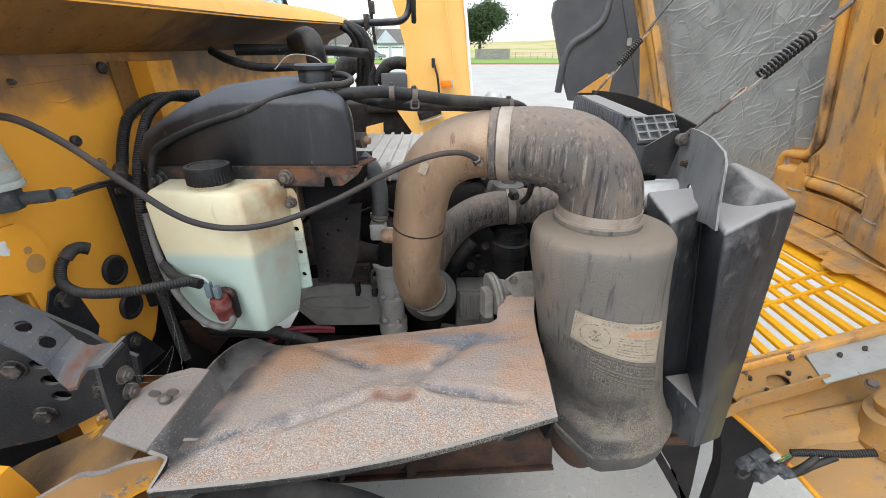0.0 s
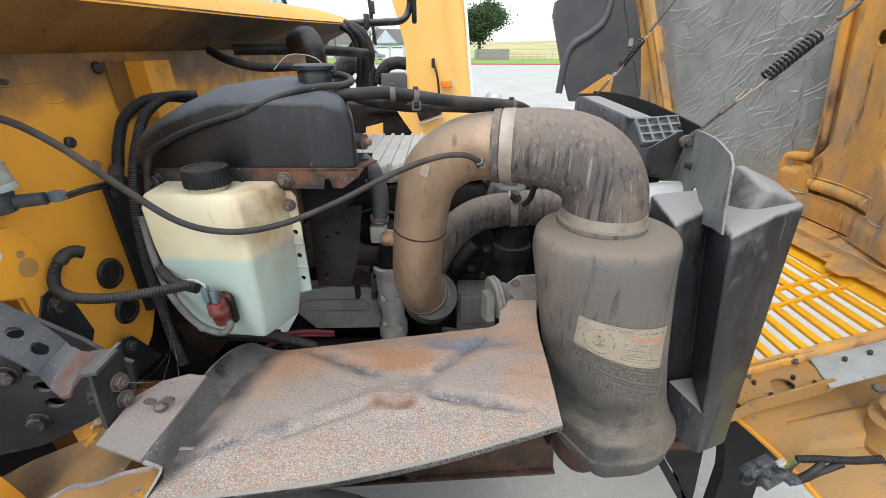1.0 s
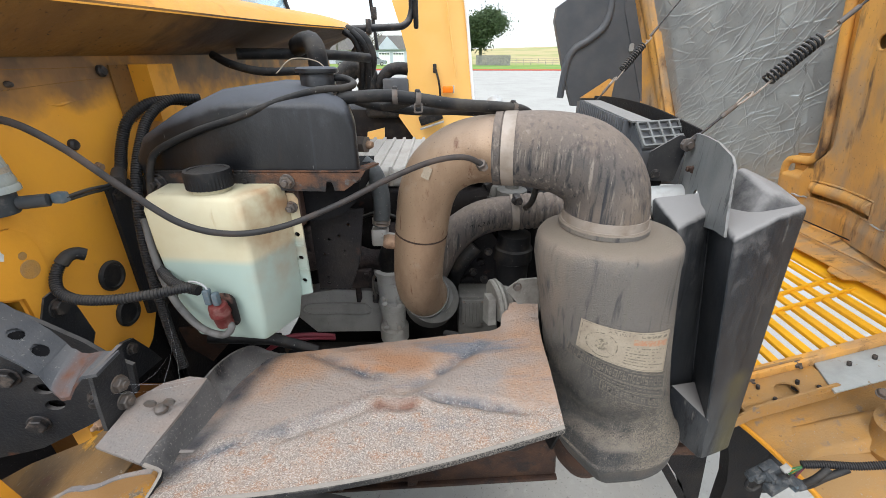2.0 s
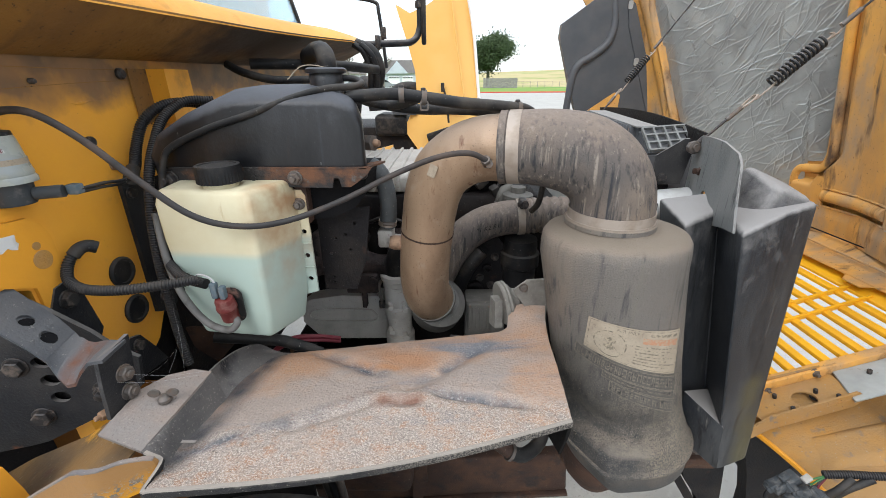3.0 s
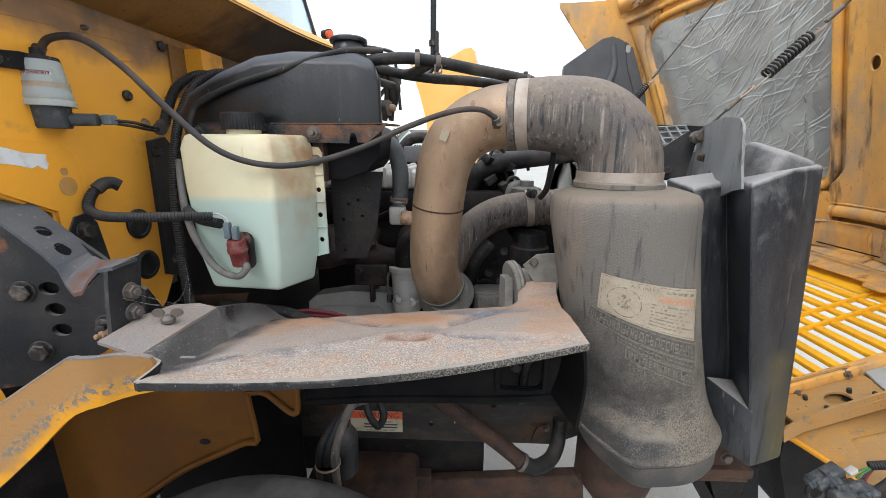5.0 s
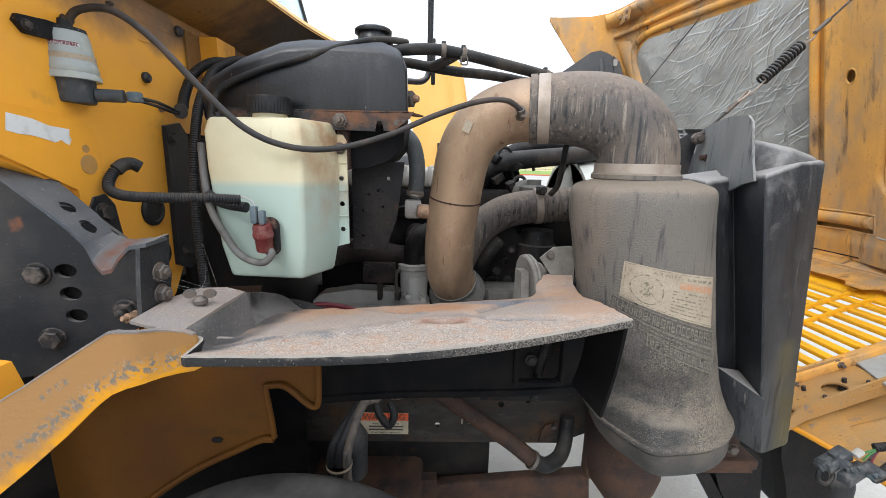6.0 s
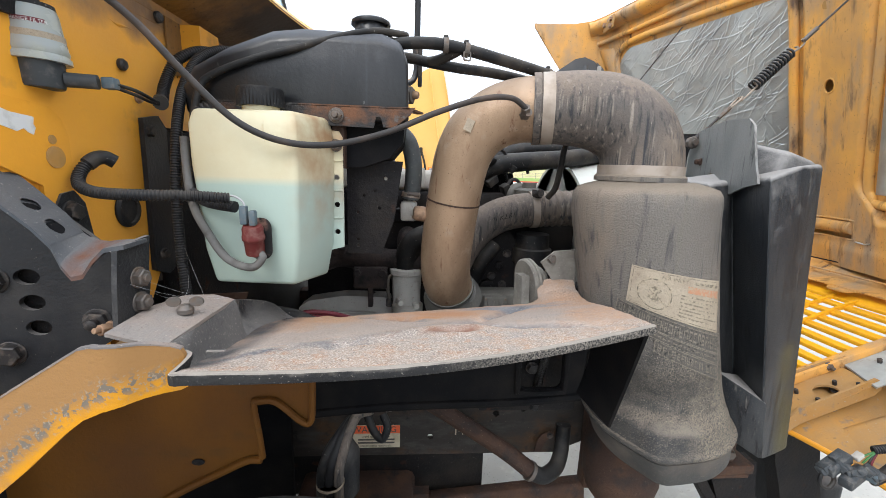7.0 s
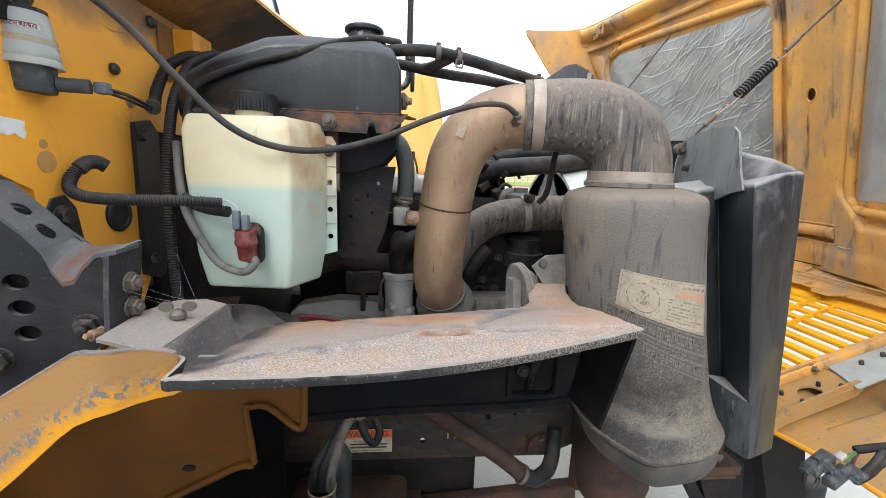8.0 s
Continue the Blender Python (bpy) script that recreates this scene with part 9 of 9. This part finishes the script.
def house(x, y, w, d, h, roof_h, name_label):
    hs = thing("house", (x, y, GB), name_label, "house")
    part("wall", box((x - w / 2, y, GB), (x + w / 2, y + d, h), 0), "siding", hs)
    part("roof", prism([(-w / 2 - 0.4, 0), (w / 2 + 0.4, 0), (w / 2 - 1.2, roof_h), (-w / 2 + 1.2, roof_h)], ((x, y - 0.4, h), (1, 0, 0), (0, 0.35, 1), (0, 1, 0)), 0, d, 0), "roof", hs)
    for i in range(2):
        gd = part("garage_door", box((x - w / 2 + 0.8 + i * 3.2, y - 0.05, GB), (x - w / 2 + 3.4 + i * 3.2, y, 2.4), 0), "white", hs)
        for j in range(4):
            part("door_pane", box((x - w / 2 + 1.0 + i * 3.2 + j * 0.6, y - 0.08, 1.9), (x - w / 2 + 1.4 + i * 3.2 + j * 0.6, y - 0.05, 2.2), 0), "car_glass", gd)
    wd = part("window", box((x + w / 2 - 2.0, y - 0.06, 1.0), (x + w / 2 - 0.8, y, 2.3), 0), "car_glass", hs)
    part("window_frame", box((x + w / 2 - 2.1, y - 0.04, 0.9), (x + w / 2 - 0.7, y - 0.01, 2.4), 0), "white", wd)
    part("gable", prism([(-2.5, 0), (2.5, 0), (0, 2.6)], ((x - w / 4, y - 0.6, h), (1, 0, 0), (0, 0, 1), (0, 1, 0)), 0, 0.5, 0), "siding", hs)
    return hs


house(-9.5, 100, 12, 8, 2.9, 2.8, "pale blue-grey house with white garage doors")
house(-30, 108, 14, 8, 2.9, 2.8, "grey house with a hipped roof further along")


def car(x, y, name_label):
    c = thing("car", (x, y, GB), name_label, "car", "parked cars")
    prof = [(-2.3, 0.35), (2.2, 0.35), (2.3, 0.75), (2.1, 0.95), (1.2, 1.05), (0.5, 1.6), (-1.7, 1.65), (-2.2, 1.1), (-2.35, 0.8)]
    part("body", prism(prof, ((x, y, GB), (1, 0, 0), (0, 0, 1), (0, 1, 0)), 0, 1.8, 0.08), "car_silver", c)
    part("side_glass", prism([(-1.7, 1.05), (0.95, 1.05), (0.42, 1.5), (-1.6, 1.55)], ((x, y - 0.02, 0.1), (1, 0, 0), (0, 0, 1), (0, 1, 0)), 0, 0.03, 0), "car_glass", c)
    for dx in (-1.4, 1.4):
        wv = part("wheel", lathe([(0.2, -0.1), (0.34, -0.1), (0.34, 0.1), (0.2, 0.1)], (x + dx, y + 0.05, GB + 0.34), (0, 1, 0), 20), "rubber", c)
        part("rim", lathe([(0, -0.11), (0.2, -0.11), (0.2, 0.0), (0, 0)], (x + dx, y + 0.05, GB + 0.34), (0, 1, 0), 16), "alu_bright", wv)


car(-13.8, 88, "silver minivan parked on the far street")
car(-19.5, 89, "blue-grey car parked on the far street")

rng = random.Random(4)


def branches(p, d, length, r, depth, out):
    q = p + d * length
    out.append((p, q, r, r * 0.68))
    if depth == 0:
        return
    for _ in range(3 if depth > 2 else 4):
        e = (d + Vector((rng.uniform(-0.8, 0.8), rng.uniform(-0.8, 0.8), rng.uniform(-0.15, 0.55)))).normalized()
        branches(q - d * length * rng.uniform(0, 0.35), e, length * rng.uniform(0.6, 0.8), r * 0.6, depth - 1, out)


def tree(x, y, h, r, leaves, name_label):
    tr = thing("tree", (x, y, GB), name_label, "tree")
    segs = []
    branches(Vector((x, y, GB)), Vector((0.03, 0, 1)), h * 0.32, r, 4 if not leaves else 3, segs)
    bm = bmesh.new()
    for a, b, ra, rb in segs:
        d = (b - a).normalized()
        u = d.orthogonal().normalized()
        w = d.cross(u)
        lo = [bm.verts.new(a + (u * math.cos(k * 1.2566) + w * math.sin(k * 1.2566)) * ra) for k in range(5)]
        hi = [bm.verts.new(b + (u * math.cos(k * 1.2566) + w * math.sin(k * 1.2566)) * rb) for k in range(5)]
        for k in range(5):
            bm.faces.new((lo[k], lo[(k + 1) % 5], hi[(k + 1) % 5], hi[k]))
    part("trunk", bm, "bark", tr)
    if leaves:
        vs, fs = [], []
        ends = [b for a, b, ra, rb in segs]
        for _ in range(leaves):
            c = rng.choice(ends) + Vector((rng.gauss(0, h * 0.075), rng.gauss(0, h * 0.075), rng.gauss(0, h * 0.060)))
            s = rng.uniform(0.14, 0.32)
            u = Vector((rng.gauss(0, 1), rng.gauss(0, 1), rng.gauss(0, 1))).normalized()
            w = u.orthogonal().normalized()
            n = len(vs)
            vs += [c + u * s, c + w * s * 0.7, c - u * s, c - w * s * 0.7]
            fs.append((n, n + 1, n + 2, n + 3))
        o = world_of(tr)
        me = bpy.data.meshes.new("crown")
        me.from_pydata([v - o for v in vs], [], fs)
        me.materials.append(M["leaf"])
        ob = new("crown", me)
        ob.parent = tr
        tagged(ob, kind="stuff")
    return tr


tree(8.2, 101, 13.0, 0.45, 30000, "dark green live oak behind the fence")
tree(-12.0, 76, 7.5, 0.16, 0, "bare grey tree on the verge")
tree(-22.0, 92, 9.0, 0.2, 0, "bare tree by the houses")
